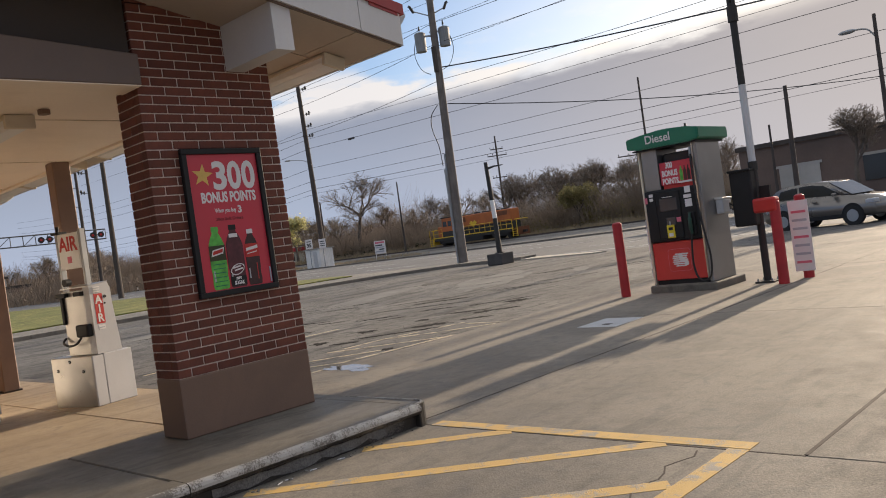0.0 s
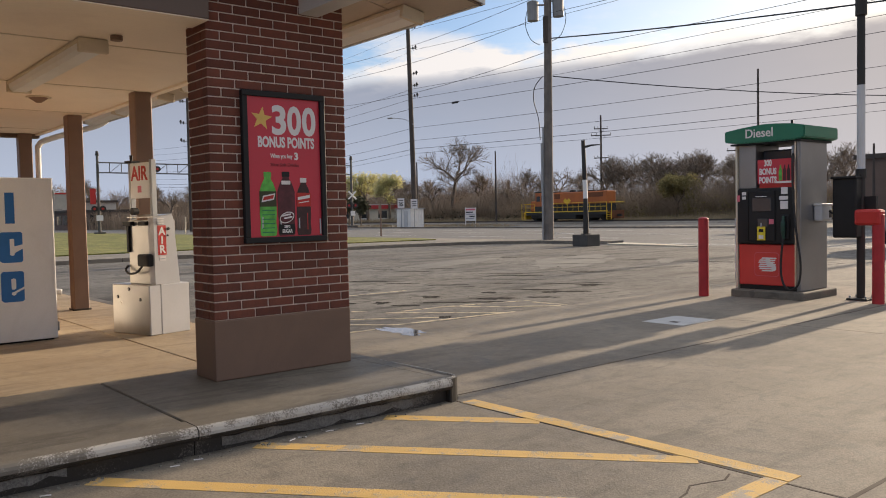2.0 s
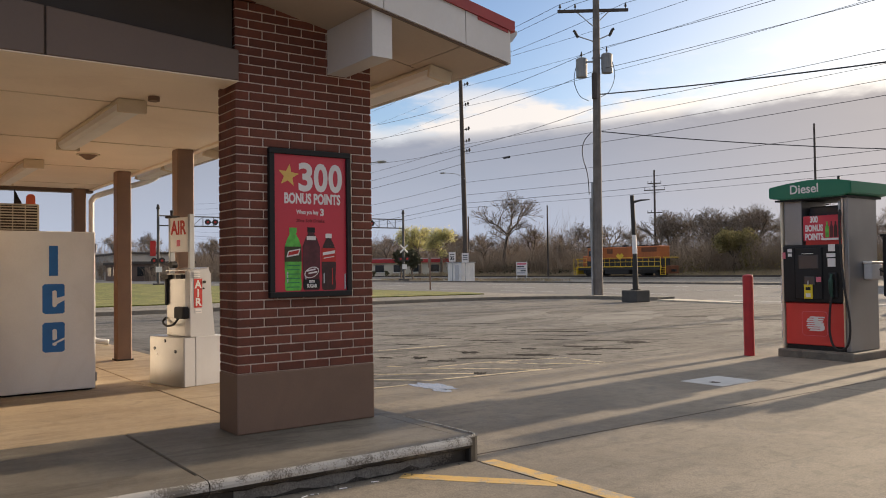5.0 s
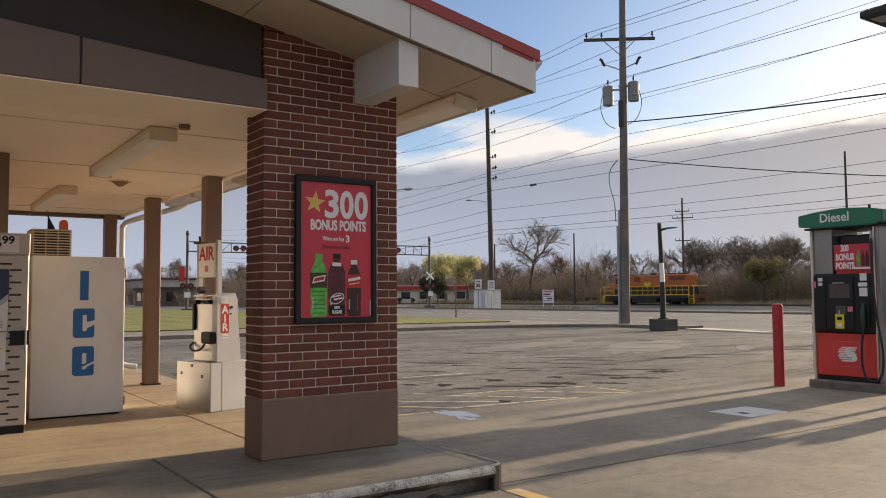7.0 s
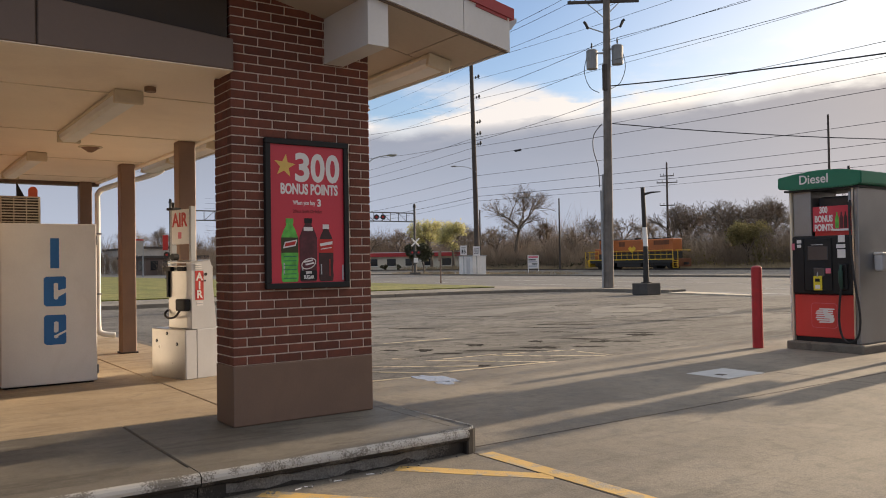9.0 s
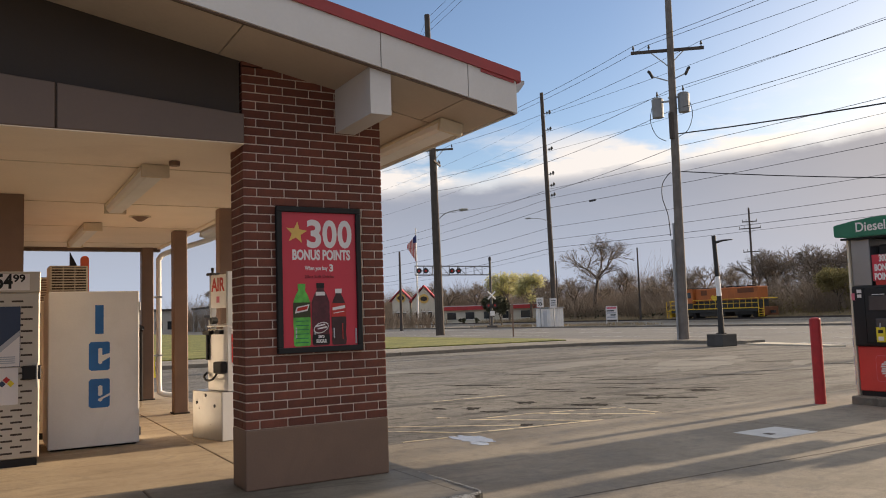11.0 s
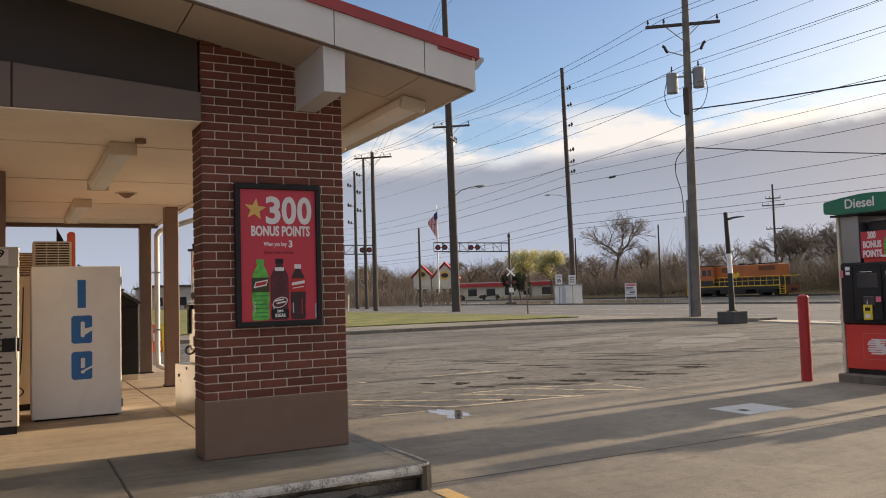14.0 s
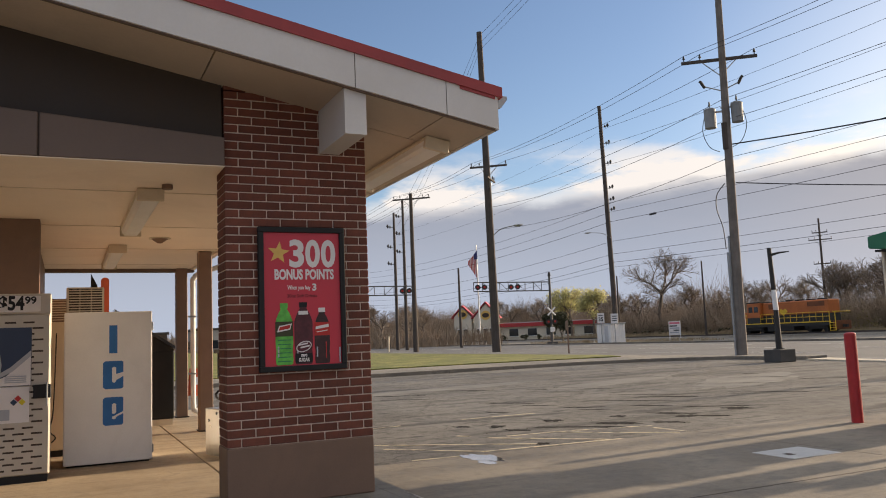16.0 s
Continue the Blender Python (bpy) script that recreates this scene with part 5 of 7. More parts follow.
part("logo_field", shape(B(), round_rect(0.287, 0.693, 0.362, 0.738, 0.045), FACE_Y, (0, -0.003, 0)), PUMP_RED, panel_red)
for k in range(7):
    v = 0.435 + k * 0.034
    u0, u1 = ((0.40, 0.60), (0.36, 0.63), (0.345, 0.64), (0.36, 0.64), (0.345, 0.62), (0.36, 0.63), (0.40, 0.65))[k]
    part("logo_bar", shape(B(), [(u0, v), (u1, v), (u1 + 0.012, v + 0.012), (u1, v + 0.024), (u0 + 0.02, v + 0.024)], FACE_Y, (0, -0.0055, 0)), PAPER, panel_red, "pale slanted brand bar")
for pts in ([(0.50, 0.540), (0.63, 0.540), (0.655, 0.515), (0.655, 0.470), (0.63, 0.445), (0.58, 0.445), (0.58, 0.50), (0.50, 0.515)], [(0.60, 0.555), (0.50, 0.555), (0.475, 0.58), (0.475, 0.63), (0.50, 0.655), (0.55, 0.655), (0.55, 0.60), (0.60, 0.585)]):
    part("logo_bar", shape(B(), pts, FACE_Y, (0, -0.0075, 0)), PAPER, panel_red, "pale curved brand stroke")
face = part("face", box(B(), -0.015, 0.97, -0.035, 0.80, 0.88, 1.80, 0.035, 3), BLACK, pump, "black moulded pump face")
part("face_inset", box(B(), 0.20, 0.66, -0.05, -0.03, 0.93, 1.76, 0.02, 2), BLACK, face)
part("display", box(B(), 0.27, 0.60, -0.058, -0.045, 1.42, 1.64, 0.006, 1), SCREEN, face, "dark grey display")
part("display_strip", box(B(), 0.33, 0.52, -0.060, -0.05, 1.655, 1.665), PAPER, face)
part("keypad", box(B(), 0.36, 0.54, -0.062, -0.045, 1.16, 1.30, 0.01, 1), SCREEN, face)
part("tag", box(B(), 0.36, 0.50, -0.066, -0.052, 0.945, 1.17, 0.003, 1), TAG, face, "yellow hanging tag")
part("tag_bar", box(B(), 0.39, 0.47, -0.069, -0.064, 1.08, 1.13), BLACK, face)
part("tag_bar", box(B(), 0.39, 0.47, -0.069, -0.064, 0.97, 1.03), PAPER, face)
part("tag_clip", rod(B(), (0.43, -0.07, 1.16), (0.43, -0.05, 1.24), 0.012, 0.012, 8), GALV, face)
part("sticker", box(B(), 0.56, 0.64, -0.056, -0.05, 1.21, 1.29), PINK, face, "pink sticker")
for u0, u1, v0, v1, mm in ((0.08, 0.155, 1.69, 1.745, PAPER), (0.085, 0.15, 1.62, 1.67, PAPER), (-0.01, 0.04, 1.585, 1.69, PINK), (0.76, 0.865, 1.69, 1.80, PAPER), (0.73, 0.87, 1.60, 1.66, PAPER), (0.745, 0.87, 1.45, 1.58, PAPER)):
    part("sticker", box(B(), u0, u1, -0.041, -0.0352, v0, v1), mm, face, "small white instruction sticker" if mm is PAPER else "pink sticker")
part("holster", box(B(), 0.76, 0.90, -0.075, -0.03, 0.96, 1.36, 0.02, 2), BLACK, face)
NOZZLE = material("dark_green_rubber", (0.012, 0.05, 0.035), 0.5)
noz = part("nozzle", tube(B(), bend([(0.83, -0.10, 1.34), (0.83, -0.12, 1.24), (0.83, -0.12, 1.10), (0.83, -0.10, 0.98)], 4), [0.02] * 4 + [0.035] * 6 + [0.025] * 3, 8), NOZZLE, pump, "dark green nozzle grip", True)
part("pylon", box(B(), -0.005, 0.30, 0.02, 0.78, 1.80, 2.52, 0.008, 1), PYLON_GREY, pump, "brushed aluminium pylon")
part("pylon", box(B(), 0.99, 1.06, 0.0, 0.90, 0.13, 2.54, 0.01, 1), PYLON_GREY, pump, "brushed aluminium side pylon")
part("pylon_trim", box(B(), 0.965, 0.992, -0.012, 0.10, 0.20, 2.52), STAINLESS, pump)
part("edge_trim", box(B(), -0.055, -0.018, -0.01, 0.75, 0.13, 2.52, 0.006, 1), CREAM, pump, "cream side edge")
for k in range(7):
    part("side_sticker", box(B(), -0.075, -0.0555, 0.0, 0.25, 0.28 + k * 0.15, 0.41 + k * 0.15), PAPER if k % 2 else SKYGREY, pump)
part("top_housing", box(B(), 0.32, 0.86, 0.20, 0.62, 1.80, 2.42, 0.03, 2), SCREEN, pump, "dark housing behind the topper")
part("topper_foot", box(B(), 0.36, 0.93, 0.02, 0.10, 1.80, 1.87), RED, pump)
topper = part("topper_card", box(B(), 0.335, 0.935, 0.0, 0.02, 1.865, 2.26, 0.004, 1), POSTER, pump, "crimson bonus points card")
writing("topper_text", "300\nBONUS\nPOINTS", 0.138, PAPER, topper, (0.515, -0.0015, 2.06), FACE_Y, 0.30, 0.006)
for u, mm in ((0.73, LIME), (0.80, MAROON), (0.865, COLA)):
    part("topper_bottle", shape(B(), [(u - 0.028, 1.91), (u + 0.028, 1.91), (u + 0.028, 2.07), (u + 0.011, 2.12), (u + 0.011, 2.16), (u - 0.011, 2.16), (u - 0.011, 2.12), (u - 0.028, 2.07)], FACE_Y, (0, -0.0012, 0)), mm, topper)
part("topper_strip", shape(B(), rect(0.66, 0.93, 1.868, 1.90), FACE_Y, (0, -0.0016, 0)), PAPER, topper)
bm = B()
arch = [(-0.185, 2.575), (0.05, 2.54), (1.0, 2.535), (1.18, 2.57), (1.18, 2.755), (0.95, 2.80), (0.62, 2.825), (0.45, 2.825), (0.10, 2.795), (-0.185, 2.755)]
prism(bm, arch, "y", -0.12, 1.03)
bmesh.ops.bevel(bm, geom=list(bm.edges), offset=0.014, segments=2, affect="EDGES")
canopy = part("canopy", bm, GREEN, pump, "green arched canopy")
part("canopy_soffit", box(B(), -0.10, 1.10, -0.08, 0.98, 2.515, 2.545), BLACK, pump)
writing("canopy_text", "Diesel", 0.20, PAPER, canopy, (0.43, -0.1225, 2.685), FACE_Y, 0.47, 0.003)
part("hose", tube(B(), bend([(0.93, 0.02, 2.34), (0.955, -0.06, 2.2), (0.985, -0.10, 1.7), (1.05, -0.13, 1.1), (1.13, -0.15, 0.6), (1.10, -0.15, 0.28), (0.98, -0.16, 0.17), (0.86, -0.15, 0.24), (0.80, -0.13, 0.45), (0.805, -0.12, 0.75), (0.83, -0.11, 0.98)], 6), 0.017, 8), RUBBER, pump, "black fuel hose", True)
part("hose_swivel", rod(B(), (0.93, 0.02, 2.30), (0.93, 0.02, 2.46), 0.03, 0.02, 10), GALV, pump)
bucket = part("washer_bucket", box(B(), 1.062, 1.20, 0.42, 0.78, 1.24, 1.50, 0.03, 2), GREY_PAINT, pump, "pale plastic windscreen washer bucket")
part("bucket_rim", box(B(), 1.062, 1.21, 0.41, 0.79, 1.49, 1.525, 0.008, 1), WHITE, bucket)
part("bucket_slot", box(B(), 1.10, 1.204, 0.66, 0.76, 1.29, 1.43, 0.01, 1), DARK_PANEL, bucket, "brown towel slot")
part("far_display", box(B(), -0.30, -0.10, 0.55, 0.80, 1.72, 2.50, 0.02, 2), SCREEN, pump, "dark display box on the far side")
part("antenna", rod(B(), (0.72, 0.4, 2.82), (0.72, 0.4, 2.90), 0.02, 0.02, 8), BLACK, pump)


def bollard(at, h, label):
    ob = thing("bollard", (*at, G), label, "bollard", "bollards round the pump")
    bm = rod(B(), (0, 0, 0), (0, 0, h - 0.03), 0.084, 0.084, 20)
    part("post", bm, POST_RED, ob, smooth=False)
    bm = B()
    bmesh.ops.create_uvsphere(bm, u_segments=20, v_segments=8, radius=0.084, matrix=Matrix.Translation((0, 0, h - 0.035)) @ Matrix.Diagonal((1, 1, 0.45, 1)))
    part("cap", bm, POST_RED, ob, smooth=True)
    return ob


bollard((-7.87, 12.98), 1.34, "red painted steel bollard beside the pump")
bb = bollard((-5.28, 13.54), 1.36, "red painted steel bollard with a red box on top")
part("red_box", box(B(), -0.32, 0.06, -0.10, 0.12, 1.18, 1.42, 0.04, 2), RED, bb, "bright red plastic box")
bc = bollard((-5.13, 14.25), 1.40, "red bollard wrapped in a white notice sheet")
part("notice_sheet", box(B(), -0.17, 0.15, -0.105, -0.09, 0.12, 1.30), PAPER, bc, "white notice sheet")
for k in range(7):
    part("notice_bar", box(B(), -0.13, 0.11, -0.108, -0.104, 0.25 + k * 0.14, 0.29 + k * 0.14), PINK if k % 3 == 0 else SKYGREY, bc)
mast = thing("lamp_post", (-5.70, 13.94, G), "slim forecourt lamp post with two curved arms and flat heads", "lamp post")
part("lower_post", rod(B(), (0, 0, 0.02), (0, 0, 1.95), 0.062, 0.062, 14), LOCO_BLACK, mast, "dark painted lower post")
part("mid_post", rod(B(), (0, 0, 1.95), (0, 0, 3.35), 0.062, 0.060, 14), GREY_PAINT, mast, "pale grey middle")
part("upper_post", rod(B(), (0, 0, 3.35), (0, 0, 4.72), 0.060, 0.058, 14), LOCO_BLACK, mast, "dark upper post")
part("collar", rod(B(), (0, 0, 4.42), (0, 0, 4.68), 0.085, 0.085, 14), LOCO_BLACK, mast)
for sx_ in (-1, 1):
    arm = part("arm", tube(B(), bend([(sx_ * 0.035, 0, 4.6), (sx_ * 0.045, 0, 4.95), (sx_ * 0.11, 0, 5.25), (sx_ * 0.24, 0.02, 5.62), (sx_ * 0.42, 0.05, 5.88)], 6), 0.035, 10), LOCO_BLACK, mast, "dark curved arm", True)
    head = part("lamp_head", box(B(), min(sx_ * 0.42, sx_ * 1.02), max(sx_ * 0.42, sx_ * 1.02), -0.27, 0.62, 5.87, 5.99, 0.03, 2), LOCO_BLACK, mast, "dark flat lamp head")
    part("lens", box(B(), min(sx_ * 0.52, sx_ * 0.90), max(sx_ * 0.52, sx_ * 0.90), -0.15, 0.20, 5.862, 5.872), SCREEN, head, "dull grey unlit lens")
part("foot_plate", box(B(), -0.16, 0.16, -0.16, 0.16, 0.0, 0.03, 0.006, 1), LOCO_BLACK, mast)
for a, b in ((-0.12, -0.12), (0.12, -0.12), (-0.12, 0.12), (0.12, 0.12)):
    part("bolt", rod(B(), (a, b, 0.03), (a, b, 0.07), 0.014, 0.014, 6), GALV, mast)
part("collar", rod(B(), (0, 0, 1.90), (0, 0, 2.05), 0.08, 0.08, 14), LOCO_BLACK, mast)
screen_box = thing("terminal_box", (-5.77, 13.90, G), "black terminal box fixed to the lamp post", "terminal")
part("housing", box(B(), -0.27, 0.10, -0.20, 0.14, 0.98, 1.92, 0.03, 2), BLACK, screen_box)
part("bracket", box(B(), 0.10, 0.30, 0.02, 0.10, 1.35, 1.62), BLACK, screen_box)
part("hood", box(B(), -0.28, 0.11, -0.24, 0.14, 1.90, 1.94, 0.01, 1), BLACK, screen_box)
lever = part("lever", rod(B(), (-0.27, -0.1, 1.34), (-0.36, -0.1, 1.40), 0.012, 0.012, 6), BLACK, screen_box)

# ---- street furniture ----
lot_lamp = thing("entrance_lamp", (-23.0, 27.9, G - 0.008), "black and white post with side arm on cast block", "post lamp")
part("block", box(B(), -0.42, 0.42, -0.42, 0.42, 0.0, 0.5, 0.03, 2), STONE_BLOCK, lot_lamp, "dark cast concrete block")
part("lower_post", rod(B(), (0, 0, 0.5), (0, 0, 2.05), 0.13, 0.10, 12), LOCO_BLACK, lot_lamp)
part("white_band", rod(B(), (0, 0, 2.05), (-0.03, 0, 2.85), 0.105, 0.10, 12), WHITE, lot_lamp, "white painted band")
part("upper_post", rod(B(), (-0.03, 0, 2.85), (-0.10, 0, 4.55), 0.10, 0.085, 12), LOCO_BLACK, lot_lamp)
part("arm", tube(B(), [(-0.1, 0, 4.25), (0.25, 0.12, 4.32), (0.62, 0.28, 4.33)], [0.06, 0.04, 0.02], 8), LOCO_BLACK, lot_lamp)
part("flange", rod(B(), (0, 0, 0.5), (0, 0, 0.54), 0.22, 0.22, 12), LOCO_BLACK, lot_lamp)


def insulator(bm, p, h=0.22, r=0.05):
    p = Vector(p)
    rod(bm, p, p + Vector((0, 0, h * 0.5)), r * 0.35, r * 0.35, 6)
    rod(bm, p + Vector((0, 0, h * 0.4)), p + Vector((0, 0, h * 0.7)), r, r * 0.6, 8)
    rod(bm, p + Vector((0, 0, h * 0.7)), p + Vector((0, 0, h)), r * 0.7, r * 0.4, 8)
    return bm


def crossarm(parent, z, half, direction, wood=DARK_WOOD, pins=(-0.95, -0.45, 0.95), braces=True):
    d = Vector((*direction, 0)).normalized()
    s = Vector((-d.y, d.x, 0)) * 0.06
    bm = B()
    c = s * 2.8
    prism(bm, [((c + d * half + s).x, (c + d * half + s).y), ((c - d * half + s).x, (c - d * half + s).y), ((c - d * half - s).x, (c - d * half - s).y), ((c + d * half - s).x, (c + d * half - s).y)], "z", z - 0.07, z + 0.07)
    part("crossarm", bm, wood, parent, "dark wooden crossarm")
    if braces:
        for k in (-1, 1):
            part("brace", rod(B(), c + d * half * 0.45 * k + Vector((0, 0, z - 0.06)), Vector((0, 0, z - 0.85)), 0.025, 0.025, 6), GALV, parent)
    for k in pins:
        part("insulator", insulator(B(), c + d * half * k + Vector((0, 0, z + 0.07)), 0.30, 0.07), LOCO_BLACK, parent)
    return [parent.matrix_world @ (c + d * half * k + Vector((0, 0, z + 0.36))) for k in pins]


def street_light(parent, z, direction, reach, rise=0.5):
    d = Vector((*direction, 0)).normalized()
    up = Vector((0, 0, 1))
    part("light_arm", tube(B(), bend([up * (z - 0.3), d * reach * 0.4 + up * (z + rise * 0.6), d * reach + up * (z + rise)], 5), 0.04, 6), GALV, parent)
    bm = B()
    h = d * (reach + 0.35) + up * (z + rise)
    bmesh.ops.create_uvsphere(bm, u_segments=12, v_segments=6, radius=0.5, matrix=Matrix.Translation(h) @ Matrix.Rotation(math.atan2(d.y, d.x), 4, "Z") @ Matrix.Diagonal((0.85, 0.32, 0.22, 1)))
    part("light_head", bm, GALV, parent, "grey cobra-head lamp")


def wood_pole(at, h, r, lean, label, mat=POLE_WOOD, ground=0.0):
    ob = thing("utility_pole", (*at, ground), label, "utility pole", "utility poles")
    part("pole", rod(B(), (0, 0, 0), (lean[0], lean[1], h), r, r * 0.62, 12), mat, ob, smooth=False)
    return ob


p1 = wood_pole((-27.75, 30.7), 17.5, 0.24, (0.12, 0.12), "tall grey wooden pole with two transformers", ground=0.14)
w1 = crossarm(p1, 14.2, 1.75, (0.62, 0.78), pins=(-0.93, -0.5, 0.93))
for k, z in ((-1, 11.45), (1, 11.62)):
    d = Vector((0.70, 0.71, 0)) * k
    can = part("transformer", rod(B(), d * 0.62 + Vector((0, 0, z - 0.62)), d * 0.62 + Vector((0, 0, z + 0.28)), 0.27, 0.28, 16), CAN_GREY, p1, "grey transformer can")
    part("lid", rod(B(), d * 0.62 + Vector((0, 0, z + 0.28)), d * 0.62 + Vector((0, 0, z + 0.35)), 0.29, 0.2, 16), CAN_GREY, can)
    part("bushing", insulator(B(), d * 0.62 + Vector((0, 0, z + 0.33)), 0.35, 0.06), LOCO_BLACK, can)
    part("hanger", box(B(), -0.08, 0.08, -0.08, 0.08, z + 0.1, z + 0.2), GALV, p1)
    part("bracket", rod(B(), (0, 0, z + 0.15), d * 0.45 + Vector((0, 0, z + 0.15)), 0.05, 0.05, 6), GALV, p1)
    part("cutout", tube(B(), [d * 0.75 + Vector((0, 0, 12.65 + 0.2)), d * 0.80 + Vector((0, 0, 12.9)), d * 0.92 + Vector((0, 0, 13.15)), d * 1.0 + Vector((0, 0, 13.2))], 0.07, 6), LOCO_BLACK, p1, "dark fused cutout")
    part("cutout_arm", rod(B(), (0, 0, 12.6), d * 0.75 + Vector((0, 0, 12.9)), 0.03, 0.03, 6), GALV, p1)
    part("lead", tube(B(), bend([d * 0.78 + Vector((0, 0, z + 0.3)), d * 1.0 + Vector((0, 0, z - 0.7)), d * 0.75 + Vector((0, 0, z - 1.5)), d * 0.3 + Vector((0, 0, z - 1.8))], 5), 0.018, 5), WIRE, p1, "", True)
part("bracket_rack", box(B(), 0.02, 0.22, -0.24, -0.05, 9.7, 11.0, 0.02, 1), DARK_WOOD, p1, "dark secondary rack")
part("conduit", rod(B(), (-0.22, -0.14, 0), (-0.15, -0.12, 5.6), 0.06, 0.06, 8), GALV, p1, "grey riser conduit")
part("conduit", rod(B(), (-0.10, -0.30, 0), (-0.10, -0.33, 4.8), 0.045, 0.045, 8), GALV, p1, "grey riser conduit")
part("drip_loop", tube(B(), bend([(-0.30, -0.2, 5.0), (-0.34, -0.25, 6.0), (-0.50, -0.40, 6.9), (-0.46, -0.36, 7.6), (-0.12, -0.15, 8.1)], 6), 0.022, 6), WIRE, p1, "hanging cable loop", True)

p2 = wood_pole((-55.3, 32.8), 26.0, 0.36, (-0.3, -0.1), "very tall wooden pole with two crossarms and a street lamp", DARK_WOOD, 0.19)
w2 = crossarm(p2, 14.8, 1.5, (0.62, 0.78), pins=(-0.93, -0.5, 0.93))
crossarm(p2, 13.7, 1.3, (0.75, -0.66), pins=(-0.9, -0.5, 0.9))
street_light(p2, 9.3, (0.75, 0.66), 1.9)
p3 = wood_pole((-71.2, 32.7), 15.4, 0.26, (0.0, 0.0), "wooden pole with one crossarm", DARK_WOOD, 0.19)
w3 = crossarm(p3, 14.9, 1.9, (0.62, 0.78), pins=(-0.93, -0.6, 0.0, 0.6, 0.93))
pA = wood_pole((-100, 42.3), 18.5, 0.24, (0.0, 0.0), "distant wooden pole with side insulators", DARK_WOOD)
pB = wood_pole((-97, 42.4), 19.8, 0.24, (0.0, 0.0), "distant wooden pole with side insulators", DARK_WOOD)
tall = wood_pole((-81.6, 64.2), 30.2, 0.36, (-0.8, 0.0), "slender transmission pole with side insulators", DARK_WOOD, 0.03)


def side_insulators(pole_ob, zs, d, reach, lean=0.0):
    for z in zs:
        x = lean * z
        part("stand_off", rod(B(), (x, 0, z), Vector((x, 0, z)) + Vector((*d, 0)) * reach, 0.05, 0.05, 6), GALV, pole_ob)
        part("insulator", insulator(B(), Vector((x, 0, z - 0.1)) + Vector((*d, 0)) * reach, 0.5, 0.20), LOCO_BLACK, pole_ob)
        part("insulator", insulator(B(), Vector((x, 0, z - 0.15)) + Vector((*d, 0)) * reach * 0.62, 0.4, 0.15), LOCO_BLACK, pole_ob)


side_insulators(tall, (27.4, 25.2, 22.6, 19.4, 17.9, 16.6), (0.76, 0.64), 0.9, -0.026)
side_insulators(pA, (16.5, 13.8, 11.5), (-0.5, -0.85), 0.9)
side_insulators(pB, (17.5, 15.2, 12.8), (-0.5, -0.85), 0.9)
street_light(tall, 13.3, (-0.76, -0.64), 2.6, 0.6)
for at, h, r, lean, label in (((-95.5, 49.5), 10.5, 0.20, (0, 0), "tall dark bare wooden pole"), ((-85.8, 82.5), 10.6, 0.16, (0, 0), "thin bare pole among the trees"), ((-83.6, 66.2), 8.4, 0.14, (0, 0), "thin bare pole among the trees"), ((-30.8, 56.5), 11.6, 0.11, (0, 0), "thin dark pole beyond the street"), ((-14.8, 41.4), 6.6, 0.15, (0.05, 0), "short dark pole beyond the street"), ((-25.2, 62.5), 6.0, 0.12, (0, 0), "thin pole by the warehouse"), ((-23.8, 62.6), 6.6, 0.12, (0, 0), "thin pole by the warehouse")):
    wood_pole(at, h, r, lean, label, DARK_WOOD)
far = wood_pole((-78.9, 98), 16.0, 0.2, (0, 0), "distant pole with two crossarms", DARK_WOOD)
crossarm(far, 14.0, 1.0, (0.8, 0.6))
crossarm(far, 13.0, 1.5, (0.8, 0.6))
crossarm(far, 9.6, 1.1, (0.8, 0.6), braces=False)
kerb_lamp = wood_pole((-10.6, 42.0), 9.0, 0.13, (0, 0), "grey street lamp pole beyond the street", DARK_WOOD)
street_light(kerb_lamp, 8.2, (-1.0, 0.1), 0.9, 0.3)
far2 = wood_pole((-55, 98), 9.5, 0.2, (0, 0), "distant pole with a crossarm", DARK_WOOD)
crossarm(far2, 9.0, 2.6, (0.8, 0.6))

# ---- overhead cables ----
cables = thing("overhead_cables", (0, 0, 0), "dark overhead power cables strung between the poles", "power cable", kind="structure")


def cable(a, b, sag, r=0.02, n=18):
    a, b = Vector(a), Vector(b)
    pts = [a.lerp(b, k / n) - Vector((0, 0, 4 * sag * (k / n) * (1 - k / n))) for k in range(n + 1)]
    part("cable", tube(B(), pts, r, 4), WIRE, cables)


for a, b in zip(w1, w2):
    cable(a, b, 0.5, 0.012)
    cable(a, a + Vector((42, -1.5, 0.5)), 0.9, 0.012)
for a, b in zip(w2, w3):
    cable(a, b, 0.4, 0.014)
for k, a in enumerate(w3):
    cable(a, a + Vector((-60, 1.0, 1.0)), 1.0, 0.014)
# open wires along the street, carried on past both ends of the view
for z, r in ((12.40, 0.013), (11.35, 0.013), (9.50, 0.013)):
    cable((-27.8, 30.9, z), (-55.4, 32.8, z + 0.3), 0.6, r)
    cable((-27.8, 30.9, z), (14, 30.4, z + 0.35), 0.5, r)
# twisted service cable, a slack drop across the street, and the lines of the transmission poles
cable((-27.6, 30.9, 10.1), (16.0, 31.2, 7.9), 0.75, 0.036)
cable((-27.6, 31.0, 8.25), (-7.5, 65.5, 8.3), 0.9, 0.030)
for z, r in ((17.2, 0.022), (16.0, 0.022), (14.8, 0.028), (12.3, 0.024), (10.7, 0.024), (9.65, 0.028), (9.05, 0.018)):
    cable((-81.6, 64.3, z + 0.3), (32, 63.6, z - 0.3), 0.6, r)
    cable((-81.6, 64.3, z + 0.3), (-190, 66, z + 0.6), 1.8, r)
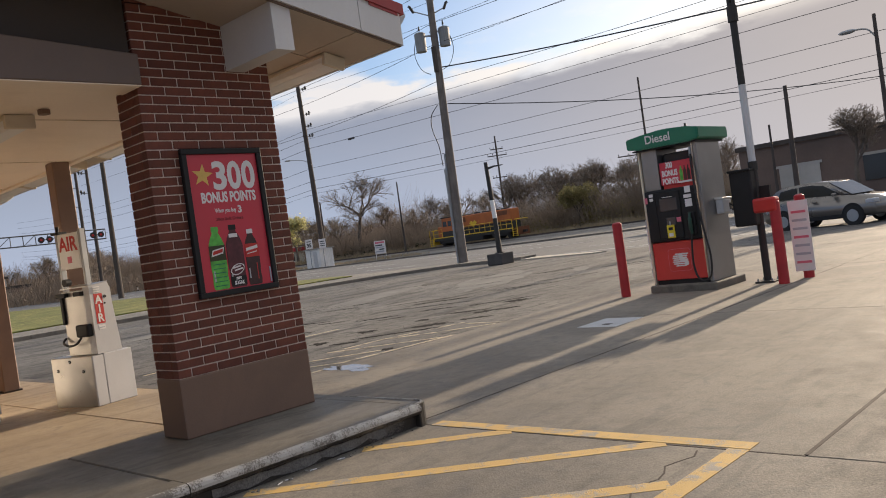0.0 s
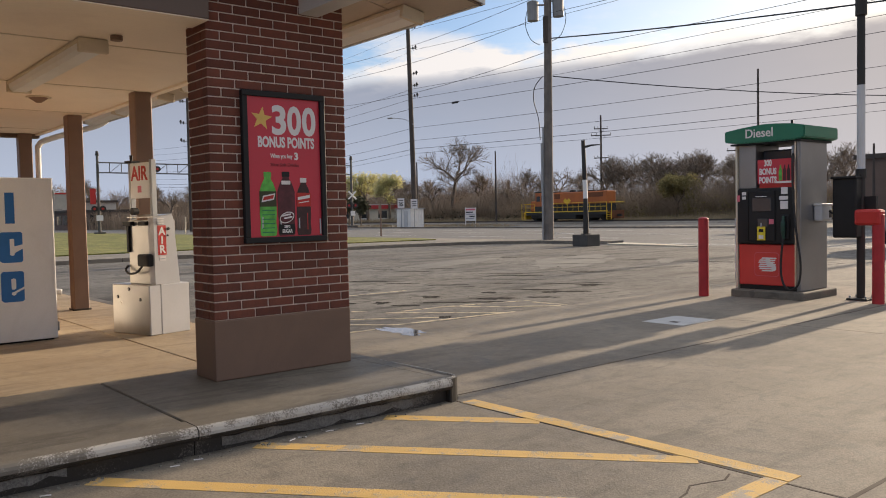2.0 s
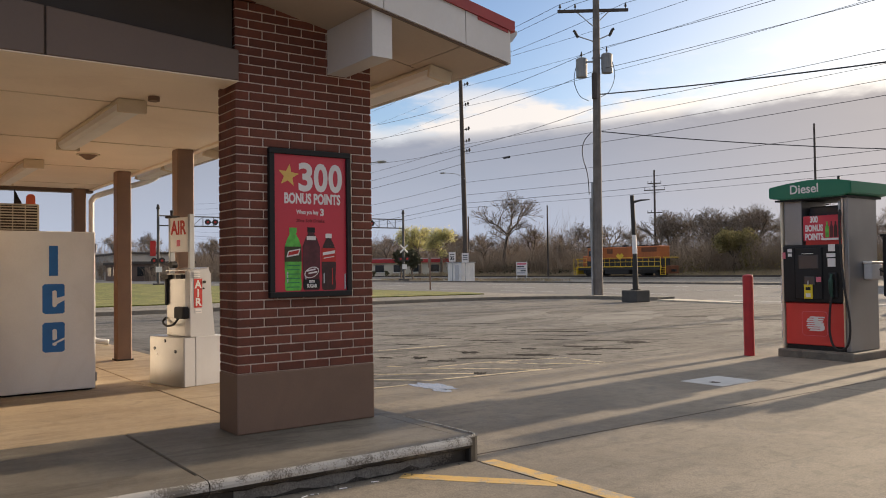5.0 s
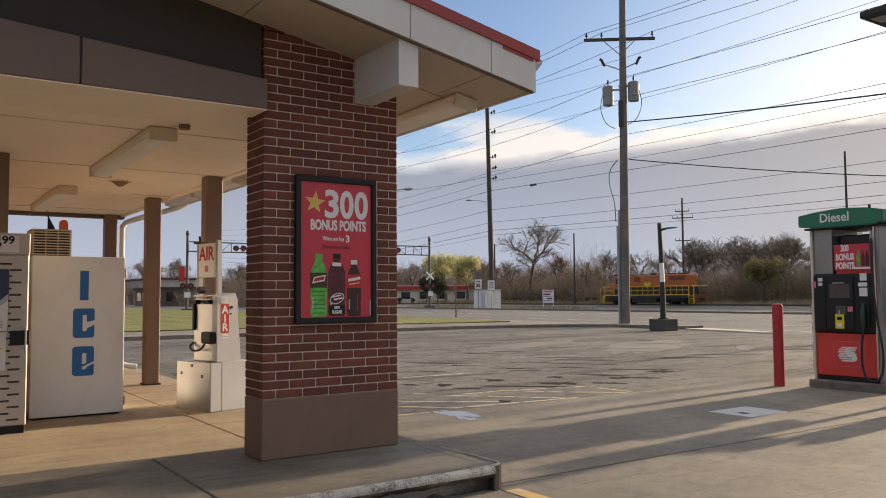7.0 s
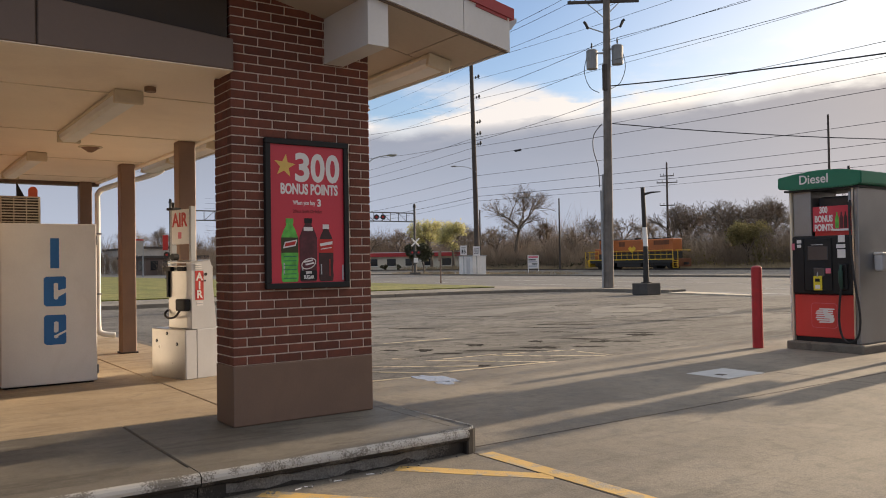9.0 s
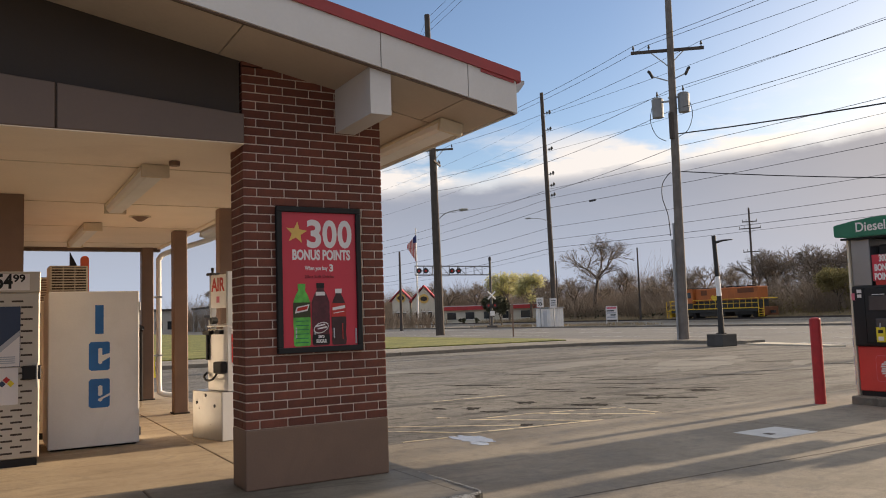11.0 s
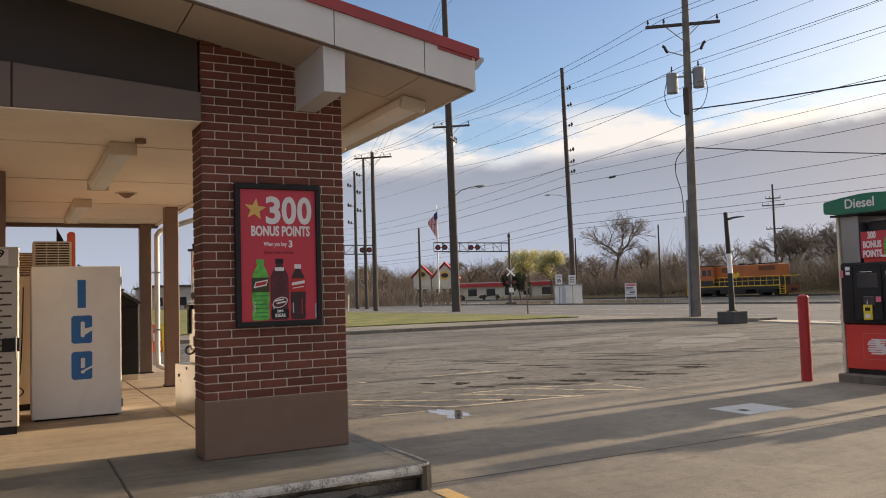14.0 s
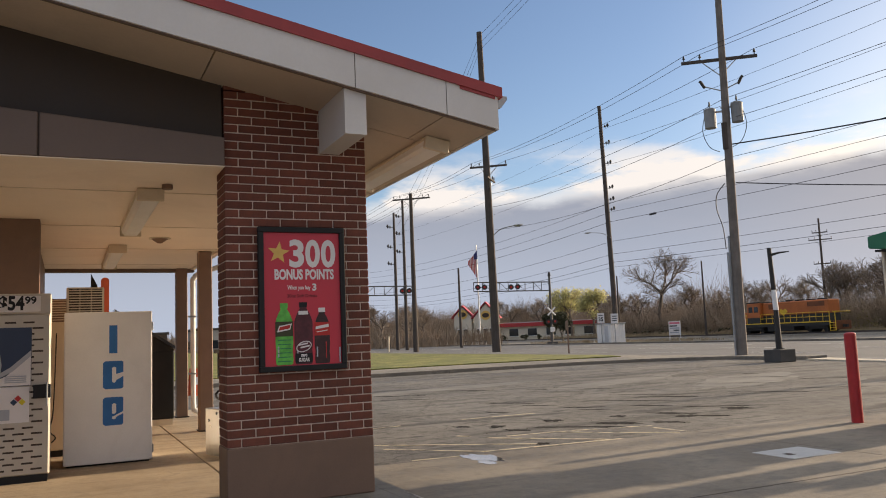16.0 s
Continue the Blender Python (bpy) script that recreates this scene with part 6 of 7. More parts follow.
for z in (27.3, 25.1, 22.5):
    cable((-81.5, 64.8, z), (26, 62, z + 1.5), 1.6, 0.02)
    cable((-81.5, 64.8, z), (-99, 42.4, z * 0.62), 0.8, 0.013)
part("cable_weight", rod(B(), (-73.9, 64.2, 14.83), (-72.9, 64.2, 14.83), 0.13, 0.13, 8), WIRE, cables, "dark weight on a cable")
for dz in (0.0, -1.6, -3.0):
    cable((-55.6, 32.7, 25.9 + dz * 0.4), (30, 18 + dz, 27 + dz), 1.6, 0.012)
    cable((-55.6, 32.7, 25.9 + dz * 0.4), (-99, 42.3, 18.0 + dz), 1.0, 0.012)


# ---- across the street: crossing signals, shed, signs ----
def gantry(at, reach, heading, label, buck=True):
    """A railway crossing mast with a lattice arm, paired flashers and a crossbuck."""
    ob = thing("crossing_signal", (*at, 0.02), label, "crossing signal", "crossing signals")
    d = Vector((*heading, 0)).normalized()
    up = Vector((0, 0, 1))
    part("mast", rod(B(), (0, 0, 0), (0, 0, 8.7), 0.17, 0.14, 12), RUSTY, ob)
    part("finial", rod(B(), (0, 0, 8.7), (0, 0, 9.2), 0.22, 0.12, 10), LOCO_BLACK, ob)
    part("foot", box(B(), -0.5, 0.5, -0.5, 0.5, 0.0, 0.35, 0.03, 1), STONE_BLOCK, ob)
    for z in (6.85, 7.95):
        part("chord", rod(B(), up * z, d * reach + up * z, 0.07, 0.07, 6), RUSTY, ob)
    n = max(4, int(reach / 1.2))
    for k in range(n + 1):
        u = reach * k / n
        part("lattice_bar", rod(B(), d * u + up * 6.85, d * u + up * 7.95, 0.045, 0.045, 5), RUSTY, ob)
        if k < n and k % 2:
            part("lattice_bar", rod(B(), d * u + up * 6.85, d * (u + reach / n) + up * 7.95, 0.035, 0.035, 5), RUSTY, ob)
    side = Vector((-d.y, d.x, 0))
    toward = Vector((0.93, -0.36, 0))
    cross = Vector((0.36, 0.93, 0))
    for u, z in ((reach - 1.0, 7.35), (reach * 0.48, 7.35), (0.0, 2.9)):
        for s in (-0.42, 0.42):
            c = d * u + cross * s + up * z
            hood = part("flasher", rod(B(), c, c + toward * 0.25, 0.31, 0.34, 14), LOCO_BLACK, ob, "black round flasher hood")
            part("lens", rod(B(), c + toward * 0.24, c + toward * 0.26, 0.15, 0.13, 12), LENS, hood, "red lens")
        part("flasher_bar", rod(B(), d * u - cross * 0.55 + up * z, d * u + cross * 0.55 + up * z, 0.05, 0.05, 6), LOCO_BLACK, ob)
    for s in (-1, 1) if buck else ():
        part("crossbuck", rod(B(), toward * 0.3 - cross * 0.5 + up * (4.2 - 0.5 * s), toward * 0.3 + cross * 0.5 + up * (4.2 + 0.5 * s), 0.1, 0.1, 4), WHITE, ob, "white crossbuck board")
    part("mast_plate", box(B(), 0.18, 0.22, -0.35, 0.35, 1.6, 2.2), WHITE, ob)
    return ob


gantry((-87.0, 58.2), 10.9, (0.0, -1.0), "steel crossing signal mast with lattice arm across the street")
g2 = gantry((-92.0, 28.6), 12.8, (0.0, 1.0), "steel crossing signal mast with lattice arm on the verge", False)
part("mast_sign", box(B(), 0.18, 0.24, -0.95, -0.35, 3.4, 5.1), RED, g2, "narrow red sign on the mast")
shed = thing("utility_shed", pose(-78.5, 61.0, 0.03) @ Matrix.Diagonal((0.85, 0.85, 0.95, 1)), "white ribbed metal utility shed by the rails", "shed")
part("wall", box(B(), -1.6, 1.6, -1.2, 1.2, 0.0, 2.35), WHITE, shed)
for k in range(9):
    part("rib", box(B(), -1.55 + k * 0.375, -1.49 + k * 0.375, -1.24, -1.2, 0.05, 2.3), WHITE, shed)
    part("rib", box(B(), 1.6, 1.63, -1.15 + k * 0.28, -1.09 + k * 0.28, 0.05, 2.3), WHITE, shed)
part("roof", box(B(), -1.75, 1.75, -1.35, 1.35, 2.35, 2.47, 0.02, 1), GALV, shed)
part("door", box(B(), 0.2, 1.0, -1.26, -1.2, 0.1, 2.1), GREY_PAINT, shed)
for x, y, h, t in ((-78.4, 59.6, 3.55, "35"), (-76.6, 60.2, 3.4, "")):
    s = thing("speed_sign", pose(x, y, 0.03, 0, 0, 38), "white speed limit sign on a steel post" if t else "small white road sign on a steel post", "road sign", "road signs")
    part("post", rod(B(), (0, 0, 0), (0, 0, h), 0.05, 0.05, 6), GALV, s)
    plate = part("plate", box(B(), -0.42, 0.42, -0.09, -0.06, h - 1.15, h, 0.01, 1), PAPER, s, "white sign plate")
    if t:
        writing("plate_text", t, 0.62, BLACK, plate, (0, -0.093, h - 0.75), FACE_Y, 0.55, 0.02)
        part("plate_bar", box(B(), -0.28, 0.28, -0.095, -0.089, h - 0.32, h - 0.24), BLACK, plate)
    else:
        for k in range(3):
            part("plate_bar", box(B(), -0.28, 0.28, -0.095, -0.089, h - 0.35 - k * 0.25, h - 0.25 - k * 0.25), SCREEN, plate)
sale = thing("sale_board", pose(-70.9, 64.1, 0.03, 0, 0, 47) @ Matrix.Diagonal((0.68, 1, 0.90, 1)), "white notice board on two posts by the rails", "sign")
part("board", box(B(), -0.95, 0.95, -0.06, 0.0, 0.75, 2.45, 0.01, 1), PAPER, sale)
part("board_bar", box(B(), -0.8, 0.8, -0.075, -0.06, 2.12, 2.34), PINK, sale, "red unreadable heading")
for k, (u0, u1) in enumerate(((-0.8, 0.4), (-0.8, 0.7), (-0.2, 0.7), (-0.8, 0.6))):
    part("board_bar", box(B(), u0, u1, -0.075, -0.06, 1.80 - k * 0.27, 1.95 - k * 0.27), SKYGREY if k % 2 else SCREEN, sale)
for x in (-0.85, 0.85):
    part("post", box(B(), x - 0.05, x + 0.05, 0.0, 0.08, 0.0, 2.5), WHITE, sale)
stub = thing("sign_post", (-42.7, 31.1, 0.19), "thin brown steel post with a narrow plate seen from the side", "road sign")
part("post", box(B(), -0.035, 0.035, -0.035, 0.035, 0, 2.1), COLUMN, stub)
part("plate", box(B(), -0.16, 0.16, -0.05, -0.036, 1.45, 2.05), COLUMN, stub)
for x, y in ((-57.5, 29.9), (-58.2, 30.2)):
    s = thing("marker_stake", (x - 20, y + 2.4, 0.19), "thin pale marker stake on the verge", "stake", "marker stakes")
    part("stake", rod(B(), (0, 0, 0), (0.15, 0, 1.6), 0.06, 0.06, 6), CREAM, s)

# ---- railway and locomotive ----
track = thing("railway", (0, 0, 0), "railway track on a gravel bed", "railway", kind="structure")
part("ballast", prism(B(), [(76.4, 0.03), (77.0, 0.28), (80.2, 0.28), (80.8, 0.03)], "x", -420, 60), GRAVEL, track)
for y in (77.85, 79.3):
    part("rail", box(B(), -420, 60, y - 0.04, y + 0.04, 0.28, 0.44), DARK_WOOD, track, "rusty rail")
loco = thing("locomotive", pose(-75.2, 78.55, 0.44) @ Matrix.Diagonal((0.85, 1, 1, 1)), "orange and black diesel locomotive with yellow handrails", "locomotive")
L = 17.2
part("deck", box(B(), 0.5, L - 0.5, -1.45, 1.45, 1.02, 1.18, 0.02, 1), LOCO_BLACK, loco)
part("side_sill", box(B(), 0.7, L - 0.7, -1.44, -1.40, 0.70, 1.02), LOCO_BLACK, loco)
part("deck_stripe", box(B(), 0.6, L - 0.6, -1.49, -1.455, 1.06, 1.17), LOCO_YELLOW, loco, "yellow sill stripe")
part("fuel_tank", box(B(), 6.0, 10.6, -1.3, 1.3, 0.18, 0.95, 0.12, 2), LOCO_BLACK, loco)
part("air_tank", rod(B(), (5.9, -1.15, 0.98), (10.7, -1.15, 0.98), 0.16, 0.16, 10), LOCO_BLACK, loco)
hood = part("long_hood", box(B(), 5.0, L - 1.3, -0.88, 0.88, 2.02, 3.55, 0.12, 2), ORANGE, loco, "orange long hood")
part("lower_hood", box(B(), 5.0, L - 1.3, -0.885, 0.885, 1.18, 2.02, 0.02, 1), LOCO_BLACK, hood, "black lower band of the hood")
part("roof_hatch", box(B(), 5.3, 7.4, -0.6, 0.6, 3.53, 3.66, 0.05, 1), LOCO_BLACK, hood)
part("exhaust", box(B(), 8.4, 9.2, -0.25, 0.25, 3.53, 3.78, 0.04, 1), LOCO_BLACK, hood)
for x in (10.6, 12.4, 14.2):
    part("fan", rod(B(), (x, 0, 3.53), (x, 0, 3.70), 0.62, 0.62, 18), LOCO_BLACK, hood)
for x0, x1, z0, z1 in ((6.1, 7.2, 2.75, 3.35), (12.6, 15.3, 2.85, 3.38)):
    part("grille", box(B(), x0, x1, -0.905, -0.875, z0, z1), LOUVRE, hood, "dark orange intake louvre")
for k in range(9):
    part("hood_door", box(B(), 5.2 + k * 1.15, 6.25 + k * 1.15, -0.898, -0.876, 2.08, 2.68), ORANGE, hood)
part("emblem", shape(B(), [(0, -0.42), (0.75, 0.1), (0.35, 0.42), (0, 0.2), (-0.35, 0.42), (-0.75, 0.1)], FACE_Y, (8.6, -0.899, 2.35), 0.02), LOCO_YELLOW, hood, "yellow winged emblem")
cabin = part("cab", box(B(), 2.7, 5.0, -1.4, 1.4, 1.18, 3.62, 0.12, 2), ORANGE, loco, "orange cab")
part("cab_roof", box(B(), 2.6, 5.1, -1.42, 1.42, 3.58, 3.72, 0.04, 1), LOCO_BLACK, cabin)
part("cab_band", box(B(), 2.68, 5.01, -1.412, 1.412, 1.18, 1.85), LOCO_BLACK, cabin, "black lower band of the cab")
for x in (3.0, 4.0):
    win = part("cab_window", box(B(), x, x + 0.72, -1.425, -1.39, 2.55, 3.15), GLASS_DARK, cabin)
    part("window_frame", box(B(), x - 0.05, x + 0.77, -1.42, -1.395, 2.48, 2.55), LOCO_BLACK, win)
for y in (-1.0, 0.25):
    part("cab_window", box(B(), 2.67, 2.71, y, y + 0.75, 2.65, 3.15), GLASS_DARK, cabin)
part("number_box", box(B(), 2.5, 2.7, -0.5, 0.5, 3.22, 3.55), LOCO_BLACK, cabin)
for y in (-0.2, 0.2):
    part("headlamp", rod(B(), (2.44, y, 3.38), (2.51, y, 3.38), 0.13, 0.13, 10), HEAD, cabin, "lit headlamp")
part("short_hood", box(B(), 1.1, 2.7, -0.85, 0.85, 1.18, 2.55, 0.12, 2), ORANGE, loco, "orange short nose")
for x, s_ in ((0.35, -1), (L - 0.35, 1)):
    part("pilot", box(B(), x - 0.08, x + 0.08, -1.35, 1.35, 0.22, 1.18, 0.03, 1), LOCO_YELLOW if s_ < 0 else LOUVRE, loco, "yellow end plate" if s_ < 0 else "dark end plate")
    part("coupler", box(B(), x - 0.3 + 0.5 * s_, x + 0.3 + 0.5 * s_, -0.15, 0.15, 0.45, 0.75), LOCO_BLACK, loco)
    for k in range(4):
        part("step", box(B(), x - 0.42, x + 0.42, -1.5, -1.38, 0.12 + k * 0.27, 0.17 + k * 0.27), LOCO_YELLOW, loco)
    for u in (-0.42, 0.42):
        part("step_rail", rod(B(), (x + u, -1.46, 0.10), (x + u, -1.46, 2.2), 0.05, 0.05, 6), LOCO_YELLOW, loco)
    part("end_rail", rod(B(), (x, -1.4, 2.15), (x, 1.4, 2.15), 0.05, 0.05, 6), LOCO_YELLOW, loco)
for x0, x1 in ((0.8, 2.6), (5.1, L - 0.8)):
    for z in (1.68, 2.18):
        part("handrail", rod(B(), (x0, -1.42, z), (x1, -1.42, z), 0.034, 0.034, 6), LOCO_YELLOW, loco, "yellow handrail")
    n = int((x1 - x0) / 0.95)
    for k in range(n + 1):
        x = x0 + (x1 - x0) * k / n
        part("stanchion", rod(B(), (x, -1.42, 1.15), (x, -1.42, 2.20), 0.028, 0.028, 6), LOCO_YELLOW, loco)
for cx in (3.3, L - 3.3):
    bogie = part("bogie", box(B(), cx - 1.8, cx + 1.8, -1.15, 1.15, 0.30, 0.80, 0.08, 1), LOCO_BLACK, loco, "black bogie frame")
    for x in (cx - 1.3, cx + 1.3):
        part("wheel", rod(B(), (x, -0.82, 0.5), (x, 0.82, 0.5), 0.5, 0.5, 20), LOCO_BLACK, bogie)
        part("axle_box", box(B(), x - 0.22, x + 0.22, -1.24, -1.14, 0.34, 0.70, 0.04, 1), LOCO_BLACK, bogie)

# ---- far buildings ----
diner = thing("diner", pose(-162.6, 80.6, 0, 0, 0, 54) @ Matrix.Diagonal((0.82, 0.87, 0.87, 1)), "cream roadside restaurant with red gables and a long wing", "restaurant")
for x0, x1, apex, eave_z in ((0.0, 5.4, 9.3, 6.6), (5.4, 12.6, 10.0, 6.2)):
    bm = B()
    prism(bm, [(x0 + 0.3, 0), (x1 - 0.3, 0), (x1 - 0.3, eave_z), ((x0 + x1) / 2, apex - 0.3), (x0 + 0.3, eave_z)], "y", 0.0, 3.0)
    wall_ob = part("wall", bm, STUCCO, diner, "cream stucco gable")
    for s in (-1, 1):
        xm = (x0 + x1) / 2
        xe = x0 - 0.4 if s < 0 else x1 + 0.4
        bm = B()
        prism(bm, [(xm, apex), (xe, eave_z - 0.3), (xe, eave_z + 0.0), (xm, apex + 0.32)], "y", -0.4, 3.2)
        part("roof", bm, ROOF_RED, diner, "red metal roof slope")
    xm = (x0 + x1) / 2
    part("emblem", shape(B(), [(1.3 * math.cos(a), 1.2 * math.sin(a)) for a in [k * math.pi / 8 for k in range(16)]], FACE_Y, (xm, -0.02, eave_z + 0.6), 0.1), GOLD, wall_ob, "round gold emblem")
    part("emblem", shape(B(), [(0.95 * math.cos(a), 0.6 * math.sin(a)) for a in [k * math.pi / 8 for k in range(16)]], FACE_Y, (xm, -0.13, eave_z + 0.6), 0.1), DARK_PANEL, wall_ob, "dark emblem centre")
    n = 2 if x1 - x0 < 6 else 3
    for k in range(n):
        u = x0 + 1.2 + k * (x1 - x0 - 2) / n
        win = part("window", box(B(), u, u + 1.0, -0.12, 0.05, 1.0, 3.4), GLASS_DARK, diner)
        part("window_frame", box(B(), u - 0.15, u + 1.12, -0.16, -0.10, 3.4, 3.6), WHITE, win)
wing = part("wing", box(B(), 12.6, 40.0, 2.0, 14.0, 0.0, 3.6), STUCCO, diner, "long cream wing")
part("wing_roof", box(B(), 12.5, 40.4, 1.4, 14.4, 3.55, 4.5), ROOF_RED, diner, "red fascia band of the wing")
part("wing_cap", box(B(), 12.6, 40.2, 1.6, 14.2, 4.5, 4.7), GREY_PAINT, diner)
for k in range(5):
    u = 15 + k * 5.0
    win = part("window", box(B(), u, u + 2.4, 1.9, 2.05, 1.2, 3.0), GLASS_DARK, wing)
    part("window_frame", box(B(), u - 0.12, u + 2.52, 1.85, 1.95, 1.05, 1.2), WHITE, win)
flagpole = thing("flagpole", pose(-153.5, 82.5, 0.0, 0, 0, 64), "white flagpole with a striped flag hanging slack", "flagpole")
part("pole", rod(B(), (0, 0, 0), (0, 0, 21), 0.22, 0.12, 10), WHITE, flagpole)
rag = part("flag", rod(B(), (0, 0, 19.4), (0, 0, 19.7), 0.16, 0.16, 8), PAPER, flagpole, "slack striped flag")
for k in range(13):
    # each stripe hangs in slanted folds from the hoist
    bm = B()
    x0, x1 = 0.12 - 0.155 * k, -0.035 - 0.155 * k
    top0, top1 = 19.6 - 0.16 * k, 19.6 - 0.16 * (k + 1)
    low0, low1 = 13.4 + 0.26 * k, 13.4 + 0.26 * (k + 1)
    wave = 0.12 * math.sin(k * 1.3)
    prism(bm, [(x0, low0), (x0, top0), (x1, top1), (x1, low1)], "y", -0.06 + wave, 0.06 + wave)
    part("stripe", bm, RED if k % 2 == 0 else PAPER, rag)
bm = B()
prism(bm, [(0.13, 17.9), (0.13, 19.7), (-0.62, 18.95), (-0.62, 17.8)], "y", -0.28, -0.10)
part("canton", bm, FLAG_BLUE, rag, "dark blue canton")
depot = thing("warehouse", (-27, 64, 0), "long dull brick warehouse behind the street", "warehouse")
part("wall", box(B(), 0, 52, 0, 18, 0, 5.0), BUILD_BRICK, depot)
part("parapet", box(B(), -0.2, 52.2, -0.2, 18.2, 5.0, 5.35), DARK_WOOD, depot)
for k in range(8):
    win = part("door" if k % 3 == 0 else "window", box(B(), 3 + k * 6, 6 + k * 6, -0.08, 0.05, 0.0 if k % 3 == 0 else 1.4, 3.2), PALE_WALL if k % 3 == 0 else GLASS_DARK, depot)
    part("lintel", box(B(), 2.8 + k * 6, 6.2 + k * 6, -0.1, 0.0, 3.2, 3.4), PALE_WALL, win)
for x, y, w_, d_, h, mat_, label in ((-210, 28, 26, 12, 5.0, PALE_WALL, "low pale commercial building far down the road"), (-180, 44, 20, 12, 3.3, BUILD_BRICK, "low brown building far down the road"), (-230, 52, 34, 12, 6.0, PALE_WALL, "low pale building far down the road"), (-205, 12, 22, 10, 4.4, BUILD_BRICK, "low brown building far down the road"), (-260, -6, 30, 14, 5.4, PALE_WALL, "low pale building far down the road")):
    b_ = thing("far_building", (x, y, 0), label, "building", "far buildings")
    part("wall", box(B(), 0, w_, 0, d_, 0, h), mat_, b_)
    part("roof", box(B(), -0.4, w_ + 0.4, -0.4, d_ + 0.4, h, h + 0.5), DARK_WOOD, b_)
    for k in range(4):
        part("window", box(B(), w_ - 0.05, w_ + 0.08, 1 + k * (d_ - 2) / 4, 2.4 + k * (d_ - 2) / 4, 1.0, 2.8), GLASS_DARK, b_)
        part("window", box(B(), 2 + k * w_ / 4.4, 5 + k * w_ / 4.4, -0.08, 0.05, 1.0, 2.8), GLASS_DARK, b_)
roadsign = thing("red_sign_board", (-118, 31.5, 0.15), "red and grey sign board on posts beyond the crossing", "sign")
part("board", box(B(), -0.1, 0.1, -0.9, 0.9, 3.2, 5.2), PALE_WALL, roadsign)
part("rim", box(B(), -0.14, 0.14, -1.0, 1.0, 5.2, 5.4), RED, roadsign)
for y in (-0.95, 0.95):
    part("post", box(B(), -0.07, 0.07, y - 0.07, y + 0.07, 0, 5.2), GALV, roadsign)

# ---- parked car ----
car = thing("car", pose(-10.1, 31.2, 0.018, 0, 0, -16), "grey compact crossover car standing on the street", "car")
prof = [(-2.2, 0.35), (-2.25, 0.75), (-2.15, 0.98), (-1.75, 1.08), (-0.75, 1.12), (1.0, 1.06), (1.9, 0.92), (2.2, 0.72), (2.25, 0.40), (2.1, 0.28), (-2.1, 0.28)]
bm = B()
prism(bm, [(x, z) for x, z in prof], "y", -0.88, 0.88)
bmesh.ops.bevel(bm, geom=list(bm.edges), offset=0.06, segments=2, affect="EDGES")
part("body", bm, CAR_PAINT, car, "grey metallic body", True)
roof_prof = [(-2.05, 1.02), (-1.75, 1.42), (-1.35, 1.58), (-0.2, 1.63), (0.45, 1.55), (1.25, 1.04)]
bm = B()
prism(bm, roof_prof, "y", -0.74, 0.74)
bmesh.ops.bevel(bm, geom=list(bm.edges), offset=0.05, segments=2, affect="EDGES")
part("greenhouse", bm, CAR_PAINT, car, "", True)
for pts in ([(-1.62, 1.12), (-1.42, 1.44), (-0.75, 1.52), (-0.75, 1.12)], [(-0.65, 1.12), (-0.65, 1.52), (-0.15, 1.53), (0.32, 1.46), (0.92, 1.10)]):
    for y in (-0.752, 0.735):
        bm = B()
        prism(bm, pts, "y", y, y + 0.017)
        part("side_window", bm, GLASS_DARK, car, "dark side window")
bm = B()
prism(bm, [(0.50, 1.52), (0.53, 1.54), (1.30, 1.06), (1.26, 1.04)], "y", -0.66, 0.66)
part("windscreen", bm, GLASS_DARK, car, "dark windscreen")
part("mirror", box(B(), 0.72, 0.88, -1.0, -0.86, 1.05, 1.17, 0.03, 1), CAR_PAINT, car)
part("sill", box(B(), -1.5, 1.4, -0.90, 0.90, 0.26, 0.42, 0.02, 1), BLACK, car)
for y in (-0.89,):
    for x in (-0.1, -0.95):
        part("door_handle", box(B(), x, x + 0.18, y - 0.02, y + 0.01, 0.90, 0.94), CAR_PAINT, car)
part("tail_lamp", box(B(), -2.24, -1.95, -0.88, -0.60, 0.82, 0.98, 0.03, 1), RED, car, "red tail lamp")
part("headlight", box(B(), 1.85, 2.18, -0.89, -0.55, 0.68, 0.84, 0.03, 1), SKYGREY, car, "clear headlight")
for x in (-1.35, 1.38):
    for y in (-0.80, 0.80):
        wh = part("wheel", rod(B(), (x, y - 0.11, 0.33), (x, y + 0.11, 0.33), 0.335, 0.335, 24), TYRE, car, "black tyre")
        part("rim", rod(B(), (x, y - 0.125, 0.33), (x, y + 0.125, 0.33), 0.21, 0.21, 20), GALV, wh, "silver rim")
        part("arch", rod(B(), (x, y * 1.105 - 0.01, 0.36), (x, y * 1.105 + 0.01, 0.36), 0.40, 0.40, 24), BLACK, wh)


# ---- trees and thicket ----
def limb(verts, faces, a, b, r0, r1, n=4):
    d = (b - a).normalized()
    s = d.orthogonal().normalized()
    t = d.cross(s)
    k0 = len(verts)
    for p, r in ((a, r0), (b, r1)):
        for k in range(n):
            c, q = math.cos(2 * math.pi * k / n), math.sin(2 * math.pi * k / n)
            verts.append(p + s * (r * c) + t * (r * q))
    for k in range(n):
        faces.append((k0 + k, k0 + (k + 1) % n, k0 + n + (k + 1) % n, k0 + n + k))


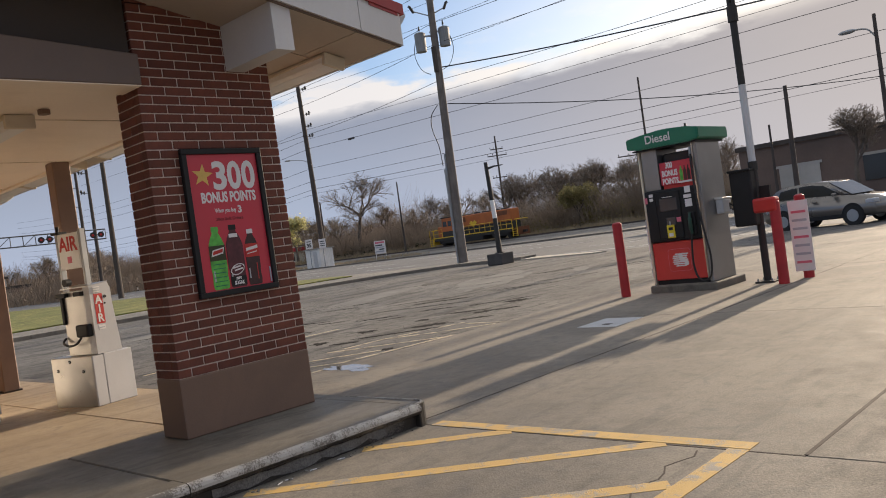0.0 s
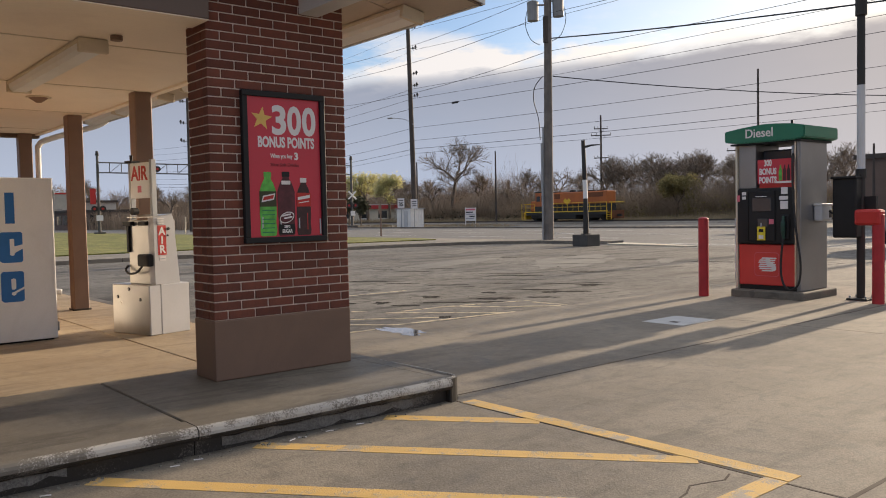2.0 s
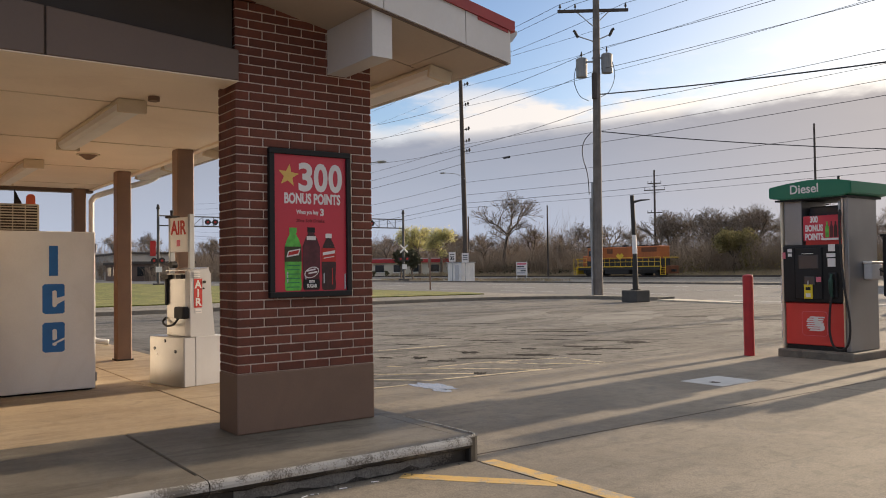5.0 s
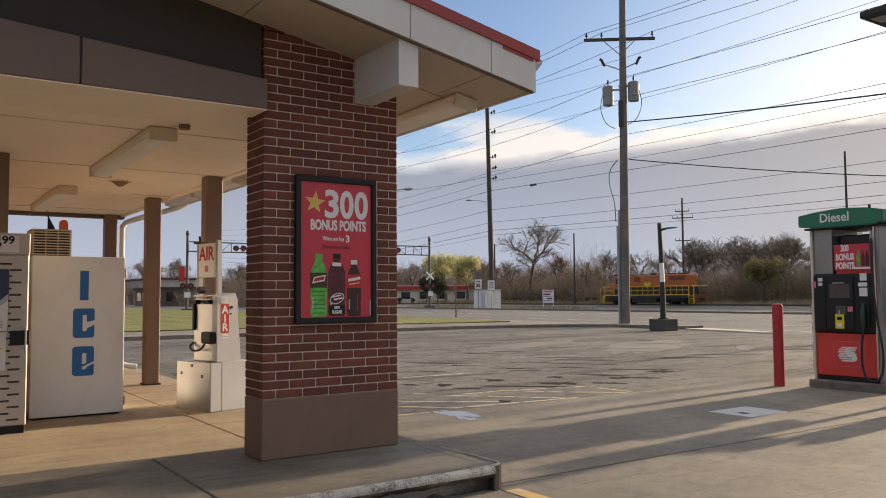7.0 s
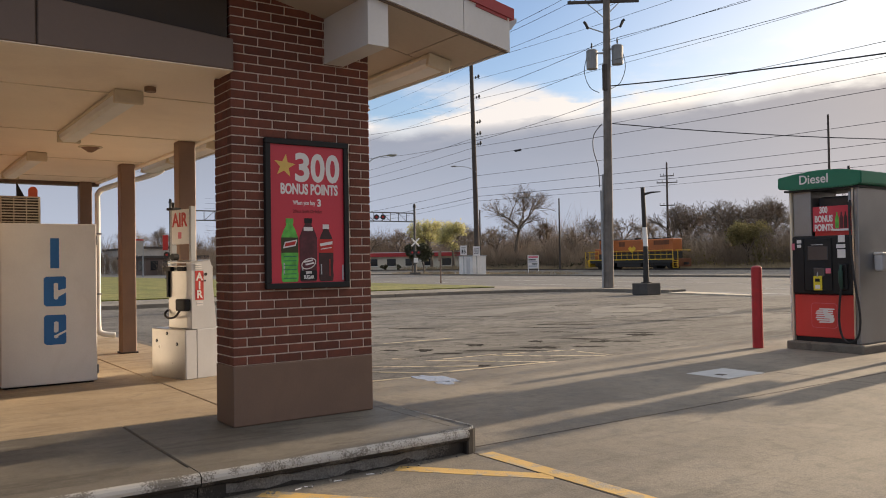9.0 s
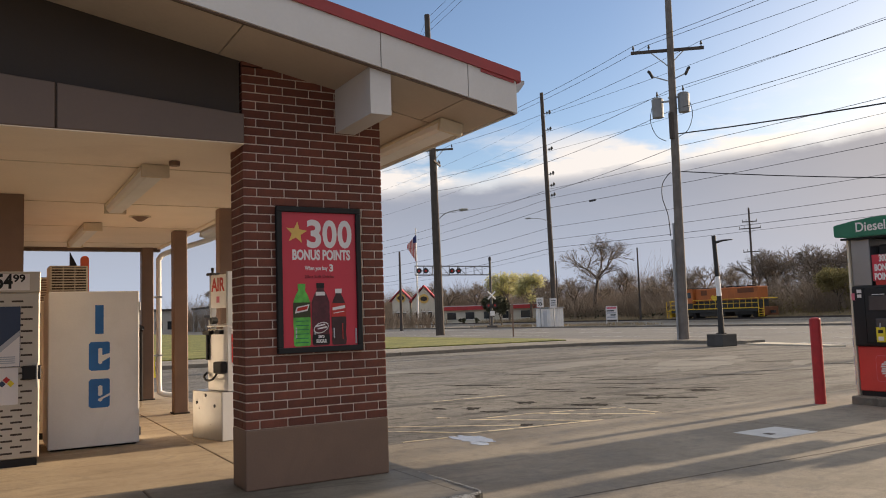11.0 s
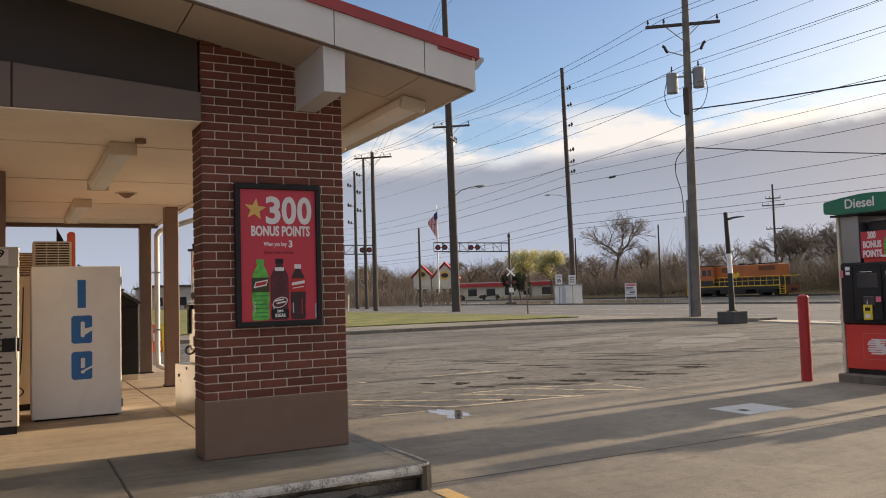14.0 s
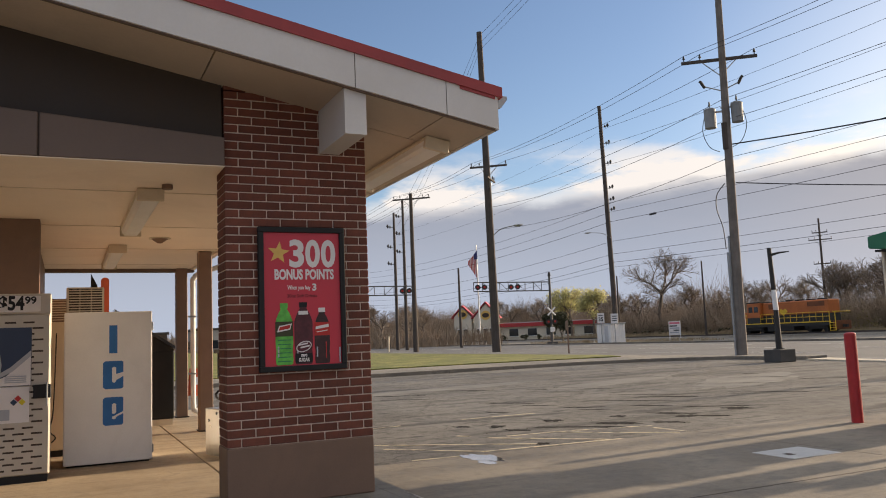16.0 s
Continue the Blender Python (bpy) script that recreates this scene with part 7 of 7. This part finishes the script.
def grow(verts, faces, tips, p, d, length, r, depth, rng, spread, heavy):
    q = p
    steps = 2 if depth > 1 else 1
    for k in range(steps):
        d = (d + Vector((rng.uniform(-1, 1), rng.uniform(-1, 1), rng.uniform(-0.25, 0.6))) * 0.13).normalized()
        e = q + d * (length / steps)
        part_r = max(0.016, r * (1 - 0.32 * (k + 1) / steps))
        limb(heavy[0] if depth >= 4 else verts, heavy[1] if depth >= 4 else faces, q, e, r * (1 - 0.32 * k / steps), part_r, 6 if depth >= 4 else 3)
        q = e
        if depth > 1 and k == 0:
            side = (d + Vector((rng.uniform(-1, 1), rng.uniform(-1, 1), rng.uniform(-0.55, 0.45))) * spread * 1.3).normalized()
            grow(verts, faces, tips, q, side, length * 0.62, r * 0.5, depth - 1, rng, spread, heavy)
    if depth == 0:
        tips.append(q)
        return
    for k in range(3 if depth > 1 else 2):
        a = Vector((rng.uniform(-1, 1), rng.uniform(-1, 1), rng.uniform(-0.5, 0.55)))
        grow(verts, faces, tips, q, (d + a * spread).normalized(), length * rng.uniform(0.62, 0.82), r * 0.60, depth - 1, rng, spread, heavy)


def pydata(name, verts, faces, mat):
    me = bpy.data.meshes.new(name)
    me.from_pydata([tuple(v) for v in verts], [], faces)
    me.materials.append(mat)
    return me


def tree(name, at, h, seed, label, spread=0.75, leaves=None, leaf_count=0, leaf_size=0.12, bole=0.24, depth=5, category="tree", group="bare trees"):
    rng = random.Random(seed)
    v, f, tips, heavy = [], [], [], ([], [])
    base = Vector((0, 0, 0))
    limb(heavy[0], heavy[1], base, Vector((0, 0, h * bole)), h * 0.026, h * 0.021, 8)
    grow(v, f, tips, Vector((0, 0, h * bole)), Vector((rng.uniform(-0.1, 0.1), rng.uniform(-0.1, 0.1), 1)), h * 0.20, h * 0.021, depth, rng, spread, heavy)
    ob = thing(name, (*at, 0.0), label, category, group)
    for nm, (vv, ff), mat_ in (("trunk", heavy, BARK), ("crown", (v, f), CROWN)):
        o = new(nm, pydata(nm, vv, ff, mat_))
        o.parent = ob
    if leaves:
        lv, lf = [], []
        for k in range(leaf_count):
            c = rng.choice(tips) + Vector((rng.gauss(0, 1), rng.gauss(0, 1), rng.gauss(0, 0.8))) * h * 0.035
            n = Vector((rng.gauss(0, 1), rng.gauss(0, 1), rng.gauss(0, 1))).normalized()
            a = n.orthogonal().normalized() * leaf_size * rng.uniform(0.6, 1.3)
            b = n.cross(a) * 0.7
            k0 = len(lv)
            lv += [c - a, c + b, c + a, c - b]
            lf.append((k0, k0 + 1, k0 + 2, k0 + 3))
        o = new("leaves", pydata("leaves", lv, lf, leaves))
        o.parent = ob
        o["kind"] = "stuff"
    return ob


bare = "bare grey-brown spring tree in the belt behind the rails"
big = tree("tree", (-106.6, 92), 17.0, 5, "large spreading bare tree with gnarled limbs", 0.85, depth=6)
t_a = tree("tree", (-66, 94), 11.6, 8, bare, 0.80, bole=0.15, depth=5)
t_b = tree("tree", (-60, 95), 12.0, 15, bare, 0.86, bole=0.17, depth=6)
t_c = tree("tree", (-118, 97), 11.0, 12, bare, 0.75, bole=0.16, depth=5)
tree("tree", (-17.4, 60.0), 8.6, 61, "bare tree in front of the warehouse", 0.85, bole=0.2, depth=6)
rng = random.Random(77)
for k in range(15):
    x, y = rng.uniform(-77, -58) if k < 7 else rng.uniform(-58, -28), rng.uniform(93.5, 99)
    c = copy_thing((t_a, t_b, t_c)[k % 3], pose(x, y, 0, 0, 0, rng.uniform(0, 360)))
    z = rng.uniform(0.95, 1.2) if k < 7 else rng.uniform(0.55, 0.95)
    c.scale = (z, z, z * rng.uniform(0.95, 1.1))
for x, y, s, src in ((-69.5, 96, 0.95, t_a), (-54.5, 96, 0.9, t_b), (-47, 97, 0.85, t_a), (-63, 99, 1.05, t_a), (-58, 99, 1.0, t_b), (-99, 98, 0.8, t_c), (-93, 96, 0.78, t_c), (-88, 95, 0.72, t_b), (-112, 98, 0.8, t_a), (-83, 97, 0.62, t_c), (-128, 99, 0.85, t_b), (-136, 104, 0.9, t_c), (-146, 108, 0.95, t_a), (-156, 112, 0.9, t_b), (-170, 116, 1.0, t_c), (-184, 118, 1.0, t_a), (-200, 118, 1.0, t_b), (-215, 120, 1.05, t_c), (-118, 52, 0.75, t_a), (-124, 49, 0.8, t_c), (-131, 56, 0.8, t_b), (-140, 60, 0.9, t_a), (-40, 99, 0.7, t_b), (-30, 100, 0.7, t_c), (-150, 68, 0.9, t_c), (-165, 74, 0.9, t_b), (-75, 97, 1.0, t_b), (-79, 99, 0.95, t_a), (-84, 99, 0.9, t_b), (-90, 100, 1.0, t_a), (-96, 101, 1.0, t_b), (-101, 101, 0.9, t_a), (-109, 101, 0.95, t_b), (-115, 100, 0.9, t_a), (-124, 101, 1.0, t_a), (-131, 102, 0.95, t_b), (-50, 99, 1.05, t_a), (-44, 100, 0.95, t_b), (-56, 101, 1.1, t_a), (-67, 101, 1.1, t_b), (-72, 100, 1.0, t_a), (-141, 106, 1.0, t_b), (-176, 117, 1.1, t_b), (-192, 119, 1.1, t_a), (-8, 60, 0.75, t_a), (-3, 62, 0.8, t_b), (4, 60, 0.85, t_a), (10, 61, 0.8, t_b), (-205, 88, 1.25, t_a), (-214, 80, 1.2, t_b), (-222, 96, 1.35, t_a), (-198, 104, 1.25, t_c), (-212, 70, 1.15, t_c), (-226, 66, 1.3, t_b), (-232, 84, 1.3, t_a), (-186, 104, 1.2, t_b), (-176, 103, 1.1, t_a), (-164, 104, 1.15, t_b), (-152, 102, 1.1, t_a), (-208, 60, 1.1, t_a), (-218, 56, 1.2, t_b)):
    c = copy_thing(src, pose(x, y, 0, 0, 0, rng.uniform(0, 360)))
    c.scale = (s, s, s * rng.uniform(0.92, 1.08))
tree("tree", (-124.5, 86.5), 12.6, 31, "yellow-green tree in early leaf by the restaurant", 0.7, YELLOW_LEAF, 4600, 0.15, 0.2, 5, group="leafing trees")
tree("tree", (-119, 87.5), 11.4, 32, "yellow-green tree in early leaf by the restaurant", 0.7, YELLOW_LEAF, 3600, 0.15, 0.2, 5, group="leafing trees")
tree("tree", (-59.6, 89), 7.6, 33, "olive rounded tree in early leaf behind the rails", 0.75, OLIVE, 20000, 0.10, 0.12, 5, group="leafing trees")
tree("bush", (-78.5, 86), 4.3, 34, "olive leafing bush beside the rails", 0.8, OLIVE, 3500, 0.10, 0.06, 4, "bush", "bushes")
for x, y, h, sd in ((-99.6, 66.0, 6.0, 41), (-97.4, 66.6, 6.4, 42)):
    tree("bush", (x, y), h, sd, "dark evergreen bush by the crossing mast", 0.42, EVERGREEN, 4200, 0.17, 0.06, 4, "bush", "bushes")
for x, y, h, sd in ((-150, 86, 2.2, 51), (-141, 86, 2.4, 52), (-136, 86, 2.2, 53), (-158, 86.5, 2.6, 54), (-165, 87, 2.5, 55)):
    tree("bush", (x, y), h, sd, "low dark clipped bush before the restaurant", 0.9, EVERGREEN, 900, 0.16, 0.04, 3, "bush", "bushes")


def thicket(name, n, area, hmin, hmax, r, mat, label, seed, top=None, lean=0.22):
    """A dense stand of thin forked stems."""
    rg = random.Random(seed)
    v, f = [], []
    for _ in range(n):
        x0, x1, y0, y1 = area
        x, y = rg.uniform(x0, x1), rg.uniform(y0, y1)
        swell = 0.72 + 0.40 * noise.noise(Vector((x * 0.11, y * 0.05, seed)))+ 0.22 * noise.noise(Vector((x * 0.45, 3.0, seed)))
        h = rg.uniform(hmin, hmax) * max(0.3, swell)
        a = Vector((x, y, 0))
        b = a + Vector((rg.gauss(0, lean) * h * 0.5, rg.gauss(0, lean) * h * 0.5, h * 0.55))
        limb(v, f, a, b, r, r * 0.75, 3)
        for _k in range(4):
            c = b + Vector((rg.gauss(0, lean) * h, rg.gauss(0, lean) * h, h * rg.uniform(0.2, 0.5)))
            limb(v, f, a.lerp(b, rg.uniform(0.4, 1.0)), c, r * 0.6, r * 0.2, 3)
    ob = new(name, pydata(name, v, f, mat))
    return tagged(ob, label, "thicket", kind="stuff")


thicket("thicket", 7500, (-118, -24, 88, 102), 4.2, 8.2, 0.030, TWIG, "brown leafless thicket along the rails", 6)
thicket("thicket", 4200, (-300, -118, 108, 124), 7.0, 13.5, 0.055, TWIG, "brown leafless woods behind the restaurant", 7)
thicket("thicket", 3200, (-260, -196, 50, 112), 6.0, 12.0, 0.06, TWIG, "brown leafless woods beyond the restaurant", 21)
thicket("thicket", 1800, (-170, -112, 46, 66), 2.0, 4.5, 0.05, TWIG, "brown scrub beyond the crossing", 8)
thicket("thicket", 1500, (-420, -230, -30, 60), 5.0, 9.0, 0.14, TWIG, "distant brown woods", 9)
thicket("reeds", 3000, (-130, -30, 82.5, 86.5), 0.6, 1.5, 0.03, DRY, "dry tan reeds along the rails", 10)
thicket("reeds", 900, (-100, -64, 62, 66), 0.2, 0.6, 0.03, DRY, "dry tan grass by the utility shed", 12)


def leaf_mass(name, n, area, hmax, size, mat, label, seed):
    rg = random.Random(seed)
    v, f = [], []
    for _ in range(n):
        x, y = rg.uniform(area[0], area[1]), rg.uniform(area[2], area[3])
        z = rg.random() ** 1.4 * hmax * max(0.15, 0.6 + 0.9 * noise.noise(Vector((x * 0.13, y * 0.06, seed * 1.7))))
        nrm = Vector((rg.gauss(0, 1), rg.gauss(0, 1), rg.gauss(0, 1))).normalized()
        a = nrm.orthogonal().normalized() * size * rg.uniform(0.5, 1.4)
        b = nrm.cross(a) * 0.6
        c = Vector((x, y, z))
        k0 = len(v)
        v += [c - a, c + b, c + a, c - b]
        f.append((k0, k0 + 1, k0 + 2, k0 + 3))
    return tagged(new(name, pydata(name, v, f, mat)), label, "undergrowth", kind="stuff")


leaf_mass("undergrowth", 16000, (-120, -24, 89, 100), 3.4, 0.13, TWIG, "dense brown undergrowth along the rails", 14)
leaf_mass("undergrowth", 9000, (-82, -26, 87, 92), 3.0, 0.10, OLIVE, "olive spring undergrowth along the rails", 15)
leaf_mass("undergrowth", 1200, (-118, -86, 87, 94), 2.6, 0.20, EVERGREEN, "dark undergrowth along the rails", 16)
leaf_mass("undergrowth", 3500, (-300, -120, 112, 122), 5.0, 0.5, TWIG, "dense brown undergrowth of the woods", 17)
thicket("grass_blades", 9000, (-52, -33.6, 6, 29), 0.05, 0.14, 0.012, STRAW, "short tufts of spring grass on the verge", 18)
